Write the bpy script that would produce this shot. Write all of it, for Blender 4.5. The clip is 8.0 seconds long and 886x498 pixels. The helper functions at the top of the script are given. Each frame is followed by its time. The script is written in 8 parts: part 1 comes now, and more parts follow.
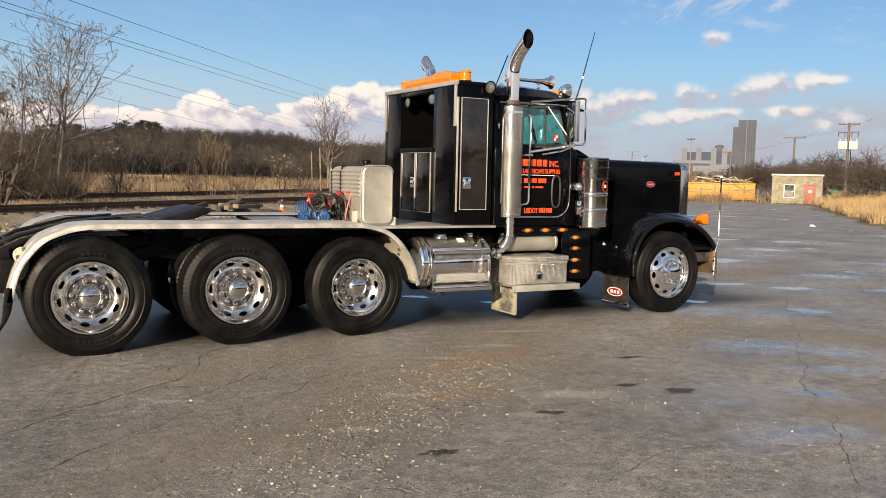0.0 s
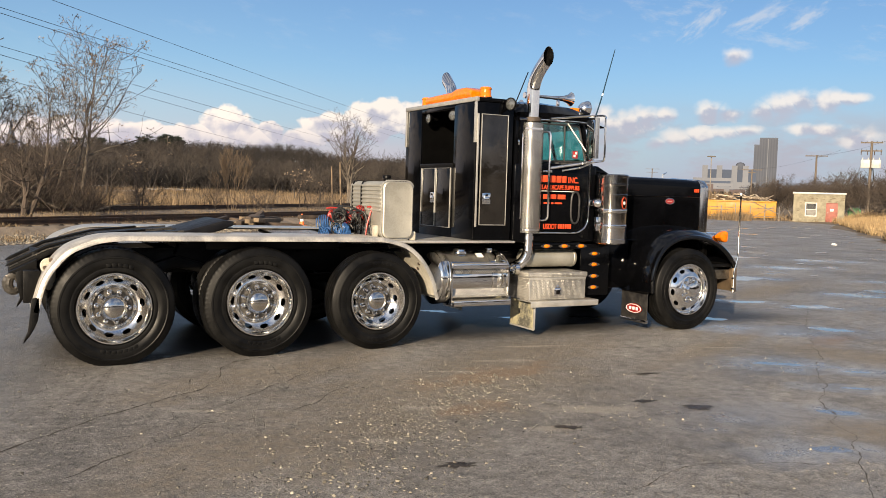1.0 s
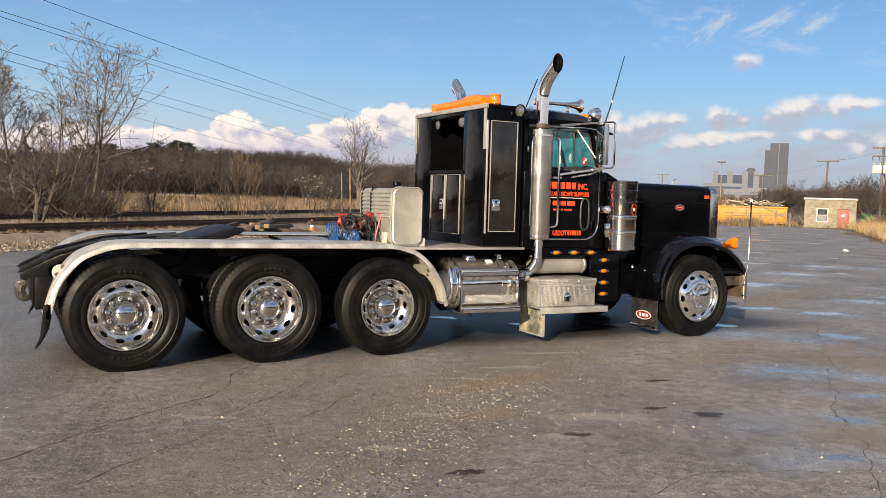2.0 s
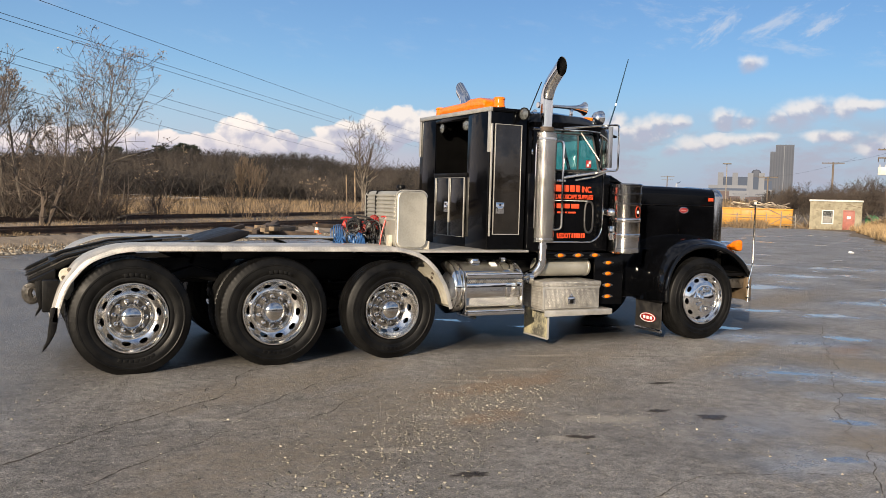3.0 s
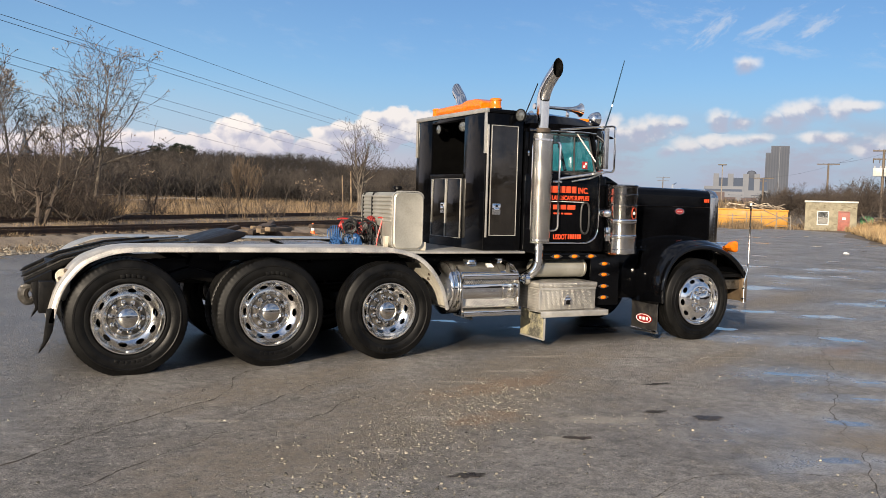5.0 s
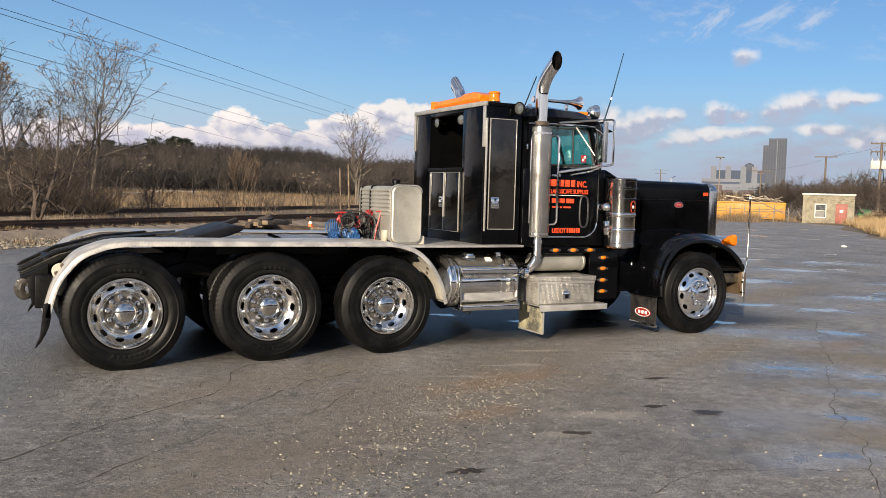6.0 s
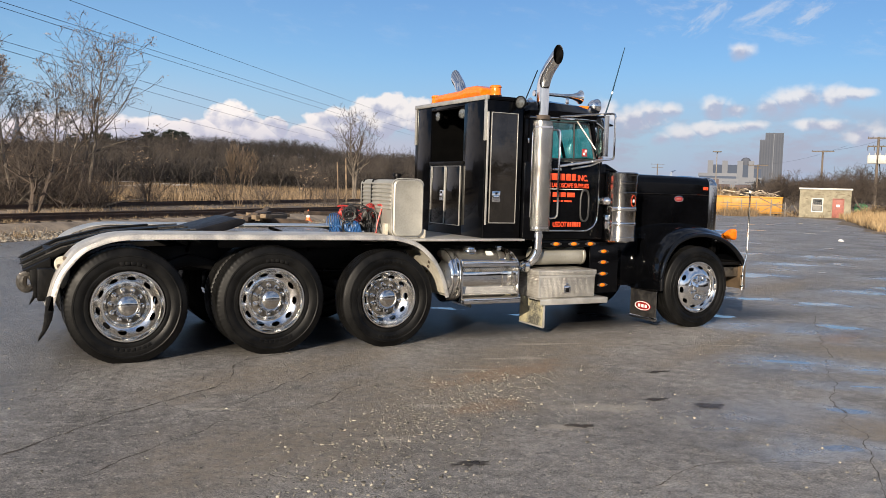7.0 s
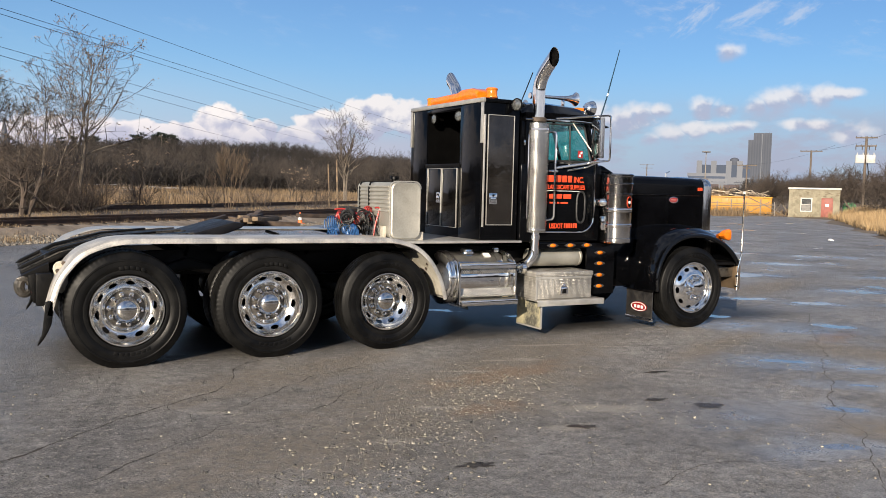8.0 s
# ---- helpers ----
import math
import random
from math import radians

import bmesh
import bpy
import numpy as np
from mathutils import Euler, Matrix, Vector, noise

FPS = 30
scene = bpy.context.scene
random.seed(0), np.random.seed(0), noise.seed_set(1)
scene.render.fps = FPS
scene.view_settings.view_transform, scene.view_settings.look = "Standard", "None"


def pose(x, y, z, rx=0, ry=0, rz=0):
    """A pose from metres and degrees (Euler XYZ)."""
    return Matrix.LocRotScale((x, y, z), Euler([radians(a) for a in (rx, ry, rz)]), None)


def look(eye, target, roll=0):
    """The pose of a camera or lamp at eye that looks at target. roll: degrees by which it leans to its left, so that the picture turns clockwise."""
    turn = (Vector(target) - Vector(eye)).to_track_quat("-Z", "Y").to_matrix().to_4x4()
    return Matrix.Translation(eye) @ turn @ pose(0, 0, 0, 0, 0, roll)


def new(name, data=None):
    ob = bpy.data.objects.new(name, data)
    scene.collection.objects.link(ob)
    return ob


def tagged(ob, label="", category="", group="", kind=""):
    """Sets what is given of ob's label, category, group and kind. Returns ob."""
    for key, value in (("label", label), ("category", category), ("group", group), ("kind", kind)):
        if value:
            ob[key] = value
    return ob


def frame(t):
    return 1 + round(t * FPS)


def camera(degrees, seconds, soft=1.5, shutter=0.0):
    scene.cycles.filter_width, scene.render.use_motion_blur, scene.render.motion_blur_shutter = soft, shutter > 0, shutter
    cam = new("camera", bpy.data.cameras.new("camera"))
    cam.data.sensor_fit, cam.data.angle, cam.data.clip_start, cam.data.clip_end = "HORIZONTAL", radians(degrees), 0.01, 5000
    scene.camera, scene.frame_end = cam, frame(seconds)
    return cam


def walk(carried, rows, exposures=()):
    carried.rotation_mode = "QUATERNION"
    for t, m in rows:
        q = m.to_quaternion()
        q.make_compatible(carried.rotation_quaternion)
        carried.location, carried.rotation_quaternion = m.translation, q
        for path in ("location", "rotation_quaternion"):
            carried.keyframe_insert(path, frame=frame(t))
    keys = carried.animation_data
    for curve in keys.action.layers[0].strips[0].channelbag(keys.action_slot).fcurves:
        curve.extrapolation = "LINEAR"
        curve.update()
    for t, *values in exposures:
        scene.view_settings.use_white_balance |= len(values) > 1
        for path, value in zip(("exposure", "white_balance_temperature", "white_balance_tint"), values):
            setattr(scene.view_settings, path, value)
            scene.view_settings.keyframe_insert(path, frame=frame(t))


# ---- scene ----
cam = camera(54.3, 8.0, soft=0.75)

PATH = [
    (0, (-0.952, -8.324, 1.699), (0.011, -6.58, 1.5316), 1.27),
    (0.5, (-0.952, -8.342, 1.697), (-0.013, -6.583, 1.5464), 1.49),
    (1, (-0.991, -8.381, 1.696), (-0.065, -6.613, 1.5632), 1.70),
    (1.5, (-0.991, -8.381, 1.699), (-0.076, -6.607, 1.5757), 1.72),
    (3, (-1.004, -8.421, 1.716), (-0.108, -6.637, 1.6005), 1.59),
    (3.5, (-1.007, -8.425, 1.716), (-0.112, -6.64, 1.6064), 1.60),
    (4, (-1.011, -8.429, 1.719), (-0.113, -6.646, 1.6096), 1.65),
    (4.5, (-1.017, -8.44, 1.717), (-0.115, -6.658, 1.6076), 1.69),
    (6, (-1.006, -8.389, 1.73), (-0.097, -6.613, 1.6), 1.6),
    (6.5, (-1.02, -8.391, 1.727), (-0.108, -6.616, 1.59), 1.7),
    (7, (-1.06, -8.382, 1.727), (-0.144, -6.61, 1.583), 1.7),
    (7.5, (-1.095, -8.359, 1.734), (-0.171, -6.592, 1.587), 1.7),
    (8, (-1.146, -8.367, 1.735), (-0.21, -6.605, 1.595), 1.4),
]
walk(cam, [(t, look(eye, target, roll)) for t, eye, target, roll in PATH],
     exposures=[(0, 0.8, 7000, 10), (1.5, 0.8, 6850, 10), (3.5, 0.7, 6500, 10), (6, 0.7, 6400, 10), (8, 0.7, 6200, 10)])

# ---- world and sun ----
SUN_AZ = math.atan2(-0.69, -0.72)
SUN_EL = radians(18)
world = bpy.data.worlds.new("world")
scene.world = world
world.use_nodes = True


class Tree:
    """Small helper for writing node trees."""

    def __init__(self, tree):
        self.t = tree
        tree.nodes.clear()

    def put(self, target, value):
        if hasattr(value, "is_output"):
            self.t.links.new(value, target)
        elif hasattr(target.default_value, "__len__") and not hasattr(value, "__len__"):
            target.default_value = [value] * len(target.default_value)
        elif hasattr(target.default_value, "__len__"):
            v = list(value)
            n = len(target.default_value)
            target.default_value = (v + [1.0] * n)[:n]
        else:
            target.default_value = value

    def node(self, kind, **inputs):
        n = self.t.nodes.new(kind)
        for k, v in inputs.items():
            key = k.replace("_", " ")
            self.put(n.inputs[int(k[1:]) if k[0] == "i" and k[1:].isdigit() else key], v)
        return n

    def math(self, op, a, b=0.0, c=0.0):
        n = self.t.nodes.new("ShaderNodeMath")
        n.operation = op
        self.put(n.inputs[0], a)
        self.put(n.inputs[1], b)
        self.put(n.inputs[2], c)
        return n.outputs[0]

    def ramp(self, x, lo, hi, a=0.0, b=1.0, smooth=True):
        n = self.t.nodes.new("ShaderNodeMapRange")
        n.interpolation_type = "SMOOTHSTEP" if smooth else "LINEAR"
        for s, v in zip(n.inputs[:5], (x, lo, hi, a, b)):
            self.put(s, v)
        return n.outputs[0]

    def noise(self, vec, scale, detail=4.0, rough=0.55, color=False):
        n = self.t.nodes.new("ShaderNodeTexNoise")
        self.put(n.inputs["Vector"], vec)
        n.inputs["Scale"].default_value = scale
        n.inputs["Detail"].default_value = detail
        n.inputs["Roughness"].default_value = rough
        return n.outputs["Color" if color else "Fac"]

    def mix(self, f, a, b, blend="MIX"):
        n = self.t.nodes.new("ShaderNodeMix")
        n.data_type = "RGBA"
        n.blend_type = blend
        self.put(n.inputs[0], f)
        self.put(n.inputs[6], a)
        self.put(n.inputs[7], b)
        return n.outputs[2]

    def scaled(self, vec, xyz):
        n = self.t.nodes.new("ShaderNodeMapping")
        self.put(n.inputs["Vector"], vec)
        n.inputs["Scale"].default_value = xyz
        return n.outputs[0]


W = Tree(world.node_tree)
sky = W.node("ShaderNodeTexSky")
sky.sky_type, sky.sun_disc = "NISHITA", False
sky.sun_elevation, sky.sun_rotation = SUN_EL, math.pi / 2 - SUN_AZ
sky.altitude, sky.air_density, sky.dust_density, sky.ozone_density = 0, 1.0, 0.6, 2.0
way = W.node("ShaderNodeTexCoord").outputs["Generated"]
sep = W.node("ShaderNodeSeparateXYZ", Vector=way)
dx, dy, dz = sep.outputs
az = W.math("ARCTAN2", dy, dx)
el = W.math("ARCSINE", dz)
# cumulus heads: azimuth, elevation, half width, half height in degrees
HEADS = [(76.6, 3.75, 1.7, 1.4), (75.5, 3.4, 1.1, 1.0), (78.3, 3.0, 1.9, 0.9), (73.7, 3.55, 0.9, 0.85), (74.6, 3.0, 1.3, 0.7),
         (66.7, 4.5, 2.5, 1.55), (69.8, 3.9, 2.1, 1.1), (64.0, 4.5, 2.6, 1.3), (71.6, 3.2, 1.7, 0.7),
         (82.0, 3.0, 2.8, 0.95), (86.2, 2.9, 2.8, 1.0), (89.0, 2.5, 2.2, 0.8)]
LOOSE_HEADS = [(52.4, 5.1, 0.9, 0.5), (51.6, 4.7, 1.1, 0.34), (50.5, 4.75, 1.2, 0.45), (49.4, 5.0, 1.2, 0.42), (48.4, 5.2, 0.8, 0.28),
               (45.6, 5.45, 0.8, 0.38), (44.5, 5.35, 0.9, 0.3), (42.4, 5.5, 0.9, 0.34), (41.3, 5.8, 1.2, 0.5), (40.2, 6.1, 1.2, 0.45), (38.9, 6.1, 1.1, 0.36), (37.5, 6.2, 1.0, 0.24),
               (48.7, 3.45, 0.8, 0.28), (47.5, 3.75, 1.3, 0.34), (46.1, 4.05, 1.2, 0.28), (44.6, 4.15, 1.2, 0.24), (43.4, 4.3, 0.9, 0.2), (44.2, 8.8, 0.8, 0.34), (36.9, 3.75, 1.1, 0.45), (39.5, 4.4, 1.5, 0.22)]
field, level = -3.0, 0.0
for a0, e0, w0, h0 in HEADS + [(a, e, w * 0.95, h * 1.7) for a, e, w, h in LOOSE_HEADS]:
    p = W.math("DIVIDE", W.math("SUBTRACT", az, radians(a0)), radians(w0))
    q = W.math("DIVIDE", W.math("SUBTRACT", el, radians(e0)), radians(h0))
    d = W.math("SUBTRACT", 1.0, W.math("SQRT", W.math("ADD", W.math("MULTIPLY", p, p), W.math("MULTIPLY", q, q))))
    level = W.math("ADD", W.math("MULTIPLY", W.math("GREATER_THAN", d, field), W.math("SUBTRACT", q, level)), level)
    field = W.math("MAXIMUM", field, d)
# the same kind of cloud goes on all round the horizon
flat = W.node("ShaderNodeCombineXYZ", X=W.math("MULTIPLY", az, 1.0), Y=W.math("MULTIPLY", el, 1.15), Z=0.0).outputs[0]
puff = W.noise(flat, 38, 6, 0.47)
shade_puff = W.noise(W.node("ShaderNodeVectorMath", i0=flat, i1=(0.005, -0.012, 0)).outputs[0], 38, 6, 0.47)
big = W.noise(flat, 5.0, 3, 0.5)
ring = W.math("SUBTRACT", 1.0, W.math("ABSOLUTE", W.math("DIVIDE", W.math("SUBTRACT", el, radians(6)), radians(6))))
outside = W.ramp(W.math("ABSOLUTE", W.math("SUBTRACT", az, radians(62))), radians(30), radians(42))
ring = W.math("SUBTRACT", W.math("ADD", ring, W.math("MULTIPLY", W.math("SUBTRACT", big, 0.5), 4.0)), W.math("MULTIPLY", W.math("SUBTRACT", 1.0, outside), 4.0))
field = W.math("MAXIMUM", field, ring)
# looser, softer cloud over the far end of the yard
loose = W.ramp(az, radians(60), radians(54))
dens = W.ramp(W.math("ADD", field, W.math("MULTIPLY", W.math("SUBTRACT", puff, 0.5), W.ramp(loose, 0, 1, 1.35, 2.1))), W.ramp(loose, 0, 1, -0.02, -0.35), W.ramp(loose, 0, 1, 0.2, 0.65))
dens = W.math("MULTIPLY", dens, W.ramp(loose, 0, 1, 1.0, 0.85))
lit = W.ramp(W.math("ADD", W.math("MULTIPLY", W.math("SUBTRACT", puff, shade_puff), 4.5), level), -0.65, 0.6)
under = W.ramp(el, radians(2.4), radians(4.6))
lit = W.math("MULTIPLY", lit, W.math("ADD", 0.4, W.math("MULTIPLY", under, 0.6)))
cloud_col = W.mix(lit, (5.4, 5.5, 6.8, 1), (10.6, 9.8, 9.3, 1))
# thin streaks higher up
streak_v = W.scaled(W.node("ShaderNodeCombineXYZ", X=W.math("ADD", az, W.math("MULTIPLY", el, 1.2)), Y=W.math("SUBTRACT", el, W.math("MULTIPLY", az, 0.25)), Z=2.0).outputs[0], (9, 30, 1))
streak = W.ramp(W.noise(streak_v, 1.6, 8, 0.66), 0.52, 0.74)
streak = W.math("MULTIPLY", W.math("MULTIPLY", streak, W.ramp(az, radians(56), radians(45), 0.12, 0.5)), W.ramp(el, radians(7), radians(10.5)))
# three ragged slanting wisps
for a0, e0, a1, e1, w0 in ((47.4, 10.0, 45.0, 11.9, 0.5), (44.6, 10.4, 41.2, 11.9, 0.5), (41.5, 10.1, 39.2, 11.7, 0.5)):
    ln, tn = math.hypot(a1 - a0, e1 - e0) / 2, math.atan2(e1 - e0, a1 - a0)
    p = W.math("SUBTRACT", az, radians((a0 + a1) / 2))
    q = W.math("SUBTRACT", el, radians((e0 + e1) / 2))
    u_ = W.math("DIVIDE", W.math("ADD", W.math("MULTIPLY", p, math.cos(tn)), W.math("MULTIPLY", q, math.sin(tn))), radians(ln))
    v_ = W.math("DIVIDE", W.math("SUBTRACT", W.math("MULTIPLY", q, math.cos(tn)), W.math("MULTIPLY", p, math.sin(tn))), radians(w0))
    d = W.math("SUBTRACT", 1.0, W.math("SQRT", W.math("ADD", W.math("MULTIPLY", u_, u_), W.math("MULTIPLY", v_, v_))))
    fibre = W.noise(W.node("ShaderNodeCombineXYZ", X=W.math("MULTIPLY", u_, 1.1), Y=W.math("MULTIPLY", v_, 1.0), Z=a0).outputs[0], 1.6, 8, 0.68)
    streak = W.math("MAXIMUM", streak, W.math("MULTIPLY", 0.62, W.ramp(W.math("ADD", d, W.math("MULTIPLY", W.math("SUBTRACT", fibre, 0.5), 3.4)), -0.25, 1.1)))
veil = W.noise(W.scaled(flat, (1, 2.2, 1)), 9.0, 6, 0.6)
haze = W.math("MULTIPLY", W.ramp(el, radians(8.5), radians(1.0)), W.ramp(big, 0.25, 0.7, 0.55, 0.92))
bank = W.math("MULTIPLY", W.math("MULTIPLY", loose, W.ramp(veil, 0.42, 0.58, 0.08, 0.9)), W.ramp(W.math("ADD", el, W.math("MULTIPLY", W.math("SUBTRACT", veil, 0.5), 0.08)), radians(6.6), radians(3.6)))
col = W.mix(haze, W.mix(1.0, sky.outputs[0], (0.76, 0.98, 1.27, 1), "MULTIPLY"), (4.7, 5.4, 7.4, 1))
col = W.mix(bank, col, (5.0, 5.2, 6.3, 1))
pale = W.math("MULTIPLY", W.ramp(az, radians(60), radians(66)), W.ramp(W.math("ADD", el, W.math("MULTIPLY", W.math("SUBTRACT", veil, 0.5), 0.03)), radians(4.3), radians(2.7), 0.0, 0.8))
col = W.mix(pale, col, (6.0, 6.0, 7.0, 1))
col = W.mix(W.math("MULTIPLY", streak, 0.8), col, (8.0, 8.2, 8.8, 1))
# broken high cloud overhead, out of view, added to brighten reflections on the ground
high = W.math("MULTIPLY", W.ramp(el, radians(14), radians(24)), W.ramp(W.noise(way, 3.2, 6, 0.6), 0.40, 0.62, 0.05, 0.6))
col = W.mix(high, col, (7.6, 7.9, 8.6, 1))
col = W.mix(W.math("MULTIPLY", dens, 0.93), col, cloud_col)
col = W.mix(1.0, col, W.node("ShaderNodeCombineXYZ", X=W.ramp(az, radians(58), radians(92), 1.0, 1.3), Y=W.ramp(az, radians(58), radians(92), 1.0, 1.22), Z=W.ramp(az, radians(58), radians(92), 1.0, 1.15)).outputs[0], "MULTIPLY")
bg = W.node("ShaderNodeBackground", Color=col, Strength=0.054)
W.t.links.new(bg.outputs[0], W.node("ShaderNodeOutputWorld").inputs[0])

sun = new("sun", bpy.data.lights.new("sun", "SUN"))
sun.data.energy, sun.data.angle, sun.data.color = 5.0, radians(0.6), (1.0, 0.84, 0.64)
SUN_DIR = Vector((math.cos(SUN_AZ) * math.cos(SUN_EL), math.sin(SUN_AZ) * math.cos(SUN_EL), math.sin(SUN_EL)))
sun.matrix_world = look(SUN_DIR * 60, (0, 0, 0))


# ---- materials ----
def surface(name, a, b, scale=3.0, rough=(0.5, 0.7), metal=0.0, bump=0.15, fine=60.0, coat=0.0, spec=0.5, spread=(0.35, 0.65), island=0.0, random_ob=0.0, stretch=(1, 1, 1)):
    m = bpy.data.materials.new(name)
    m.use_nodes = True
    T = Tree(m.node_tree)
    pos = T.scaled(T.node("ShaderNodeNewGeometry").outputs["Position"], stretch)
    n1 = T.noise(pos, scale, 5, 0.6)
    n2 = T.noise(pos, fine, 3, 0.6)
    f = T.ramp(T.math("ADD", T.math("MULTIPLY", n1, 0.7), T.math("MULTIPLY", n2, 0.3)), spread[0], spread[1])
    c = T.mix(f, (*a, 1), (*b, 1))
    if island or random_ob:
        r = T.node("ShaderNodeNewGeometry").outputs["Random Per Island"] if island else T.node("ShaderNodeObjectInfo").outputs["Random"]
        k = island or random_ob
        c = T.mix(1.0, c, T.node("ShaderNodeCombineXYZ", X=T.ramp(r, 0, 1, 1 - k, 1 + k, False), Y=T.ramp(r, 0, 1, 1 - k, 1 + k, False), Z=T.ramp(r, 0, 1, 1 - k, 1 + k * 0.8, False)).outputs[0], "MULTIPLY")
    p = T.node("ShaderNodeBsdfPrincipled", Base_Color=c, Metallic=metal, Roughness=T.ramp(f, 0, 1, rough[0], rough[1], False))
    p.inputs["Specular IOR Level"].default_value = spec
    p.inputs["Coat Weight"].default_value = coat
    p.inputs["Coat Roughness"].default_value = 0.04
    if bump:
        h = T.math("ADD", n2, T.math("MULTIPLY", n1, 0.5))
        p.inputs["Normal"].default_value = (0, 0, 0)
        T.put(p.inputs["Normal"], T.node("ShaderNodeBump", Strength=bump, Distance=0.01, Height=h).outputs[0])
    T.t.links.new(p.outputs[0], T.node("ShaderNodeOutputMaterial").inputs[0])
    return m


def plate_metal(name, a, b, pitch, rough, uv, holes=False, dots=0.1, relief=0.45):
    """Raised-lozenge tread plate, or with holes a perforated guard."""
    m = bpy.data.materials.new(name)
    m.use_nodes = True
    T = Tree(m.node_tree)
    pos = T.node("ShaderNodeNewGeometry").outputs["Position"]
    if uv:
        s = T.node("ShaderNodeSeparateXYZ", Vector=T.node("ShaderNodeTexCoord").outputs["UV"])
        u, v = s.outputs[0], s.outputs[1]
    else:
        s = T.node("ShaderNodeSeparateXYZ", Vector=pos)
        u = T.math("ADD", s.outputs[0], s.outputs[1])
        v = T.math("ADD", s.outputs[2], s.outputs[1])
    k = 2 * math.pi / pitch
    if holes:
        g = T.math("MULTIPLY", T.math("SINE", T.math("MULTIPLY", T.math("ADD", u, v), k * 0.5)), T.math("SINE", T.math("MULTIPLY", T.math("SUBTRACT", u, v), k * 0.5)))
        dot = T.ramp(T.math("ABSOLUTE", g), 0.40, 0.66)
    else:
        g1 = T.math("MULTIPLY", T.math("SINE", T.math("MULTIPLY", u, k)), T.math("SINE", T.math("MULTIPLY", v, k)))
        d1 = T.math("MULTIPLY", T.ramp(g1, 0.15, 0.7), T.ramp(T.math("SINE", T.math("MULTIPLY", T.math("ADD", u, v), k)), -0.2, 0.5))
        d2 = T.math("MULTIPLY", T.ramp(T.math("MULTIPLY", g1, -1), 0.15, 0.7), T.ramp(T.math("SINE", T.math("MULTIPLY", T.math("SUBTRACT", u, v), k)), -0.2, 0.5))
        dot = T.math("MAXIMUM", d1, d2)
    n = T.noise(pos, 5, 5, 0.65)
    f = T.ramp(n, 0.35, 0.65)
    c = T.mix(f, (*a, 1), (*b, 1))
    if holes:
        c = T.mix(T.math("MULTIPLY", dot, 0.85), c, (0.02, 0.02, 0.02, 1))
    else:
        c = T.mix(T.math("MULTIPLY", dot, dots), c, (0.75, 0.72, 0.66, 1))
        c = T.mix(T.math("MULTIPLY", T.math("SUBTRACT", 1.0, dot), T.ramp(T.noise(pos, 38, 4, 0.7), 0.45, 0.7, 0.05, 0.3)), c, (0.2, 0.19, 0.17, 1))
    p = T.node("ShaderNodeBsdfPrincipled", Base_Color=c, Metallic=T.math("SUBTRACT", 1.0, dot) if holes else T.ramp(f, 0, 1, 0.7, 0.5), Roughness=T.ramp(f, 0, 1, rough[0], rough[1]))
    T.put(p.inputs["Normal"], T.node("ShaderNodeBump", Strength=relief, Distance=0.004, Height=T.math("MULTIPLY", dot, -1.0 if holes else 1.0)).outputs[0])
    T.t.links.new(p.outputs[0], T.node("ShaderNodeOutputMaterial").inputs[0])
    return m


def pane(name, tint, keep):
    m = bpy.data.materials.new(name)
    m.use_nodes = True
    T = Tree(m.node_tree)
    clear = T.node("ShaderNodeBsdfTransparent", Color=(*tint, 1))
    gloss = T.node("ShaderNodeBsdfGlossy", Color=(0.9, 0.95, 1, 1), Roughness=0.02)
    f = T.math("ADD", T.node("ShaderNodeFresnel", IOR=1.5).outputs[0], keep)
    mx = T.node("ShaderNodeMixShader", i0=f)
    T.t.links.new(clear.outputs[0], mx.inputs[1])
    T.t.links.new(gloss.outputs[0], mx.inputs[2])
    T.t.links.new(mx.outputs[0], T.node("ShaderNodeOutputMaterial").inputs[0])
    return m


STAINLESS = surface("polished_stainless", (0.54, 0.52, 0.49), (0.66, 0.64, 0.605), 3.0, (0.07, 0.12), metal=1.0, bump=0.006, fine=40, stretch=(1, 1, 0.15))
PAINT = surface("black_paint", (0.0012, 0.0013, 0.0017), (0.0024, 0.0026, 0.0034), 2.0, (0.05, 0.12), bump=0.004, fine=20, coat=0.0, spec=0.13)
# PAINT's black with reflection raised, to put sky light on fenders and roof
GLOSS = surface("black_paint_sky_gloss", (0.0012, 0.0013, 0.0017), (0.0024, 0.0026, 0.0034), 2.0, (0.03, 0.07), bump=0.003, fine=20, spec=0.5)
CHASSIS = surface("chassis_black", (0.0012, 0.0012, 0.0014), (0.0045, 0.0042, 0.004), 6.0, (0.35, 0.6), bump=0.2, fine=70, spec=0.16)
INSIDE = surface("matt_black_lining", (0.0008, 0.0008, 0.0009), (0.002, 0.002, 0.002), 6.0, (0.9, 1.0), bump=0.05, spec=0.05)
RUBBER = surface("tyre_rubber", (0.0018, 0.0018, 0.0019), (0.0068, 0.0067, 0.0065), 4.0, (0.36, 0.58), bump=0.08, fine=120, spec=0.17)
MUDRUBBER = surface("flap_rubber", (0.008, 0.008, 0.009), (0.03, 0.028, 0.026), 8.0, (0.4, 0.7), bump=0.15)
CHROME = surface("chrome", (0.74, 0.73, 0.71), (0.84, 0.83, 0.81), 4.0, (0.03, 0.07), metal=1.0, bump=0.012, fine=18)
WHEELMETAL = surface("polished_aluminium", (0.86, 0.845, 0.81), (0.93, 0.915, 0.885), 3.0, (0.10, 0.17), metal=1.0, bump=0.004, fine=60)
ALU = surface("dull_aluminium", (0.40, 0.39, 0.36), (0.56, 0.545, 0.505), 5.0, (0.3, 0.5), metal=0.6, bump=0.06, fine=60)
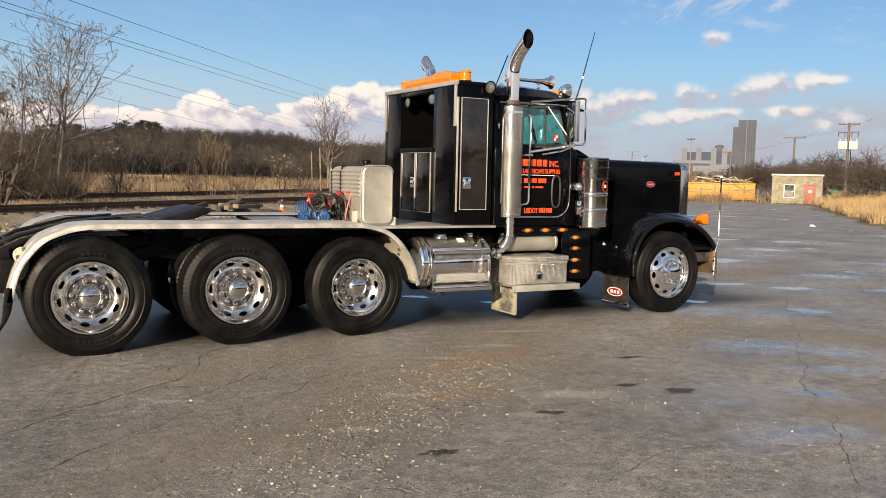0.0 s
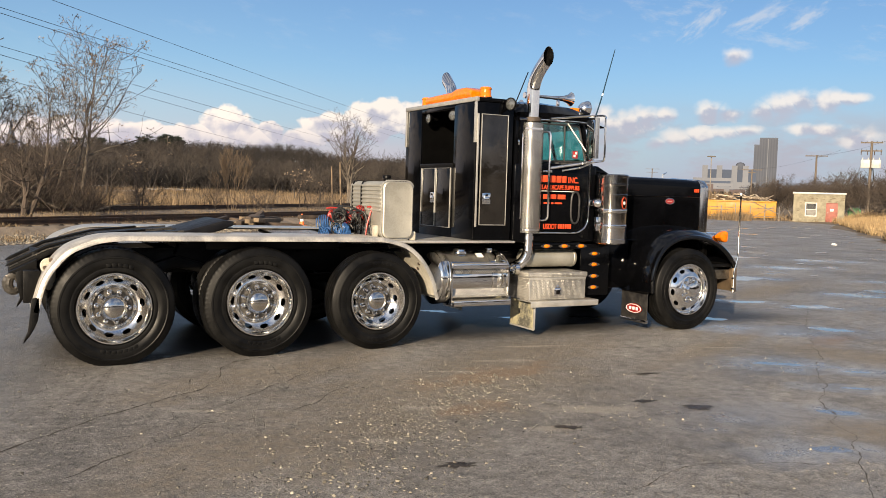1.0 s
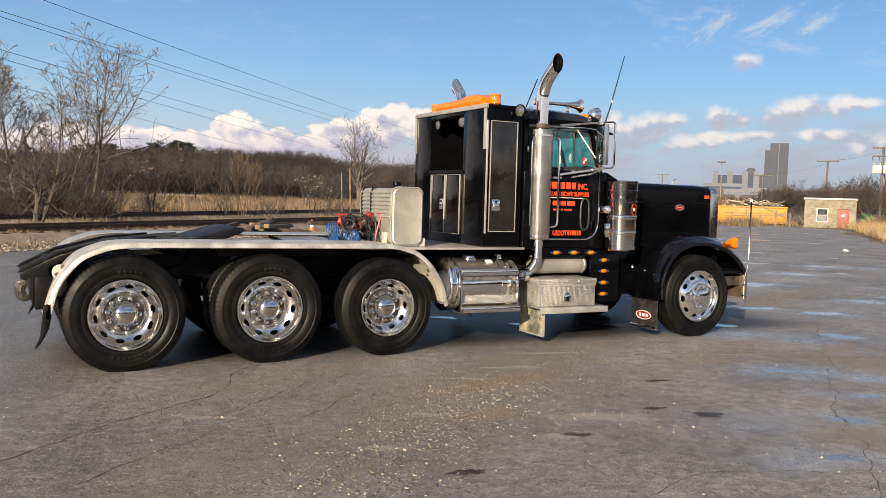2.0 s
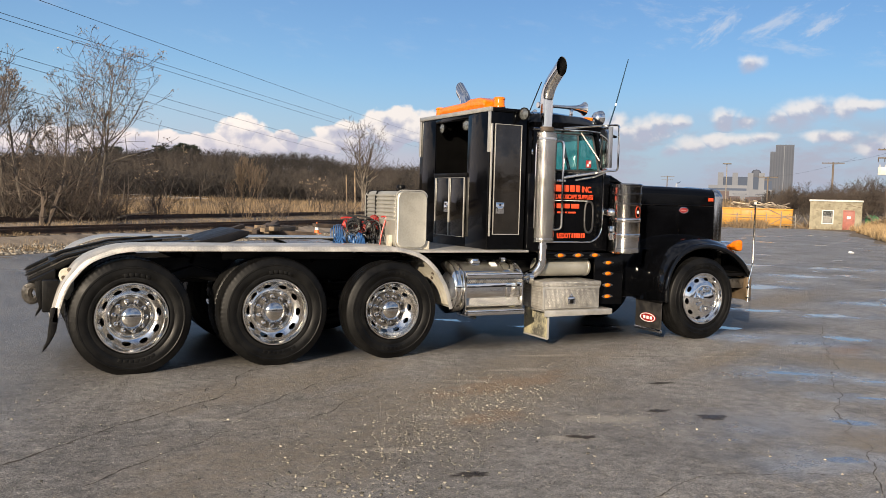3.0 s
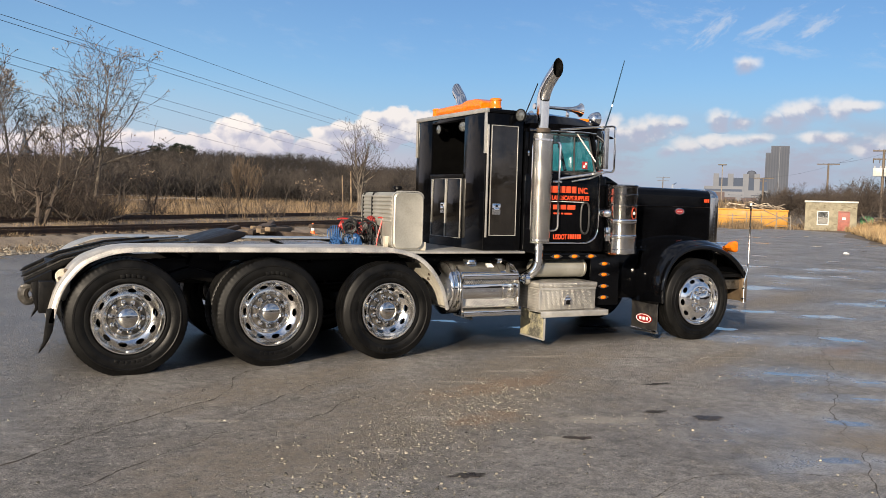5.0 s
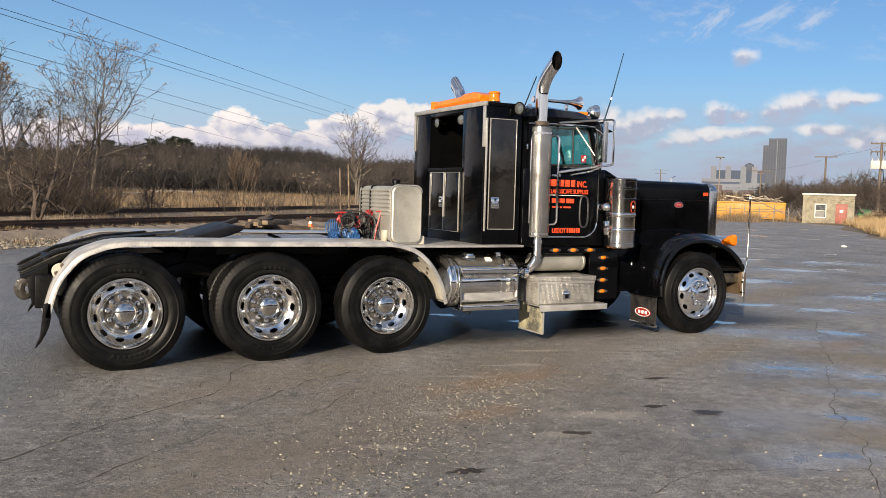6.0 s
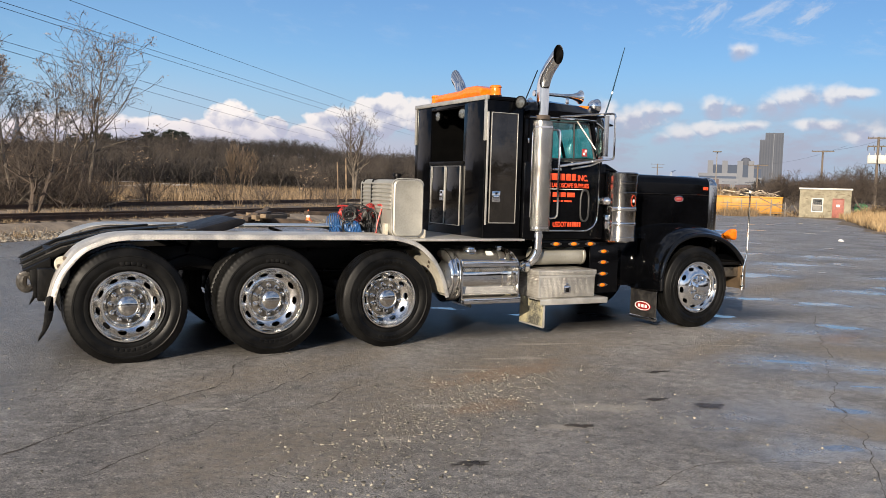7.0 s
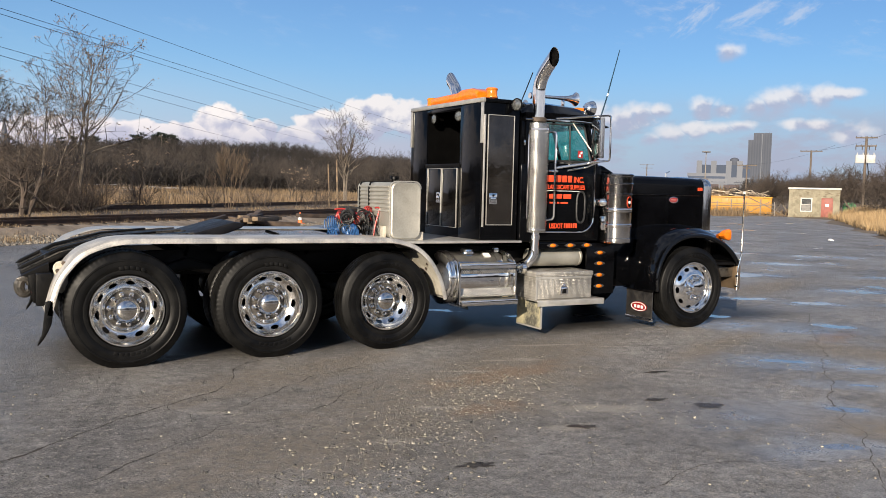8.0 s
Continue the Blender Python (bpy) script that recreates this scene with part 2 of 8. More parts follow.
TANKALU = surface("brushed_tank_aluminium", (0.33, 0.32, 0.277), (0.45, 0.435, 0.385), 2.5, (0.42, 0.6), metal=0.55, bump=0.05, fine=60)
FENDERPLATE = plate_metal("tread_plate_fender", (0.54, 0.51, 0.455), (0.64, 0.61, 0.55), 0.06, (0.34, 0.46), True, dots=0.16, relief=0.3)
BOXPLATE = plate_metal("tread_plate_box", (0.34, 0.325, 0.295), (0.43, 0.415, 0.38), 0.036, (0.28, 0.4), False, dots=0.6, relief=0.75)
GUARD = plate_metal("perforated_steel", (0.40, 0.38, 0.35), (0.50, 0.485, 0.45), 0.036, (0.16, 0.26), True, holes=True)
GUARDBOX = plate_metal("perforated_strip", (0.5, 0.48, 0.44), (0.62, 0.6, 0.56), 0.03, (0.25, 0.4), False, holes=True)
DARKDOOR = surface("dark_smoked_door", (0.002, 0.002, 0.002), (0.006, 0.0056, 0.0052), 3.0, (0.06, 0.12), metal=0.0, bump=0.06, fine=3.5, spec=0.25)
SMOKED = surface("smoked_panel", (0.045, 0.041, 0.037), (0.095, 0.087, 0.079), 3.0, (0.08, 0.2), metal=0.85, bump=0.5, fine=5.0)
AMBER = surface("amber_lens", (0.62, 0.13, 0.004), (0.78, 0.20, 0.008), 20, (0.12, 0.25), bump=0.05, fine=150)
ORANGE = surface("orange_lettering", (0.60, 0.05, 0.014), (0.74, 0.085, 0.024), 20, (0.3, 0.4), bump=0.0)
RED = surface("red_enamel", (0.22, 0.010, 0.012), (0.30, 0.02, 0.018), 20, (0.25, 0.4), bump=0.0)
WHITE = surface("white_plastic", (0.7, 0.7, 0.68), (0.82, 0.82, 0.8), 10, (0.3, 0.5), bump=0.05)
LENS = surface("clear_lens", (0.10, 0.105, 0.105), (0.26, 0.27, 0.26), 30, (0.06, 0.14), metal=0.6, bump=0.2, fine=60)
FLAPWHITE = surface("dirty_white_flap", (0.34, 0.31, 0.24), (0.52, 0.49, 0.42), 6, (0.35, 0.6), bump=0.08)
SPLASH = surface("stained_splash_flap", (0.10, 0.098, 0.085), (0.46, 0.42, 0.27), 3.5, (0.25, 0.5), bump=0.08, spread=(0.4, 0.62))
RUST = surface("rusty_cast_iron", (0.03, 0.024, 0.019), (0.11, 0.08, 0.058), 14, (0.6, 0.8), bump=0.3)
BLUEHOSE = surface("blue_hose", (0.015, 0.06, 0.17), (0.035, 0.11, 0.28), 20, (0.3, 0.45), bump=0.0)
REDHOSE = surface("red_hose", (0.32, 0.02, 0.02), (0.45, 0.045, 0.035), 20, (0.3, 0.45), bump=0.0)
BLACKHOSE = surface("black_hose", (0.01, 0.01, 0.011), (0.03, 0.03, 0.03), 20, (0.35, 0.5), bump=0.0)
STEEL = surface("cast_bronze_inside", (0.2, 0.14, 0.09), (0.34, 0.25, 0.16), 6, (0.35, 0.5), metal=0.7, bump=0.05)
HUBSTEEL = surface("hub_steel", (0.07, 0.065, 0.058), (0.17, 0.157, 0.14), 14, (0.25, 0.45), metal=0.7, bump=0.15, fine=60)
SEAT = surface("grey_seat", (0.04, 0.04, 0.045), (0.08, 0.08, 0.085), 10, (0.7, 0.9), bump=0.1)
GLASS = pane("tinted_glass", (0.45, 0.78, 0.74), 0.03)


# ---- mesh helpers ----
def part(name, bm, material, parent=None, label="", smooth=35):
    me = bpy.data.meshes.new(name)
    bm.to_mesh(me)
    bm.free()
    return part_mesh(name, me, material, parent, label, smooth)


def part_mesh(name, me, material, parent=None, label="", smooth=35):
    me.materials.append(material)
    if smooth:
        me.polygons.foreach_set("use_smooth", [True] * len(me.polygons))
        me.set_sharp_from_angle(angle=radians(smooth))
    return hang(name, me, parent, label)


def hang(name, me, parent=None, label="", m=None):
    ob = new(name, me)
    ob.parent = parent
    if m is not None:
        ob.matrix_local = m
    if label:
        tagged(ob, label)
    return ob


def thing(name, label, category, group="", at=(0, 0, 0)):
    ob = new(name)
    ob.location = at
    return tagged(ob, label, category, group)


def add_box(bm, x0, x1, y0, y1, z0, z1, bevel=0.0, seg=2):
    made = bmesh.ops.create_cube(bm, size=1.0, matrix=Matrix.Translation(((x0 + x1) / 2, (y0 + y1) / 2, (z0 + z1) / 2)) @ Matrix.Diagonal((x1 - x0, y1 - y0, z1 - z0, 1)))
    if bevel:
        edges = list({e for v in made["verts"] for e in v.link_edges})
        bmesh.ops.bevel(bm, geom=edges, offset=bevel, segments=seg, profile=0.5, affect="EDGES")
    return bm


def box(x0, x1, y0, y1, z0, z1, bevel=0.0, seg=2):
    return add_box(bmesh.new(), x0, x1, y0, y1, z0, z1, bevel, seg)


def prism(points, y0, y1, bevel=0.0, seg=2, axis="y"):
    """A side outline (x, z) pushed from y0 to y1; with axis z the outline is (x, y), with axis x it is (y, z)."""
    bm = bmesh.new()
    put = {"y": lambda p, d: (p[0], d, p[1]), "z": lambda p, d: (p[0], p[1], d), "x": lambda p, d: (d, p[0], p[1])}[axis]
    a = [bm.verts.new(put(p, y0)) for p in points]
    b = [bm.verts.new(put(p, y1)) for p in points]
    bm.faces.new(a)
    bm.faces.new(b[::-1])
    n = len(points)
    for i in range(n):
        bm.faces.new((a[i], b[i], b[(i + 1) % n], a[(i + 1) % n]))
    bmesh.ops.recalc_face_normals(bm, faces=bm.faces)
    if bevel:
        bmesh.ops.bevel(bm, geom=list(bm.edges), offset=bevel, segments=seg, profile=0.5, affect="EDGES")
    return bm


def lathe(profile, seg=48, axis="y", at=(0, 0, 0), bm=None):
    """profile: (radius, distance along the axis). UVs in metres."""
    bm = bm or bmesh.new()
    uv = bm.loops.layers.uv.verify()
    rows = []
    for r, d in profile:
        row = []
        for i in range(seg):
            t = 2 * math.pi * i / seg
            c, s = r * math.cos(t), r * math.sin(t)
            p = {"y": (c, d, s), "x": (d, c, s), "z": (c, s, d)}[axis]
            row.append(bm.verts.new(Vector(p) + Vector(at)))
        rows.append(row)
    run = 0.0
    rmax = max(p[0] for p in profile)
    made = []
    for k in range(len(rows) - 1):
        step = math.dist(profile[k], profile[k + 1])
        for i in range(seg):
            j = (i + 1) % seg
            fc = bm.faces.new((rows[k][i], rows[k][j], rows[k + 1][j], rows[k + 1][i]))
            made.append(fc)
            u0, u1 = 2 * math.pi * rmax * i / seg, 2 * math.pi * rmax * (i + 1) / seg
            for lp, c in zip(fc.loops, ((u0, run), (u1, run), (u1, run + step), (u0, run + step))):
                lp[uv].uv = c
        run += step
    bmesh.ops.recalc_face_normals(bm, faces=made)
    return bm


def sweep(points, radius, seg=8, bm=None, closed=False):
    """A round bar along points; radius may be a list."""
    bm = bm or bmesh.new()
    pts = [Vector(p) for p in points]
    n = len(pts)
    rad = radius if hasattr(radius, "__len__") else [radius] * n
    side = None
    rows = []
    for i, p in enumerate(pts):
        t = (pts[(i + 1) % n] - pts[i - 1]) if closed else (pts[min(i + 1, n - 1)] - pts[max(i - 1, 0)])
        t.normalize()
        if side is None:
            side = t.cross(Vector((0.12, 0.31, 0.94)))
            if side.length < 0.1:
                side = t.cross(Vector((1, 0, 0)))
        side = (side - t * side.dot(t)).normalized()
        up = t.cross(side)
        rows.append([bm.verts.new(p + (side * math.cos(2 * math.pi * k / seg) + up * math.sin(2 * math.pi * k / seg)) * rad[i]) for k in range(seg)])
    for i in range(n if closed else n - 1):
        a, b = rows[i], rows[(i + 1) % n]
        for k in range(seg):
            bm.faces.new((a[k], a[(k + 1) % seg], b[(k + 1) % seg], b[k]))
    if not closed:
        bm.faces.new(rows[0][::-1])
        bm.faces.new(rows[-1])
    return bm


def arc(points, turn=0.06, steps=5):
    """Rounds the corners of a polyline."""
    pts = [Vector(p) for p in points]
    out = [pts[0]]
    for i in range(1, len(pts) - 1):
        a, b, c = pts[i - 1], pts[i], pts[i + 1]
        r = min(turn, (a - b).length * 0.45, (c - b).length * 0.45)
        p, q = b + (a - b).normalized() * r, b + (c - b).normalized() * r
        for k in range(steps + 1):
            t = k / steps
            out.append(p * (1 - t) ** 2 + b * 2 * t * (1 - t) + q * t ** 2)
    out.append(pts[-1])
    return out


def strip(points, y0, y1, thick, lip=0.0):
    """A bent sheet along a side outline (x, z), with a turned-down outer lip at y0. UVs in metres."""
    bm = bmesh.new()
    uv = bm.loops.layers.uv.verify()
    pts = [Vector((p[0], 0, p[1])) for p in points]
    n = len(pts)
    run, runs = 0.0, [0.0]
    for i in range(1, n):
        run += (pts[i] - pts[i - 1]).length
        runs.append(run)
    rows = []
    for i, p in enumerate(pts):
        t = (pts[min(i + 1, n - 1)] - pts[max(i - 1, 0)]).normalized()
        nrm = Vector((-t.z, 0, t.x))
        o, e = Vector((0, y0, 0)), Vector((0, y1, 0))
        s = 1 if y1 > y0 else -1
        sec = [p + o - nrm * lip, p + o - nrm * 0.012, p + o + Vector((0, s * 0.012, 0)), p + e, p + e - nrm * thick, p + o + Vector((0, s * thick, 0)) - nrm * thick, p + o + Vector((0, s * thick, 0)) - nrm * lip]
        rows.append([bm.verts.new(v) for v in sec])
    m = len(rows[0])
    cuts = [0.0]
    for k in range(1, m + 1):
        cuts.append(cuts[-1] + (rows[0][k % m].co - rows[0][k - 1].co).length)
    for i in range(n - 1):
        for k in range(m):
            j = (k + 1) % m
            f = bm.faces.new((rows[i][k], rows[i + 1][k], rows[i + 1][j], rows[i][j]))
            for lp, c in zip(f.loops, ((runs[i], cuts[k]), (runs[i + 1], cuts[k]), (runs[i + 1], cuts[k + 1]), (runs[i], cuts[k + 1]))):
                lp[uv].uv = c
    bm.faces.new(rows[0])
    bm.faces.new(rows[-1])
    bmesh.ops.recalc_face_normals(bm, faces=bm.faces)
    return bm


def disc(at, r, thick, axis="y", seg=24):
    h = thick / 2
    return lathe([(0.0005, -h), (r * 0.93, -h), (r, -h * 0.6), (r, h * 0.6), (r * 0.93, h), (0.0005, h)], seg, axis, at)


def lettering(name, text, size, at, material, parent, width=None):
    """Flat letters that face the near side, left edge and baseline at the given place."""
    cu = bpy.data.curves.new(name, "FONT")
    cu.body, cu.size, cu.extrude, cu.offset = text, size, 0.0015, size * 0.02
    ob = bpy.data.objects.new(name, cu)
    scene.collection.objects.link(ob)
    me = bpy.data.meshes.new_from_object(ob.evaluated_get(bpy.context.evaluated_depsgraph_get()))
    bpy.data.objects.remove(ob)
    xs = [v.co.x for v in me.vertices]
    k = width / (max(xs) - min(xs)) if width else 1.0
    me.transform(Matrix.Translation(at) @ Matrix.Rotation(radians(90), 4, "X") @ Matrix.Diagonal((k, 1, 1, 1)))
    return part_mesh(name, me, material, parent, smooth=0)


# ---- truck ----
YC = 1.2
truck = thing("semi_truck", "black long-nose tractor truck with polished wheels and chrome stacks", "truck")


def flip(y):
    return 2 * YC - y


def tyre_mesh(R, w, rim, blocky):
    """Tyre round the y axis; the outer side wall at y = 0, the inner at y = w."""
    seg = 216
    half = [(rim - 0.004, 0.03), (rim + 0.012, 0.006), (rim + 0.03, 0.0), (rim + 0.05, 0.004), (rim + 0.075, -0.012), (rim + 0.1, -0.016), (R - 0.085, -0.014),
            (R - 0.078, -0.018), (R - 0.068, -0.017), (R - 0.064, -0.011), (R - 0.04, 0.0), (R - 0.014, 0.012), (R - 0.004, 0.02)]
    tread = []
    ribs = 4
    y = 0.03
    step = (w - 0.06) / ribs
    for i in range(ribs):
        tread += [(R, y + (0.0 if i == 0 else 0.006)), (R, y + step - (0.0 if i == ribs - 1 else 0.006))]
        if i < ribs - 1:
            tread += [(R - 0.014, y + step - 0.004), (R - 0.014, y + step + 0.004)]
        y += step
    prof = half + tread + [(r, w - d) for r, d in half[::-1]]
    bm = lathe(prof, seg)
    rows = [list(bm.verts)[k * seg:(k + 1) * seg] for k in range(len(prof))]
    if blocky:
        for k, (r, d) in enumerate(prof):
            if r > R - 0.02 and (d < 0.032 or d > w - 0.032):
                for i in range(0, seg, 3):
                    v = rows[k][i]
                    f = (r - 0.006) / r
                    v.co.x, v.co.z = v.co.x * f, v.co.z * f
    me = bpy.data.meshes.new("tyre")
    bm.to_mesh(me)
    bm.free()
    return me


def rim_mesh(rim, deep):
    """Polished disc wheel round the y axis, open towards -y, with hand holes cut through the disc."""
    seg = 120
    ring_d = [(0.050, 0.064), (0.058, 0.073), (0.078, 0.092), (0.096, 0.106), (0.104, 0.111)] if deep else [(0.052, 0.032), (0.060, 0.026), (0.080, 0.012), (0.100, -0.002), (0.108, -0.007)]
    ring_p = [(rim - r_, d_) for r_, d_ in ring_d]
    if deep:
        prof = [(rim - 0.035, 0.2), (rim - 0.03, 0.14), (rim - 0.006, 0.012), (rim, 0.0), (rim - 0.004, -0.008), (rim - 0.014, -0.008), (rim - 0.02, 0.004), (rim - 0.026, 0.03), (rim - 0.04, 0.048)] + ring_p + [
                (rim - 0.118, 0.118), (0.188, 0.13), (0.176, 0.148), (0.118, 0.15), (0.112, 0.13), (0.108, 0.1)]
    else:
        prof = [(rim - 0.035, 0.2), (rim - 0.03, 0.14), (rim - 0.006, 0.012), (rim, 0.0), (rim - 0.004, -0.008), (rim - 0.014, -0.008), (rim - 0.02, 0.006), (rim - 0.03, 0.03), (rim - 0.04, 0.036)] + ring_p + [
                (rim - 0.118, -0.012), (0.19, -0.022), (0.176, -0.026), (0.118, -0.026), (0.11, -0.03), (0.1, -0.035)]
    bm = lathe(prof, seg)
    bm.faces.ensure_lookup_table()
    bm.verts.ensure_lookup_table()
    kill = []
    a, b = 10, 12
    for k in range(a, b):
        for i in range(seg):
            if 2 <= i % 12 < 8:
                kill.append(bm.faces[k * seg + i])
    # pull the corners of each opening in, so that it is an oval
    for i0 in range(0, seg, 12):
        for k, along in ((a, 1), (b, -1)):
            for i in (2, 8):
                v = bm.verts[k * seg + (i0 + i) % seg]
                mid = bm.verts[(a + 1) * seg + (i0 + i) % seg]
                o = bm.verts[k * seg + (i0 + (3 if i == 2 else 7)) % seg]
                o.co = o.co.lerp(bm.verts[(a + 1) * seg + (i0 + (3 if i == 2 else 7)) % seg].co, 0.22)
                v.co = v.co.lerp(mid.co, 0.72)
    bmesh.ops.delete(bm, geom=kill, context="FACES")
    me = bpy.data.meshes.new("rim")
    bm.to_mesh(me)
    bm.free()
    return me


def shade(me, material, angle=40):
    me.materials.append(material)
    me.polygons.foreach_set("use_smooth", [True] * len(me.polygons))
    me.set_sharp_from_angle(angle=radians(angle))
    return me


def mesh_of(name, bm, material, angle=40):
    me = bpy.data.meshes.new(name)
    bm.to_mesh(me)
    bm.free()
    return shade(me, material, angle)


NUT = mesh_of("lug_nut", lathe([(0.024, 0.0), (0.024, -0.008), (0.0195, -0.01), (0.0195, -0.042), (0.013, -0.05), (0.012, -0.066), (0.0005, -0.068)], 10), CHROME)
BULB = mesh_of("hub_cap", lathe([(0.122, 0.14), (0.122, 0.085), (0.117, 0.08), (0.115, 0.062), (0.105, 0.04), (0.086, 0.022), (0.06, 0.01), (0.03, 0.004), (0.0005, 0.003)], 36), STAINLESS)
RING = mesh_of("disc_ring", lathe([(0.196, 0.130), (0.201, 0.114), (0.209, 0.108), (0.218, 0.109), (0.224, 0.122)], 60), WHEELMETAL)
COVER = mesh_of("hub_cap", lathe([(0.17, -0.024), (0.16, -0.04), (0.12, -0.05), (0.11, -0.06), (0.106, -0.085), (0.09, -0.108), (0.05, -0.118), (0.0005, -0.12)], 36), CHROME)
DRUM = mesh_of("brake_drum", lathe([(0.0005, 0.17), (0.23, 0.17), (0.235, 0.2), (0.235, 0.42), (0.0005, 0.42)], 36), CHASSIS)
FLANGE = mesh_of("hub_flange", lathe([(0.179, 0.1475), (0.178, 0.1445), (0.112, 0.1445), (0.11, 0.15)], 40), HUBSTEEL)
KINDS = {}
for kind, R, w, rim, deep, blocky in (("drive", 0.55, 0.28, 0.334, True, True), ("pusher", 0.52, 0.28, 0.309, True, False), ("steer", 0.53, 0.29, 0.334, False, False)):
    KINDS[kind] = (shade(rim_mesh(rim, deep), WHEELMETAL, 50), shade(tyre_mesh(R, w, rim, blocky), RUBBER, 30), deep)
BAR = mesh_of("raised_mark", box(-0.02, 0.02, -0.003, 0.003, -0.016, 0.016, 0.002), RUBBER)


def wheel(kind, x, z, near=True, dual=False, spin=0.0, y=0.0):
    rim, tyre, deep = KINDS[kind]
    turn = Matrix.Rotation(0 if near else math.pi, 4, "Z")
    m = Matrix.Translation((x, y if near else flip(y), z)) @ turn @ Matrix.Rotation(spin, 4, "Y")
    w = hang("wheel", rim, truck, "polished aluminium disc wheel with round hand holes", m)
    hang("tyre", tyre, w, "black worn truck tyre")
    hang("hub_cap", BULB if deep else COVER, w, "domed chrome hub cap")
    if deep:
        hang("hub_flange", FLANGE, w, "grey steel hub flange")
        hang("disc_ring", RING, w)
    hang("brake_drum", DRUM, w, "dark brake drum")
    for i in range(10):
        t = 2 * math.pi * i / 10
        hang("lug_nut", NUT, w, m=Matrix.Translation((0.143 * math.cos(t), 0.15 if deep else -0.024, 0.143 * math.sin(t))))
    if dual:
        hang("tyre", tyre, w, m=Matrix.Translation((0, 0.33, 0)))
    for t0, n in ((70, 5), (-105, 7)):
        for i in range(n):
            t = radians(t0 + i * 7) + spin
            r = 0.405 if kind != "steer" else 0.42
            hang("raised_mark", BAR, w, m=Matrix.Rotation(-t, 4, "Y") @ Matrix.Translation((r, -0.014, 0)) @ Matrix.Rotation(radians(90), 4, "Y"))
    return w


PX, FX = 2.645, 7.0
for near in (True, False):
    wheel("drive", 0.01, 0.53, near, True, 0.1)
    wheel("drive", 1.372, 0.54, near, True, 0.32)
    wheel("pusher", PX, 0.515, near, False, 0.2, 0.0)
    wheel("steer", FX, 0.525, near, False, 0.15, 0.0)

# frame rails, cross members, axles, springs
for y in (0.78, flip(0.78)):
    s = 1 if y < YC else -1
    part("frame_rail", prism([(-0.75, 0.86), (-0.55, 0.78), (7.7, 0.78), (7.7, 1.04), (0.9, 1.04), (-0.3, 1.02), (-0.78, 0.9)], y, y + s * 0.09, 0.008), CHASSIS, truck, "black steel frame rail")
for x in (-0.6, 0.7, 2.0, 3.3, 4.6, 6.0, 7.5):
    part("cross_member", box(x - 0.05, x + 0.05, 0.8, flip(0.8), 0.8, 1.0, 0.01), CHASSIS, truck)
for x, z in ((0.0, 0.54), (1.372, 0.54), (PX, 0.5), (FX, 0.48)):
    part("axle", lathe([(0.0005, 0.3), (0.075, 0.3), (0.075, 0.85), (0.1, 0.9), (0.19 if x < 2 else 0.08, 1.1), (0.19 if x < 2 else 0.08, 1.3), (0.1, 1.5), (0.075, 1.55), (0.075, 2.1), (0.0005, 2.1)], 20, at=(x, 0, z)), CHASSIS, truck, "dark axle housing")
for y in (0.7, flip(0.7)):
    for x in (0.686,):
        part("spring_pack", prism([(-0.1, 0.66), (0.686, 0.84), (1.47, 0.66), (1.47, 0.72), (0.686, 0.96), (-0.1, 0.72)], y - 0.05, y + 0.05, 0.01), CHASSIS, truck)
    part("spring_pack", prism([(6.4, 0.66), (7.0, 0.58), (7.6, 0.66), (7.6, 0.7), (7.0, 0.66), (6.4, 0.7)], y - 0.05, y + 0.05, 0.01), CHASSIS, truck)
    part("air_bag", lathe([(0.0005, 0.58), (0.13, 0.58), (0.15, 0.62), (0.13, 0.67), (0.15, 0.72), (0.13, 0.77), (0.0005, 0.77)], 20, "z", (PX, y, 0)), CHASSIS, truck)
part("drive_shaft", sweep([(1.4, YC, 0.62), (4.4, YC, 0.72), (5.8, YC, 0.8)], 0.055, 12), CHASSIS, truck)
part("engine_block", box(5.9, 7.5, 0.85, flip(0.85), 0.7, 1.5, 0.05), CHASSIS, truck)

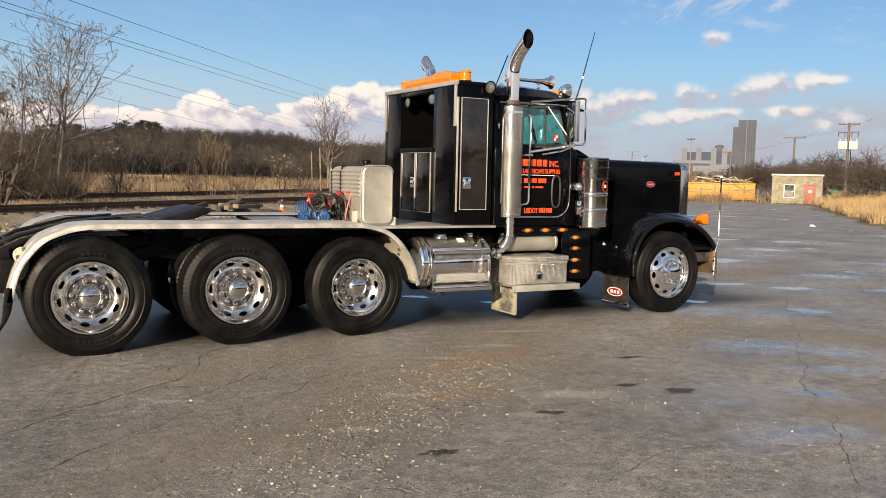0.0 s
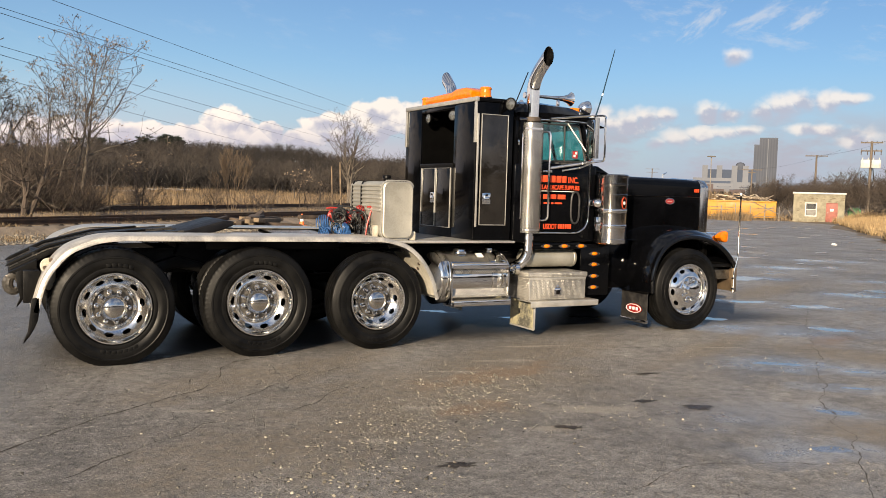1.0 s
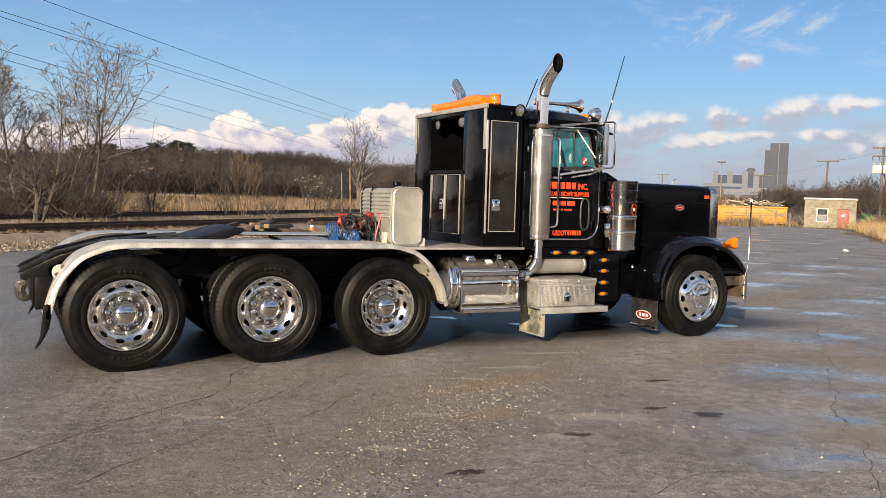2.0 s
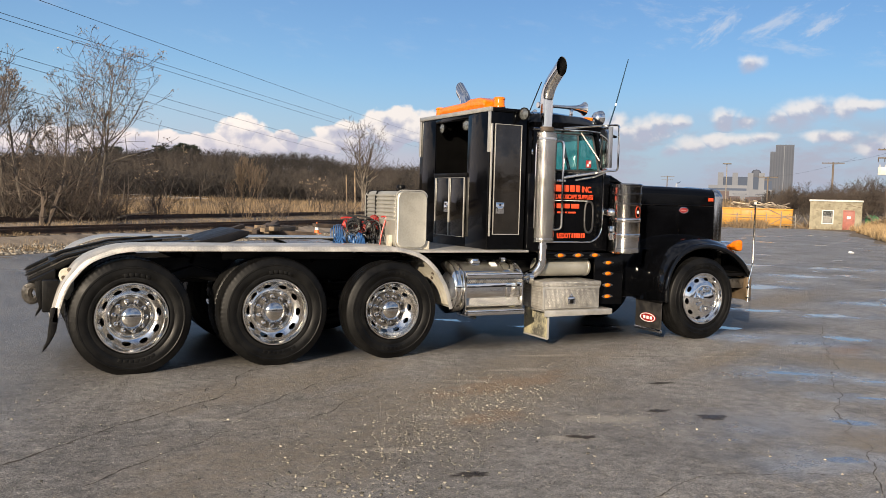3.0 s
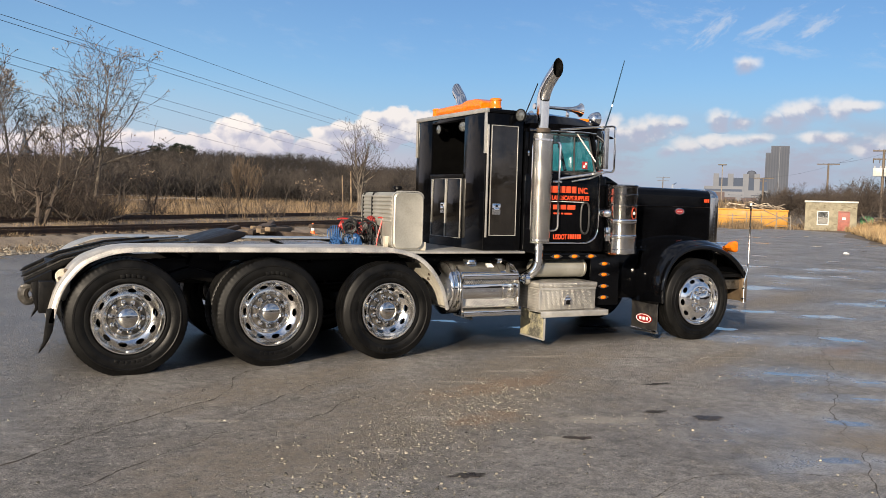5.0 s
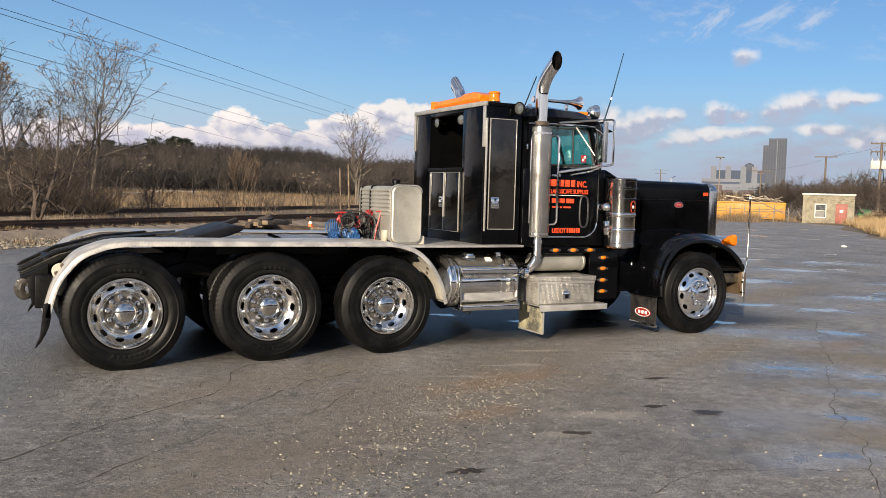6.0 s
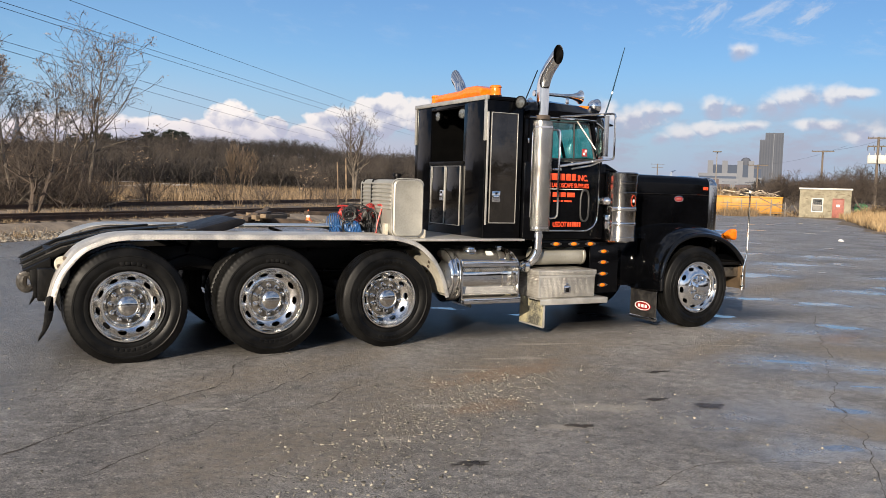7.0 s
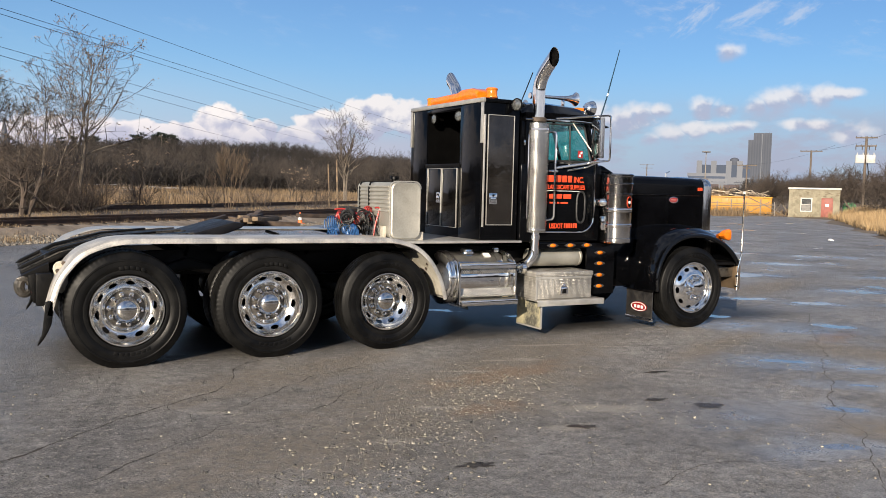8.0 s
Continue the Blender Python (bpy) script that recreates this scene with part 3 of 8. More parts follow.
# rear fenders in tread plate, one long sheet over three axles a side
FEN = arc([(-0.68, 0, 0.53), (-0.60, 0, 0.84), (-0.40, 0, 1.09), (-0.14, 0, 1.185), (0.05, 0, 1.205), (2.72, 0, 1.195), (2.98, 0, 1.12), (3.16, 0, 0.97), (3.30, 0, 0.75), (3.36, 0, 0.52)], 0.12, 5)
FEN = [(p.x, p.z) for p in FEN]
for near in (True, False):
    y0, y1 = (-0.025, 0.60) if near else (flip(-0.025), flip(0.60))
    f = part("rear_fender", strip(FEN, y0, y1, 0.006, 0.05), FENDERPLATE, truck, "dull aluminium tread-plate fender over three axles", 60)
    for x in (-0.35, 0.686, 2.0, 2.95):
        part("fender_bracket", sweep(arc([(x, y0 + (0.1 if near else -0.1), 1.14 if -0.2 < x < 2.8 else 1.05), (x, y1, 1.12 if -0.2 < x < 2.8 else 1.03), (x, 0.8 if near else flip(0.8), 0.98)], 0.05), 0.02, 8), CHASSIS, f)
    e = 0.02 if near else -0.02
    part("fender_flap", prism([(-0.685, 0.64), (-0.62, 0.66), (-0.618, 0.54), (-0.635, 0.44), (-0.665, 0.37), (-0.70, 0.31), (-0.735, 0.265), (-0.75, 0.25), (-0.742, 0.29), (-0.715, 0.345), (-0.705, 0.40), (-0.70, 0.46), (-0.69, 0.54)], y0, y0 + (0.05 if near else -0.05), 0.004), CHASSIS, f, "torn black rubber strip")
    ln = part("fender_liner", strip([(2.98, 1.085), (3.10, 0.985), (3.20, 0.85), (3.28, 0.70), (3.325, 0.55)], y0 + (0.015 if near else -0.015), y1, 0.004), FLAPWHITE, f, "pale inner fender plate")
    for k in range(3):
        part("liner_bolt", disc((3.17 + 0.04 * k, y0 + (0.12 + 0.1 * k) * (1 if near else -1), 0.90 - 0.06 * k), 0.016, 0.05, "x", 8), RUST, ln)
# black side skirt that hangs under the fender edge
part("under_rail", box(0.9, 2.3, 0.3, 0.36, 1.05, 1.16, 0.006), CHASSIS, truck)

# tail: sloped ramps, rear cross beam, pintle hook, round bracket
for y in (0.66, flip(0.66) - 0.42):
    part("tail_ramp", prism([(-0.86, 0.84), (-0.84, 0.865), (-0.52, 1.03), (-0.05, 1.15), (0.75, 1.21), (0.75, 1.18), (-0.04, 1.11), (-0.5, 0.98), (-0.8, 0.82)], y, y + 0.42, 0.006), CHASSIS, truck, "black sloped loading ramp")
# grey bars stand in for the highlights along the ramp edges
for y in (0.66, 1.08, flip(0.66) - 0.42, flip(0.66)):
    part("ramp_edge", sweep([(-0.85, y, 0.868), (-0.52, y, 1.036), (-0.05, y, 1.156), (0.75, y, 1.215)], 0.007, 6), HUBSTEEL, truck, "grey bar for the highlight along the loading ramp edge")
for y in (0.87, flip(0.87)):
    part("ramp_rib", prism([(-0.88, 0.86), (-0.84, 0.90), (-0.52, 1.065), (-0.05, 1.185), (0.4, 1.225), (0.4, 1.205), (-0.05, 1.165), (-0.5, 1.04), (-0.82, 0.875)], y - 0.05, y + 0.05, 0.004), CHASSIS, truck, "black guide rib on the loading ramp")
tail = part("tail_beam", box(-0.74, -0.6, 0.35, flip(0.35), 0.56, 0.86, 0.012), CHASSIS, truck, "black rear cross beam")
part("tail_plate", prism([(-0.86, 0.83), (-0.62, 0.95), (-0.62, 0.78)], 0.5, flip(0.5), 0.006), CHASSIS, tail)
hook = part("pintle_hook", sweep([(-0.80 + 0.055 * math.cos(t), YC, 0.655 + 0.075 * math.sin(t)) for t in [radians(20 + 300 * k / 20) for k in range(21)]], [0.036 + 0.016 * math.sin(math.pi * k / 20) for k in range(21)], 10), HUBSTEEL, tail, "worn cast-iron pintle hook")
part("hook_latch", prism([(-0.86, 0.70), (-0.74, 0.72), (-0.72, 0.76), (-0.80, 0.77), (-0.88, 0.74)], YC - 0.05, YC + 0.05, 0.01), HUBSTEEL, hook)
part("hook_neck", box(-0.75, -0.7, YC - 0.09, YC + 0.09, 0.58, 0.78, 0.012), RUST, tail)
for yy in (0.45, 0.95, 1.45, 1.95):
    part("tail_gusset", prism([(-0.76, 0.58), (-0.73, 0.58), (-0.73, 0.86), (-0.80, 0.84)], yy - 0.01, yy + 0.01, 0.003), CHASSIS, tail)
part("tail_lamp", disc((-0.755, 0.62, 0.70), 0.05, 0.03, "x", 20), surface("dark_red_lens", (0.12, 0.006, 0.005), (0.2, 0.01, 0.01), 10, (0.15, 0.3), bump=0.05), tail, "round dark red tail lamp")
br = part("round_bracket", disc((-0.53, 0.30, 0.91), 0.072, 0.02, "y", 28), FLAPWHITE, truck, "pale round bracket with two rusty bolts")
part("bracket_arm", prism([(-0.57, 0.9), (-0.47, 0.9), (-0.47, 0.72), (-0.53, 0.68), (-0.6, 0.72)], 0.29, 0.31, 0.004), FLAPWHITE, br)
for dx_, dz_ in ((-0.03, -0.02), (0.02, 0.05)):
    part("bolt", disc((-0.53 + dx_, 0.285, 0.91 + dz_), 0.021, 0.02, "y", 8), RUST, br)

# fifth wheel
fw = part("fifth_wheel", prism([(0.35, 1.125), (0.62, 1.17), (1.18, 1.325), (1.28, 1.315), (1.27, 1.27), (1.12, 1.21), (0.6, 1.10), (0.35, 1.09)], 0.72, flip(0.72), 0.012), surface("greased_black_steel", (0.002, 0.002, 0.003), (0.007, 0.007, 0.009), 8, (0.45, 0.6), bump=0.15, spec=0.25), truck, "greased black fifth-wheel plate tilted back")
part("fifth_wheel_stand", box(0.7, 1.1, 0.78, flip(0.78), 1.02, 1.16, 0.02), CHASSIS, fw)
part("release_handle", sweep(arc([(0.95, 0.75, 1.16), (1.0, 0.5, 1.17), (1.05, 0.42, 1.17)], 0.05), 0.012, 8), CHASSIS, fw)
# deck plates
part("deck_plate", box(2.55, 4.0, 0.55, flip(0.55), 1.09, 1.13, 0.006), BOXPLATE, truck, "tread-plate deck behind the tool body")
part("deck_plate", box(2.8, 4.42, 0.14, 2.26, 1.12, 1.145, 0.006), ALU, truck)
part("deck_plate", box(1.5, 2.5, 0.62, flip(0.62), 1.05, 1.09, 0.006), CHASSIS, truck)


# ---- truck: things on the deck behind the tool body ----
def rounded(x0, x1, z0, z1, r, n=5):
    out = []
    for cx, cz, a in ((x1 - r, z1 - r, 0), (x0 + r, z1 - r, 90), (x0 + r, z0 + r, 180), (x1 - r, z0 + r, 270)):
        for k in range(n + 1):
            t = radians(a + 90 * k / n)
            out.append((cx + r * math.cos(t), cz + r * math.sin(t)))
    return out


def loft(sections, closed=True, caps=True):
    bm = bmesh.new()
    rows = [[bm.verts.new(p) for p in s] for s in sections]
    m = len(rows[0])
    for a, b in zip(rows, rows[1:]):
        for k in range(m if closed else m - 1):
            j = (k + 1) % m
            bm.faces.new((a[k], a[j], b[j], b[k]))
    if caps:
        bm.faces.new(rows[0])
        bm.faces.new(rows[-1][::-1])
    bmesh.ops.recalc_face_normals(bm, faces=bm.faces)
    return bm


oil = part("oil_tank", loft([[(x, y, z) for x, z in rounded(2.80 + i, 3.16 - i, 1.165 + i, 1.79 - i, 0.07)] for y, i in ((0.29, 0.03), (0.285, 0.012), (0.295, 0.0), (0.32, 0.0), (1.27, 0.0), (1.285, 0.012), (1.28, 0.03))]), TANKALU, truck, "square dull aluminium oil tank with rounded corners")
for i in range(7):
    z = 1.74 - i * 0.045
    part("tank_rib", box(2.788, 2.802, 0.36, 1.22, z - 0.013, z + 0.013, 0.006), TANKALU, oil)
for y in (0.9, 1.18):
    part("tank_strap", strip([(2.79, 1.17), (2.785, 1.73), (2.81, 1.79), (2.87, 1.797), (3.1, 1.797)], y, y + 0.025, 0.004), CHASSIS, oil)
part("tank_bead", strip([(p[0], p[1]) for p in rounded(2.795, 3.165, 1.16, 1.795, 0.072)], 0.315, 0.335, 0.004), ALU, oil)
part("filler_cap", lathe([(0.0005, 1.86), (0.045, 1.86), (0.05, 1.85), (0.05, 1.825), (0.035, 1.82), (0.035, 1.78), (0.0005, 1.78)], 20, "z", (2.98, 0.62, 0)), CHASSIS, oil)
part("tank_foot", box(3.14, 3.22, 0.33, 0.4, 1.145, 1.24, 0.008), FLAPWHITE, oil)
part("tank_foot", box(2.76, 2.8, 0.42, 0.5, 1.145, 1.3, 0.006), FLAPWHITE, oil)

random.seed(4)
hose_post = part("hose_bracket", box(2.5, 2.56, 0.72, 0.8, 1.09, 1.42, 0.008), FLAPWHITE, truck, "pale upright bracket for the air hoses")


def coil(name, mat_, cx, cy, cz, r, length, turns, heading, label):
    pts = []
    d = Vector((math.cos(heading), math.sin(heading), 0.15)).normalized()
    s = d.cross(Vector((0, 0, 1))).normalized()
    u = s.cross(d)
    n = int(turns * 14)
    for i in range(n + 1):
        a = 2 * math.pi * i / 14
        k = i / n - 0.5
        wob = 1 + 0.12 * math.sin(i * 0.37)
        pts.append(Vector((cx, cy, cz)) + d * length * k + (s * math.cos(a) + u * math.sin(a)) * r * wob + Vector((0, 0, -0.06 * (2 * k) ** 2)))
    return part(name, sweep(pts, 0.0062, 6), mat_, hose_post, label)


HOSES = (("blue_air_hose", BLUEHOSE, "coiled blue air hose"), ("black_cable", BLACKHOSE, "coiled black cable"), ("red_air_hose", REDHOSE, "coiled red air hose"))
for i in range(23):
    kind_ = (0, 1, 0, 1, 2, 1, 0, 1, 2, 1, 1, 0, 1, 2, 1, 0, 1, 2, 0, 0, 2, 1, 0)[i]
    nm, mt, lb = HOSES[kind_]
    t = i / 22
    cx = 2.24 + 0.30 * random.random() if kind_ == 0 else (2.30 + 0.5 * random.random() if kind_ == 1 else 2.36 + 0.42 * random.random())
    cz = (1.20 + 0.14 * random.random()) if kind_ == 0 else (1.22 + 0.2 * random.random() if kind_ == 1 else 1.36 + 0.13 * random.random())
    coil(nm, mt, cx, 0.62 + 0.22 * random.random(), cz, random.uniform(0.045, 0.085), random.uniform(0.07, 0.16), random.uniform(5, 8), random.uniform(-1.3, 1.3), lb)
for i in range(7):
    a = Vector((2.5 + random.uniform(-0.15, 0.2), 0.6 + random.uniform(0, 0.2), 1.42 + random.uniform(-0.06, 0.08)))
    b = Vector((2.75 + random.uniform(-0.1, 0.12), 0.58 + random.uniform(0, 0.25), 1.17))
    pts = [a.lerp(b, t) + Vector((0.1 * math.sin(3 * t + i), 0, 0.12 * math.sin(math.pi * t))) for t in [k / 10 for k in range(11)]]
    part("hanging_line", sweep(pts, 0.009, 6), (BLACKHOSE, REDHOSE, BLACKHOSE)[i % 3], hose_post)
part("gladhand", box(2.83, 2.88, 0.6, 0.65, 1.36, 1.5, 0.012), AMBER, hose_post, "orange hose coupling")

# ---- truck: tool body behind the cab ----
BX, BF, BY0, BY1, BZ0, BZ1 = 3.92, 4.42, 0.27, 2.15, 1.147, 2.735
OY0, OY1, OZ0, OZ1 = 0.80, 1.69, 2.03, 2.68
body = part("tool_body", box(BX, BF, BY0, OY0, BZ0, BZ1, 0.006), PAINT, truck, "black painted tool body with aluminium trim")
part("body_side", box(BX, BF, OY1, BY1, BZ0, BZ1, 0.006), PAINT, body)
part("body_base", box(BX, BF, OY0, OY1, BZ0, OZ0, 0.004), PAINT, body)
part("body_top", box(BX, BF, OY0, OY1, OZ1, BZ1, 0.004), PAINT, body)
part("body_back_wall", box(BF - 0.03, BF - 0.004, OY0, OY1, OZ0, OZ1, 0.002), INSIDE, body)
part("body_lining", box(BX + 0.02, BF - 0.03, OY0 + 0.0005, OY0 + 0.006, OZ0, OZ1), INSIDE, body)
part("body_lining", box(BX + 0.02, BF - 0.03, OY1 - 0.006, OY1 - 0.0005, OZ0, OZ1), INSIDE, body)
part("body_lining", box(BX + 0.04, BF - 0.03, OY0 + 0.006, OY1 - 0.006, OZ0 + 0.0005, OZ0 + 0.012), INSIDE, body)
part("shelf_lip", box(BX - 0.012, BX + 0.04, OY0, OY1, OZ0 - 0.035, OZ0 + 0.01, 0.004), CHASSIS, body)
part("roof_panel", box(BX + 0.032, BF + 0.01, BY0 - 0.008, BY1 + 0.008, BZ1 + 0.003, BZ1 + 0.05, 0.008), PAINT, body)
part("roof_trim", box(BX - 0.012, BX + 0.03, BY0 - 0.012, BY1 + 0.012, BZ1 + 0.003, BZ1 + 0.055, 0.006), ALU, body, "bright aluminium edge along the back of the roof")
for y0, y1 in ((BY0 - 0.008, BY0 + 0.035), (BY1 - 0.035, BY1 + 0.008)):
    part("corner_trim", box(BX - 0.01, BX + 0.012, y0, y1, 2.27, BZ1 + 0.002, 0.004), ALU, body, "bright aluminium corner trim")
part("hinge_strip", box(BX + 0.012, BX + 0.036, BY0 - 0.016, BY0 - 0.003, 1.30, 2.60, 0.004), ALU, body)
part("corner_edge", box(BX - 0.006, BX + 0.006, BY0 - 0.006, BY0 + 0.006, BZ0, 2.27, 0.003), CHASSIS, body)


def framed_panel(name, axis, a0, a1, z0, z1, at_, out, w=0.02, label="", material=SMOKED):
    """A flat door with a metal edge; axis x: it spans x at y = at_; axis y: it spans y at x = at_."""
    def place(p0, p1, q0, q1, d0, d1, bev):
        d = sorted((at_ + out * d0, at_ + out * d1))
        return box(p0, p1, d[0], d[1], q0, q1, bev) if axis == "x" else box(d[0], d[1], p0, p1, q0, q1, bev)
    door = part(name, place(a0 + w, a1 - w, z0 + w, z1 - w, 0.003, 0.016, 0.003), material, body, label)
    for p0, p1, q0, q1 in ((a0, a0 + w, z0, z1), (a1 - w, a1, z0, z1), (a0 + w, a1 - w, z0, z0 + w), (a0 + w, a1 - w, z1 - w, z1)):
        part("door_edge", place(p0, p1, q0, q1, 0.003, 0.022, 0.004), ALU, door)
    return door


side_door = framed_panel("side_door", "x", 3.985, 4.345, 1.32, 2.60, BY0, -1, 0.009, "tall smoked panel door in an aluminium frame")


def latch(parent, axis, a, z, at_, out):
    def place(p0, p1, q0, q1, d0, d1, bev):
        d = sorted((at_ + out * d0, at_ + out * d1))
        return box(p0, p1, d[0], d[1], q0, q1, bev) if axis == "x" else box(d[0], d[1], p0, p1, q0, q1, bev)
    k = part("latch", place(a - 0.055, a + 0.055, z - 0.065, z + 0.065, 0.012, 0.022, 0.006), CHROME, parent, "chrome paddle latch")
    part("latch_paddle", place(a - 0.035, a + 0.035, z - 0.045, z + 0.02, 0.022, 0.034, 0.008), CHROME, k)
    part("latch_lock", place(a - 0.012, a + 0.012, z + 0.025, z + 0.05, 0.022, 0.034, 0.004), CHASSIS, k)


latch(side_door, "x", 4.075, 1.63, BY0, -1)
lower_door = framed_panel("rear_door", "y", 1.235, 1.62, 1.26, 1.985, BX, -1, 0.006, "dark smoked rear door in an aluminium frame", DARKDOOR)
lower_door2 = framed_panel("rear_door", "y", 0.83, 1.225, 1.26, 1.985, BX, -1, 0.006, "dark smoked rear door in an aluminium frame", DARKDOOR)
latch(lower_door, "y", 1.30, 1.62, BX, -1)


def work_lamp(at_, heading, size=0.075):
    """A round lamp that looks along heading (degrees in plan)."""
    m = Matrix.Translation(at_) @ Matrix.Rotation(radians(heading), 4, "Z")
    s = size / 0.075
    bm = lathe([(0.0005, -0.075), (0.03, -0.07), (0.055, -0.045), (0.07, -0.01), (0.078, 0.0), (0.078, 0.018), (0.068, 0.02)], 28, "x")
    bm.transform(m @ Matrix.Diagonal((s, s, s, 1)))
    lamp = part("work_lamp", bm, CHASSIS, body, "round black work lamp with a clear lens")
    bm = lathe([(0.068, 0.012), (0.05, 0.022), (0.0005, 0.028)], 28, "x")
    bm.transform(m @ Matrix.Diagonal((s, s, s, 1)))
    part("lens", bm, LENS, lamp)
    bm = box(-0.13, -0.05, -0.016, 0.016, -0.016, 0.016, 0.004)
    bm.transform(m)
    part("lamp_mount", bm, CHASSIS, lamp)


work_lamp((BX + 0.03, 0.89, 2.615), 205, 0.062)
work_lamp((BX + 0.03, 1.54, 2.615), 185, 0.062)
work_lamp((4.33, 0.19, 2.725), 200, 0.072)
work_lamp((4.33, flip(0.19), 2.725), 165, 0.072)

# amber light bar and beacons on the tool body's roof
RZ = BZ1 + 0.058
part("far_grab_rail", sweep(arc([(4.0, BY1 - 0.01, 2.52), (4.0, BY1 + 0.08, 2.52), (4.0, BY1 + 0.08, 1.75), (4.0, BY1 - 0.01, 1.75)], 0.04), 0.016, 8), CHROME, body, "slim chrome grab rail")
bar = part("light_bar", loft([[(4.12 + x, y, RZ + 0.004 + z * k) for x, z in rounded(-0.13, 0.13, 0.0, 1.0 * 0.11, 0.045)] for y, k in ((0.55, 0.75), (0.58, 0.95), (0.62, 1.05), (0.72, 1.3), (0.95, 1.32), (1.06, 1.05), (1.4, 1.0), (1.68, 0.95), (1.74, 0.75))]), AMBER, body, "long amber warning light bar")
part("light_bar_base", box(3.98, 4.26, 0.5, 1.78, RZ - 0.003, RZ + 0.012, 0.004), ALU, bar)
for y in (0.42, 1.95):
    b = part("beacon", lathe([(0.07, 0.012), (0.07, 0.03), (0.064, 0.04), (0.064, 0.10), (0.07, 0.105), (0.07, 0.118), (0.058, 0.13), (0.0005, 0.134)], 28, "z", (4.12, y, RZ)), AMBER, body, "short round amber beacon")
    part("beacon_base", lathe([(0.0005, -0.003), (0.075, -0.003), (0.075, 0.014), (0.0005, 0.014)], 28, "z", (4.12, y, RZ)), CHASSIS, b)

# ---- truck: exhaust stacks ----
for near in (True, False):
    y = 0.3 if near else flip(0.22)
    o = -1 if near else 1
    sx = 4.70 if near else 4.62
    g = part("stack_guard", lathe([(0.115, 1.235), (0.137, 1.237), (0.139, 1.25), (0.139, 2.5), (0.135, 2.535), (0.105, 2.545), (0.085, 2.55)], 44, "z", (sx, y, 0)), GUARD, truck, "perforated steel exhaust guard")
    part("guard_band", lathe([(0.14, 1.26), (0.145, 1.262), (0.145, 1.285), (0.14, 1.287)], 44, "z", (sx, y, 0)), CHROME, g)
    part("guard_band", lathe([(0.14, 2.45), (0.145, 2.452), (0.145, 2.475), (0.14, 2.477)], 44, "z", (sx, y, 0)), CHROME, g)
    part("clamp", lathe([(0.085, 2.55), (0.1, 2.555), (0.1, 2.6), (0.085, 2.605)], 32, "z", (sx, y, 0)), RUST, g, "heat-browned clamp")
    path = arc([(sx, y, 2.54), (sx, y, 2.98), (sx + 0.01, y + o * 0.07, 3.12), (sx + (0.05 if near else 0.02), y + o * 0.22, 3.30 if near else 3.24)], 0.12, 6)
    bm = sweep(path, 0.078, 28)
    bm.verts.ensure_lookup_table()
    n = len(bm.verts)
    end = [bm.verts[i] for i in range(n - 28, n)]
    mid = sum((v.co for v in end), Vector()) / 28
    tdir = (path[-1] - path[-2]).normalized()
    nrm = Vector((0, o * -tdir.z, abs(tdir.y)))
    for v in end:
        v.co += tdir * (v.co - mid).dot(nrm) * 1.1
    for f in list(bm.faces):
        if len(f.verts) == 28:
            bm.faces.remove(f)
    pipe = part("stack_pipe", bm, CHROME, truck, "curved chrome exhaust pipe")
    bm = sweep([p for p in path[3:]], 0.072, 28)
    bm.verts.ensure_lookup_table()
    n = len(bm.verts)
    end = [bm.verts[i] for i in range(n - 28, n)]
    for v in end:
        v.co += tdir * ((v.co - mid).dot(nrm) * 1.1 - 0.004)
    for f in list(bm.faces):
        if len(f.verts) == 28:
            bm.faces.remove(f)
    bmesh.ops.reverse_faces(bm, faces=bm.faces)
    part("pipe_lining", bm, CHASSIS, pipe)
    low = part("lower_pipe", sweep(arc([(sx, y, 1.24), (sx, y, 0.98), (sx - 0.05, y - 0.02 * o, 0.88), (sx - 0.14, y - 0.12 * o, 0.80), (sx - 0.18, y - 0.3 * o, 0.77)], 0.1, 6), 0.062, 20), CHROME, truck, "chrome elbow under the stack")
    part("pipe_clamp", lathe([(0.062, 1.15), (0.072, 1.152), (0.072, 1.2), (0.062, 1.202)], 24, "z", (sx, y, 0)), CHROME, low)
    part("pipe_clamp", lathe([(0.064, -0.03), (0.074, -0.028), (0.074, 0.028), (0.064, 0.03)], 24, "x", (sx - 0.16, y + 0.015 * -o, 0.805)), CHROME, low)
    for z in (1.38, 2.3):
        part("stack_bracket", box(sx - 0.2, sx - 0.13, y - 0.02, y + 0.3 if near else y + 0.02, z - 0.03, z + 0.03, 0.006) if near else box(sx - 0.2, sx - 0.13, y - 0.3, y + 0.02, z - 0.03, z + 0.03, 0.006), CHROME, g)
    part("guard_handle", sweep(arc([(sx - 0.16, y + 0.02 * o, 1.4), (sx - 0.19, y + 0.1 * o, 1.4), (sx - 0.19, y + 0.1 * o, 2.4), (sx - 0.16, y + 0.02 * o, 2.4)], 0.04), 0.008, 6), CHROME, g)

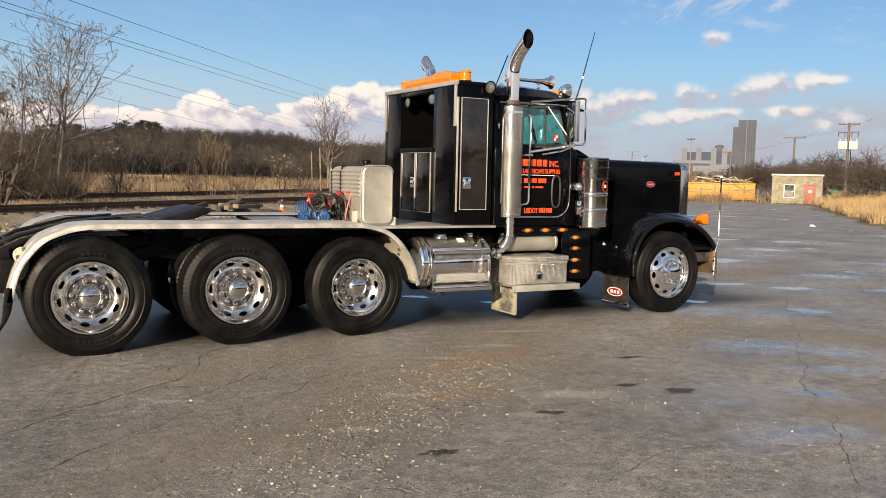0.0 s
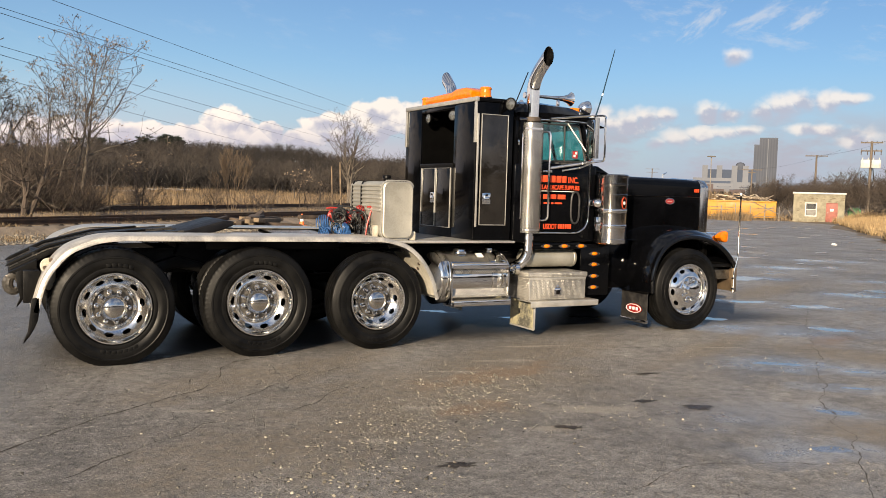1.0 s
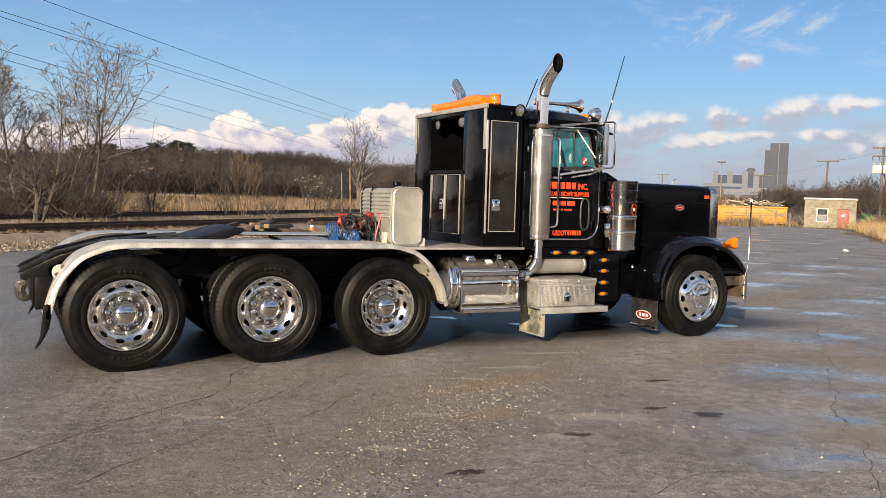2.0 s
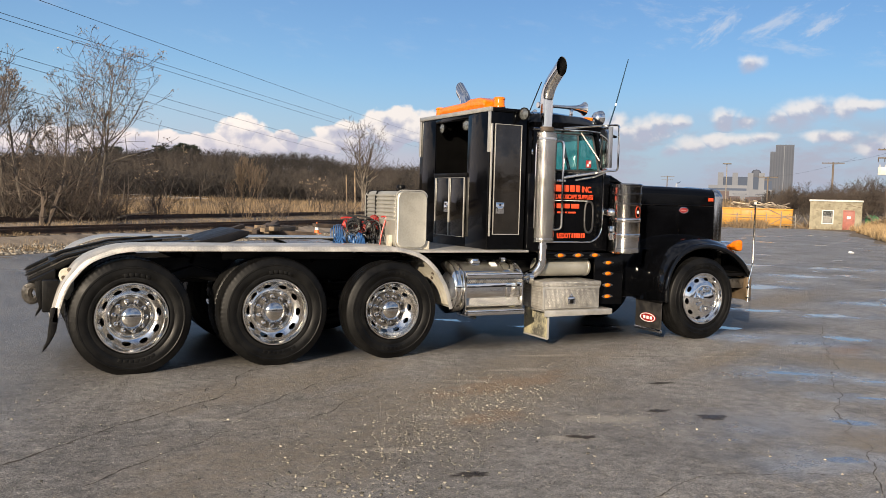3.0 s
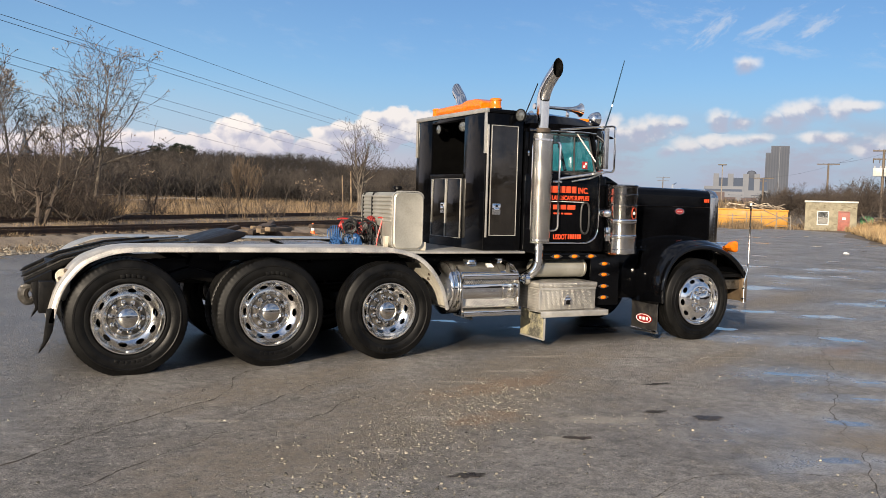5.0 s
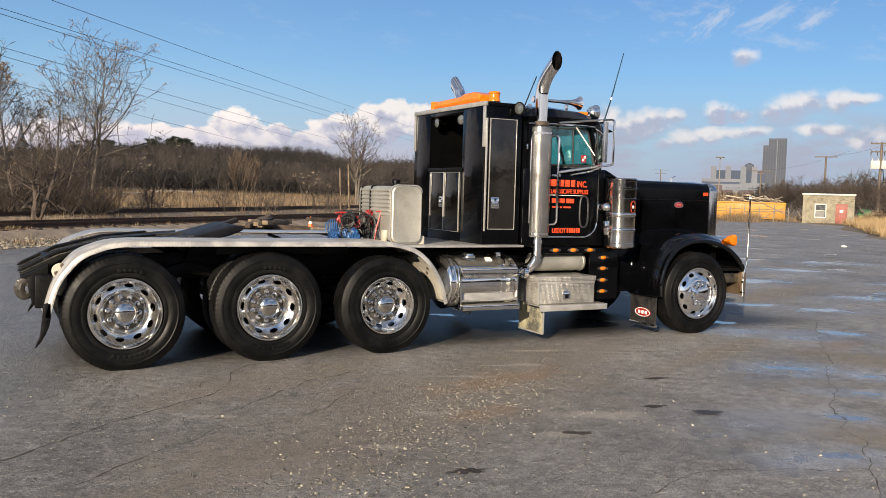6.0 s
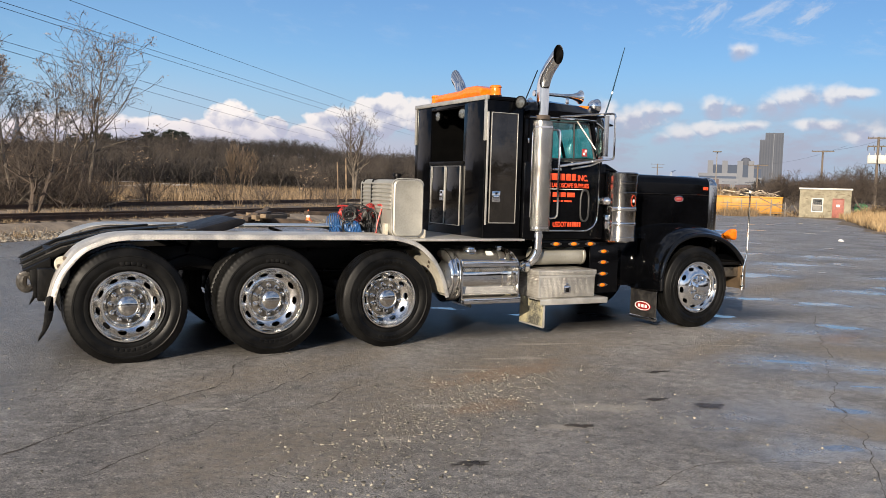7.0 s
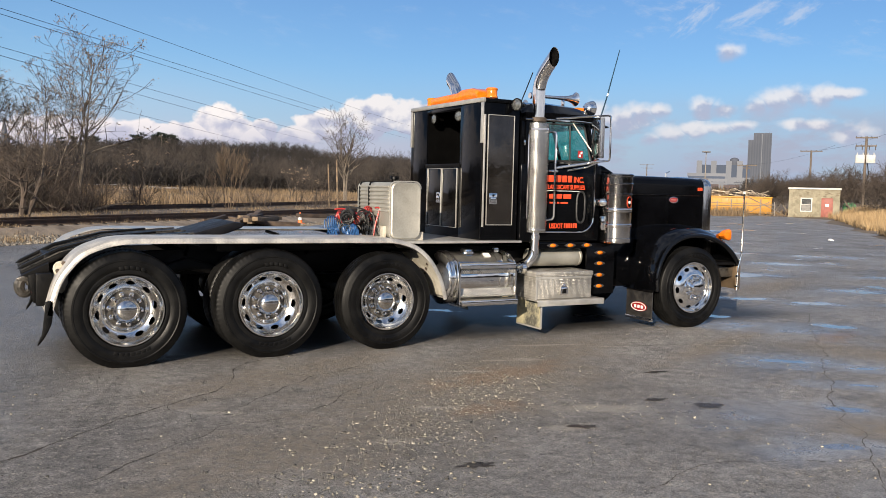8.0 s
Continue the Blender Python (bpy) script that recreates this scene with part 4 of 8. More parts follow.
# ---- truck: cab ----
CY0, CY1 = 0.27, flip(0.27)
SEC = [(4.46, 1.12), (5.66, 1.12), (5.66, 2.06), (4.46, 2.06)]
cab = part("cab", prism(SEC, CY0, CY1, 0.03, 3), PAINT, truck, "glossy black cab with orange lettering")
part("cab_back_wall", box(4.465, 4.52, CY0 + 0.02, CY1 - 0.02, 2.05, 2.68, 0.01), PAINT, cab)
roof_sec = []
for x, zb, zt, inset in ((4.45, 2.56, 2.74, 0.03), (4.5, 2.55, 2.785, 0.01), (4.9, 2.56, 2.80, 0.0), (5.3, 2.57, 2.775, 0.0), (5.52, 2.58, 2.72, 0.02), (5.64, 2.585, 2.66, 0.06), (5.68, 2.60, 2.625, 0.1)):
    y0, y1 = CY0 + inset, CY1 - inset
    roof_sec.append([(x, y0, zb), (x, y0 - 0.005, zb + (zt - zb) * 0.45), (x, y0 + 0.06, zb + (zt - zb) * 0.85), (x, y0 + 0.18, zt), (x, YC, zt + 0.025), (x, y1 - 0.18, zt), (x, y1 - 0.06, zb + (zt - zb) * 0.85), (x, y1 + 0.005, zb + (zt - zb) * 0.45), (x, y1, zb)])
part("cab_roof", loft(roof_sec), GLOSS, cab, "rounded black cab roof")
part("drip_rail", sweep([(4.5, CY0 - 0.008, 2.575), (5.3, CY0 - 0.008, 2.585), (5.56, CY0 + 0.02, 2.575)], 0.012, 8), CHROME, cab)
visor = part("sun_visor", prism([(5.55, 2.63), (5.80, 2.56), (5.81, 2.545), (5.79, 2.54), (5.55, 2.60)], CY0 + 0.08, CY1 - 0.08, 0.005), PAINT, cab, "black windscreen visor")
for near in (True, False):
    y = CY0 + 0.03 if near else CY1 - 0.03
    part("a_pillar", sweep([(5.58, y, 2.04), (5.42, y, 2.58)], 0.035, 8), PAINT, cab)
    part("b_pillar", box(4.52, 4.80, y - 0.028, y + 0.028, 2.04, 2.58, 0.01), PAINT, cab)
    side = 1 if near else -1
    yy = y - side * 0.012
    win = part("side_window", prism([(4.80, 2.09), (5.50, 2.09), (5.38, 2.54), (4.80, 2.54)], yy - 0.003, yy + 0.003), GLASS, cab, "teal-tinted side window", 0)
    win.visible_shadow = False
    part("window_seal", sweep(arc([(4.81, yy, 2.1), (5.49, yy, 2.1), (5.375, yy, 2.54), (4.81, yy, 2.54)], 0.05), 0.012, 6, closed=True), BLACKHOSE, win)
    part("vent_divider", sweep([(5.17, yy - side * 0.004, 2.09), (5.16, yy - side * 0.004, 2.54)], 0.011, 6), BLACKHOSE, win)
for y0, y1, x0, x1 in ((CY0 + 0.07, YC - 0.02, 5.60, 5.70), (YC + 0.02, CY1 - 0.07, 5.70, 5.60)):
    bm = bmesh.new()
    v = [bm.verts.new(p) for p in ((x0, y0, 2.08), (x1, y1, 2.08), (x1 - 0.17, y1, 2.57), (x0 - 0.17, y0, 2.57))]
    bm.faces.new(v)
    bmesh.ops.solidify(bm, geom=bm.faces[:], thickness=0.006)
    ws = part("windscreen", bm, GLASS, cab, "flat tinted windscreen half", 0)
    ws.visible_shadow = False
part("windscreen_post", sweep([(5.71, YC, 2.06), (5.54, YC, 2.58)], 0.022, 8), PAINT, cab)
part("cowl", prism([(5.5, 1.9), (5.95, 1.9), (5.95, 1.96), (5.72, 2.07), (5.5, 2.075)], CY0 + 0.06, CY1 - 0.06, 0.02), PAINT, cab)
# inside the cab
for y in (0.62, flip(0.62)):
    st = part("cab_seat", loft([[(4.62 + dxs, y + s * 0.24 * k, z) for s, dxs in ((-1, 0), (1, 0), (1, 0.14), (-1, 0.14))] for z, k in ((2.0, 1.0), (2.2, 0.95), (2.3, 0.8), (2.33, 0.6), (2.34, 0.5), (2.45, 0.5), (2.48, 0.35))]), SEAT, cab, "dark grey high-backed seat")
bm = sweep([(5.28 + 0.06 * math.sin(a), flip(0.62) + 0.22 * math.cos(a), 2.1 + 0.19 * math.sin(a)) for a in [2 * math.pi * k / 24 for k in range(24)]], 0.014, 6, closed=True)
part("steering_wheel", bm, SEAT, cab)
part("dashboard", prism([(5.3, 2.0), (5.58, 2.0), (5.58, 2.12), (5.4, 2.14), (5.32, 2.08)], CY0 + 0.06, CY1 - 0.06, 0.015), SEAT, cab)

# door, trim and lettering on the near and far side
for near in (True, False):
    s = 1 if near else -1
    y = CY0 if near else CY1

    def yb(a, b, y=y, s=s):
        return sorted((y - s * a, y - s * b))
    d = part("cab_door", prism([(4.80, 1.26), (5.46, 1.26), (5.52, 1.32), (5.52, 2.07), (4.80, 2.07)], *yb(0.003, 0.018), 0.006), PAINT, cab, "glossy black door")
    part("door_trim", sweep(arc([(4.62, y - s * 0.02, 1.235), (5.40, y - s * 0.02, 1.235), (5.535, y - s * 0.02, 1.34), (5.535, y - s * 0.02, 2.12), (5.50, y - s * 0.02, 2.25)], 0.12), 0.012, 8), CHROME, cab, "thin chrome edge round the door")
    part("door_handle", box(4.84, 4.97, *yb(0.018, 0.04), 1.96, 1.99, 0.008), CHROME, d)
    ring = [(5.335 + 0.062 * math.copysign(abs(math.cos(a)) ** 0.8, math.cos(a)), y - s * 0.02, 1.545 + 0.19 * math.copysign(abs(math.sin(a)) ** 0.6, math.sin(a))) for a in [2 * math.pi * k / 28 for k in range(28)]]
    part("peep_window_ring", sweep(ring, 0.013, 8, closed=True), CHROME if not near else BLACKHOSE, d, "dark oval peep window frame")
    part("grab_rail", sweep(arc([(4.84, y - s * 0.01, 2.44), (4.88, y - s * 0.1, 2.44), (4.88, y - s * 0.1, 1.40), (4.80, y - s * 0.02, 1.38)], 0.05), 0.014, 8), CHROME, cab, "long chrome grab rail")
    # mirror with its tube frame
    my = y - s * 0.30
    mir = part("mirror", loft([[(5.355 + x, my + dyy, z) for x, dyy in rounded(-0.035, 0.035, -0.09, 0.09, 0.03, 3)] for z in (2.14, 2.15, 2.61, 2.62)]), STAINLESS, cab, "tall chrome truck mirror")
    part("mirror_glass", box(5.312, 5.318, my - 0.075, my + 0.075, 2.17, 2.59, 0.001), CHROME, mir)
    part("mirror_frame", sweep(arc([(4.93, y - s * 0.02, 2.60), (5.36, my + s * 0.02, 2.645), (5.43, my - s * 0.13, 2.645), (5.43, my - s * 0.13, 2.11), (5.36, my + s * 0.02, 2.10)], 0.04), 0.012, 8), CHROME, mir)
    part("mirror_brace", sweep([(5.18, y - s * 0.02, 2.56), (5.38, my + s * 0.03, 2.11)], 0.009, 8), HUBSTEEL, mir)
    part("mirror_arm", sweep(arc([(5.38, my, 2.12), (5.30, y - s * 0.18, 2.08), (4.92, y - s * 0.02, 2.01)], 0.03), 0.016, 8), CHROME, mir)
    part("mirror_arm", sweep(arc([(5.38, my, 2.10), (5.30, y - s * 0.14, 2.03), (5.12, y - s * 0.02, 1.99)], 0.03), 0.012, 8), CHROME, mir)
    ant = part("whip_antenna", sweep([(5.37, my, 2.62), (5.45, my, 2.85), (5.625, my - s * 0.0, 3.45)], [0.009, 0.008, 0.005], 6), surface("antenna_blue", (0.015, 0.035, 0.06), (0.02, 0.05, 0.08), 20, (0.8, 0.9), bump=0, spec=0.1), mir, "thin whip antenna") if near else None
    if near:
        part("antenna_joint", sweep([(5.462, my, 2.885), (5.471, my, 2.915)], 0.010, 8), WHITE, ant)
part("mast_antenna", sweep([(4.88, 1.0, 2.80), (5.07, 1.0, 3.24)], 0.007, 6), CHASSIS, cab)
dy_ = CY0 - 0.0215
# lettering of the near door
for x0, x1 in ((4.84, 4.93), (4.955, 5.03), (5.045, 5.115), (5.13, 5.19)):
    part("lettering_bar", box(x0, x1, dy_ - 0.002, dy_, 1.845, 1.925, 0.001), ORANGE, cab)
lettering("lettering_line", "INC.", 0.1, (5.215, dy_, 1.845), ORANGE, cab, 0.15)
lettering("lettering_line", "LANDSCAPE SUPPLIES", 0.075, (4.84, dy_, 1.76), ORANGE, cab, 0.545)
part("lettering_rule", box(4.80, 5.36, dy_ - 0.002, dy_, 1.735, 1.742, 0.001), WHITE, cab)
for x0, x1 in ((4.86, 4.93), (4.955, 5.05), (5.07, 5.185)):
    part("lettering_bar", box(x0, x1, dy_ - 0.002, dy_, 1.645, 1.70, 0.001), ORANGE, cab)
for x0, x1 in ((4.87, 4.96), (4.98, 5.01), (5.03, 5.14)):
    part("lettering_bar", box(x0, x1, dy_ - 0.002, dy_, 1.585, 1.605, 0.001), ORANGE, cab)
lettering("lettering_line", "USDOT", 0.085, (4.875, dy_, 1.285), ORANGE, cab, 0.2)
for i in range(6):
    part("lettering_bar", box(5.09 + i * 0.034, 5.115 + i * 0.034, dy_ - 0.002, dy_, 1.287, 1.345, 0.001), ORANGE, cab)
part("sticker", box(5.285, 5.36, CY0 + 0.002, CY0 + 0.006, 2.145, 2.235, 0.001), RED, cab, "small red and white window sticker")
part("sticker_mark", box(5.322, 5.35, CY0, CY0 + 0.002, 2.195, 2.222, 0.0005), WHITE, cab)
part("sticker_mark", box(5.297, 5.328, CY0, CY0 + 0.002, 2.16, 2.19, 0.0005), WHITE, cab)

# roof fittings: horns, spot lamps, marker lamps
for y in (0.62, flip(0.62)):
    h = part("air_horn", lathe([(0.0005, 4.78), (0.035, 4.78), (0.04, 4.8), (0.03, 4.84), (0.02, 4.9), (0.022, 5.2), (0.035, 5.36), (0.06, 5.44), (0.085, 5.47), (0.088, 5.475), (0.07, 5.46), (0.0005, 5.36)], 24, "x", (0, y, 2.90)), CHROME, cab, "chrome trumpet air horn")
    for x in (4.95, 5.28):
        part("horn_stand", box(x - 0.015, x + 0.015, y - 0.02, y + 0.02, 2.77, 2.89, 0.005), CHROME, h)
for y in (0.42, flip(0.42)):
    sp = part("spot_lamp", lathe([(0.0005, 5.46), (0.03, 5.465), (0.07, 5.5), (0.092, 5.56), (0.096, 5.585), (0.088, 5.59)], 28, "x", (0, y, 2.775)), CHROME, cab, "round chrome spot lamp")
    part("lens", lathe([(0.088, 5.585), (0.05, 5.6), (0.0005, 5.605)], 28, "x", (0, y, 2.775)), LENS, sp)
    part("spot_arm", sweep(arc([(5.38, y, 2.70), (5.42, y, 2.72), (5.52, y, 2.72)], 0.03), 0.016, 8), CHROME, sp)
for y in (0.5, 0.8, 1.2, 1.6, 1.9):
    part("marker_lamp", loft([[(5.44 + x, y + yy, 2.73 + z * k) for x, z in rounded(-0.06, 0.06, -0.01, 0.05, 0.02, 3)] for yy, k in ((-0.03, 0.6), (-0.02, 1), (0.02, 1), (0.03, 0.6))]), AMBER, cab, "small amber roof marker lamp")

# ---- truck: bonnet, front fenders, air cleaners, bumper ----
def bonnet_section(x, half, ztop, zbot, r):
    out = [(x, YC - half, zbot), (x, YC - half, ztop - r)]
    for k in range(1, 6):
        t = radians(90 * k / 6)
        out.append((x, YC - half + r * (1 - math.cos(t)), ztop - r + r * math.sin(t)))
    out += [(x, YC - half + r, ztop), (x, YC, ztop + 0.02), (x, YC + half - r, ztop)]
    for k in range(5, 0, -1):
        t = radians(90 * k / 6)
        out.append((x, YC + half - r * (1 - math.cos(t)), ztop - r + r * math.sin(t)))
    return out + [(x, YC + half, ztop - r), (x, YC + half, zbot)]


hood = part("bonnet", loft([bonnet_section(x, h, z, b, 0.11) for x, h, z, b in ((5.68, 0.82, 1.965, 1.12), (6.0, 0.78, 1.965, 1.12), (6.8, 0.69, 1.965, 1.12), (7.5, 0.61, 1.96, 1.12), (7.72, 0.585, 1.95, 1.12))]), PAINT, truck, "long glossy black bonnet")
crown = part("radiator_surround", loft([bonnet_section(x, h, z, b, 0.115) for x, h, z, b in ((7.715, 0.592, 1.958, 1.1), (7.74, 0.6, 1.965, 1.1), (7.84, 0.6, 1.95, 1.1), (7.87, 0.585, 1.93, 1.1))]), STAINLESS, truck, "polished radiator surround")
part("grille", box(7.868, 7.878, YC - 0.54, YC + 0.54, 1.15, 1.87, 0.003), CHASSIS, crown)
for i in range(14):
    yy = YC - 0.5 + i / 13
    part("grille_bar", box(7.877, 7.892, yy - 0.012, yy + 0.012, 1.15, 1.87, 0.004), CHROME, crown)
rivet = mesh_of("rivet", lathe([(0.009, 0.0), (0.007, -0.004), (0.0005, -0.006)], 8), CHROME)
dark_rivet = mesh_of("rivet", lathe([(0.008, 0.0), (0.006, -0.004), (0.0005, -0.006)], 8), PAINT)
rivet_small = mesh_of("rivet", lathe([(0.006, 0.0), (0.005, -0.003), (0.0005, -0.005)], 8), STAINLESS)
for i in range(17):
    z = 1.14 + i * 0.045
    hang("rivet", rivet, crown, m=Matrix.Translation((7.79, YC - 0.6, z)))
for s in (1, -1):
    def by(x, d=0.0, s=s):
        return YC - s * (0.82 - (x - 5.68) * 0.1152 + d)
    part("bonnet_seam", loft([[(x, by(x, dd), z) for dd, z in ((0.0, 1.705), (0.006, 1.71), (0.006, 1.722), (0.0, 1.727))] for x in (6.0, 6.4, 6.8, 7.2, 7.70)]), PAINT, hood)
    part("seam_bead", loft([[(x, by(x, dd), z) for dd, z in ((0.004, 1.712), (0.011, 1.712), (0.011, 1.721), (0.004, 1.721))] for x in (6.0, 6.4, 6.8, 7.2, 7.70)]), STAINLESS, hood)
    part("bonnet_edge", loft([[(x, by(x, dd), z) for dd, z in ((0.0, 1.125), (0.010, 1.125), (0.012, 1.14), (0.006, 1.15), (0.0, 1.15))] for x in (5.72, 6.0, 6.4, 6.8, 7.2, 7.70)]), PAINT, hood, "rolled lower edge of the bonnet")
    for i in range(14):
        x = 5.86 + i * 0.09
        hang("rivet", rivet_small, hood, m=Matrix.Translation((x, by(x, 0.004), 1.175)) @ Matrix.Rotation(0 if s > 0 else math.pi, 4, "Z"))
    for i in range(22):
        x = 6.25 + i * 0.066
        m = Matrix.Translation((x, by(x, 0.004), 1.74)) @ Matrix.Rotation(0 if s > 0 else math.pi, 4, "Z")
        hang("rivet", dark_rivet, hood, m=m)
    bm = lathe([(0.0005, -0.006), (0.9, -0.006), (1.0, 0.0), (1.0, 0.004)], 32, "y")
    bm.transform(Matrix.Translation((7.10, by(7.10, 0.004), 1.655)) @ Matrix.Rotation(radians(6.6) * s, 4, "Z") @ Matrix.Diagonal((0.085, 1, 0.038, 1)))
    em = part("emblem", bm, RED, hood, "red oval emblem with a pale rim")
    bm = sweep([(7.10 + 0.085 * math.cos(a), by(7.10 + 0.085 * math.cos(a), 0.010), 1.655 + 0.038 * math.sin(a)) for a in [2 * math.pi * k / 28 for k in range(28)]], 0.006, 6, closed=True)
    part("emblem_rim", bm, CHROME, em)
    part("emblem_mark", loft([[(x, by(x, dd), z) for dd, z in ((0.004, 1.651), (0.012, 1.651), (0.012, 1.659), (0.004, 1.659))] for x in (7.055, 7.145)]), FLAPWHITE, em)
for i in range(3):
    x = 7.595 + i * 0.036
    part("number_bar", box(x, x + 0.019, YC - 0.82 + (x - 5.68) * 0.1152 - 0.008, YC - 0.82 + (x - 5.68) * 0.1152 + 0.004, 1.785, 1.83, 0.001), ORANGE, hood)
part("bonnet_ornament", sweep([(7.55, YC, 1.97), (7.55, YC, 2.03), (7.62, YC, 2.06)], [0.014, 0.012, 0.006], 8), CHROME, hood)
part("inner_wing", box(6.38, 7.6, 0.60, flip(0.60), 0.7, 1.24, 0.02), INSIDE, truck)
part("radiator_shell", box(7.6, 7.79, 0.62, flip(0.62), 0.7, 1.12, 0.02), INSIDE, truck)
part("inner_wing", box(5.72, 6.36, 0.44, flip(0.44), 0.52, 1.13, 0.02), PAINT, truck)

FP = [(6.385, 0.49), (6.375, 0.62), (6.40, 0.80), (6.475, 0.97), (6.61, 1.115), (6.80, 1.20), (7.0, 1.23), (7.2, 1.22), (7.4, 1.175), (7.56, 1.105), (7.70, 1.005), (7.80, 0.90), (7.845, 0.82)]
FP = [(p.x, p.z) for p in arc([(a, 0, b) for a, b in FP], 0.1, 3)]
for near in (True, False):
    rows = []
    n = len(FP)
    for i, (x, z) in enumerate(FP):
        a, b = FP[max(i - 1, 0)], FP[min(i + 1, n - 1)]
        t = Vector((b[0] - a[0], 0, b[1] - a[1])).normalized()
        nr = Vector((-t.z, 0, t.x))
        k = min(1.0, 0.35 + 0.9 * min(i, n - 1 - i) / (n * 0.3))
        sec = [(0.030, -0.062), (0.008, -0.056), (-0.008, -0.040), (-0.010, -0.020), (0.004, -0.004), (0.026, 0.002), (0.045, 0.002), (0.068, 0.018 * k), (0.10, 0.042 * k), (0.16, 0.068 * k), (0.25, 0.09 * k), (0.42, 0.105 * k), (0.60, 0.105 * k),
               (0.60, 0.105 * k - 0.015), (0.42, 0.105 * k - 0.015), (0.25, 0.09 * k - 0.015), (0.12, 0.05 * k - 0.018), (0.06, -0.012), (0.045, -0.03), (0.040, -0.052)]
        rows.append([Vector((x, yy if near else flip(yy), z)) + nr * d for yy, d in sec])
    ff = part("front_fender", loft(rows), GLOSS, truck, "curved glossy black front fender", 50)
    y0, y1 = (0.05, 0.55) if near else (flip(0.55), flip(0.05))
    fl = part("mud_flap", box(6.365, 6.38, y0, y1, 0.10, 0.50, 0.004), MUDRUBBER, ff, "black rubber mud flap with a red oval")
    part("flap_weight", box(6.355, 6.389, y0, y1, 0.095, 0.135, 0.004), CHROME, fl)
    part("flap_strip", box(6.355, 6.389, y0, y1, 0.47, 0.50, 0.004), CHASSIS, fl)
    bm = lathe([(0.0005, -0.004), (0.92, -0.004), (1.0, 0.0), (1.0, 0.004)], 32, "x")
    bm.transform(Matrix.Translation((6.363, 0.30 if near else flip(0.30), 0.265)) @ Matrix.Diagonal((1, 0.155, 0.062, 1)))
    ov = part("flap_oval", bm, RED, fl, "red oval with a pale rim")
    part("flap_oval_rim", sweep([(6.358, (0.30 if near else flip(0.30)) + 0.14 * math.cos(a), 0.265 + 0.052 * math.sin(a)) for a in [2 * math.pi * k / 28 for k in range(28)]], 0.005, 6, closed=True), WHITE, ov)
    yc_ = 0.30 if near else flip(0.30)
    for k in range(3):
        part("flap_mark", box(6.353, 6.358, yc_ - 0.09 + k * 0.065, yc_ - 0.05 + k * 0.065, 0.245, 0.285, 0.001), WHITE, ov)
    # head lamp pod with turn signal
    yh = 0.32 if near else flip(0.32)
    pod = part("head_lamp", loft([[(x, yh + yy, 1.165 + zz) for yy, zz in rounded(-w, w, -0.085 * k, 0.085 * k, 0.05 * k, 4)] for x, w, k in ((7.42, 0.05, 0.5), (7.5, 0.12, 0.85), (7.62, 0.15, 1.0), (7.72, 0.155, 1.02), (7.73, 0.14, 0.95))]), CHROME, truck, "chrome head lamp pod")
    part("lamp_post", box(7.5, 7.58, yh - 0.03, yh + 0.03, 0.9, 1.1, 0.01), CHASSIS, pod)
    part("lens", box(7.728, 7.738, yh - 0.13, yh + 0.13, 1.1, 1.23, 0.004), LENS, pod)
    ys = 0.10 if near else flip(0.10)
    part("turn_signal", loft([[(x, ys + yy, 1.205 + zz) for yy, zz in rounded(-0.05, 0.05, -0.068 * k, 0.068 * k, 0.03 * k, 4)] for x, k in ((7.57, 0.2), (7.61, 0.75), (7.66, 1.08), (7.69, 1.12), (7.70, 1.0))]), AMBER, pod, "amber turn signal lamp")
    # air cleaner
    ya = 0.15 if near else flip(0.15)
    AX = 5.81
    ac = part("air_cleaner", lathe([(0.0005, 1.11), (0.1815, 1.11), (0.1986, 1.125), (0.1986, 1.17), (0.1929, 1.175), (0.1929, 1.7), (0.2025, 1.705), (0.2025, 1.72), (0.1958, 1.725), (0.1958, 1.83), (0.2053, 1.835), (0.2053, 1.85), (0.1958, 1.855), (0.1958, 1.93), (0.2072, 1.935), (0.2072, 1.955), (0.191, 1.968), (0.0005, 1.975)], 48, "z", (AX, ya, 0)), STAINLESS, truck, "chrome canister air cleaner")
    for z in (1.33, 1.52):
        part("cleaner_band", lathe([(0.1935, z - 0.026), (0.1975, z - 0.022), (0.2, z - 0.012), (0.2, z + 0.012), (0.1975, z + 0.022), (0.1935, z + 0.026)], 48, "z", (AX, ya, 0)), STAINLESS, ac)
    s = 1 if near else -1
    bm = disc((0, 0, 0), 1.0, 0.004, "y", 24)
    bm.transform(Matrix.Translation((AX + 0.045, ya - s * 0.1905, 1.62)) @ Matrix.Rotation(radians(13) * s, 4, "Z") @ Matrix.Diagonal((0.038, 1, 0.066, 1)))
    bdg = part("cleaner_badge", bm, INSIDE, ac, "small dark oval badge")
    bm = disc((0, 0, 0), 1.0, 0.006, "y", 24)
    bm.transform(Matrix.Translation((AX + 0.045, ya - s * 0.192, 1.62)) @ Matrix.Rotation(radians(13) * s, 4, "Z") @ Matrix.Diagonal((0.022, 1, 0.02, 1)))
    part("badge_mark", bm, WHITE, bdg)
    bm = lathe([(1.0, -0.003), (1.07, -0.003), (1.07, 0.002), (1.0, 0.002)], 24, "y")
    bm.transform(Matrix.Translation((AX + 0.045, ya - s * 0.1905, 1.62)) @ Matrix.Rotation(radians(13) * s, 4, "Z") @ Matrix.Diagonal((0.038, 1, 0.066, 1)))
    part("badge_rim", bm, ORANGE, bdg)
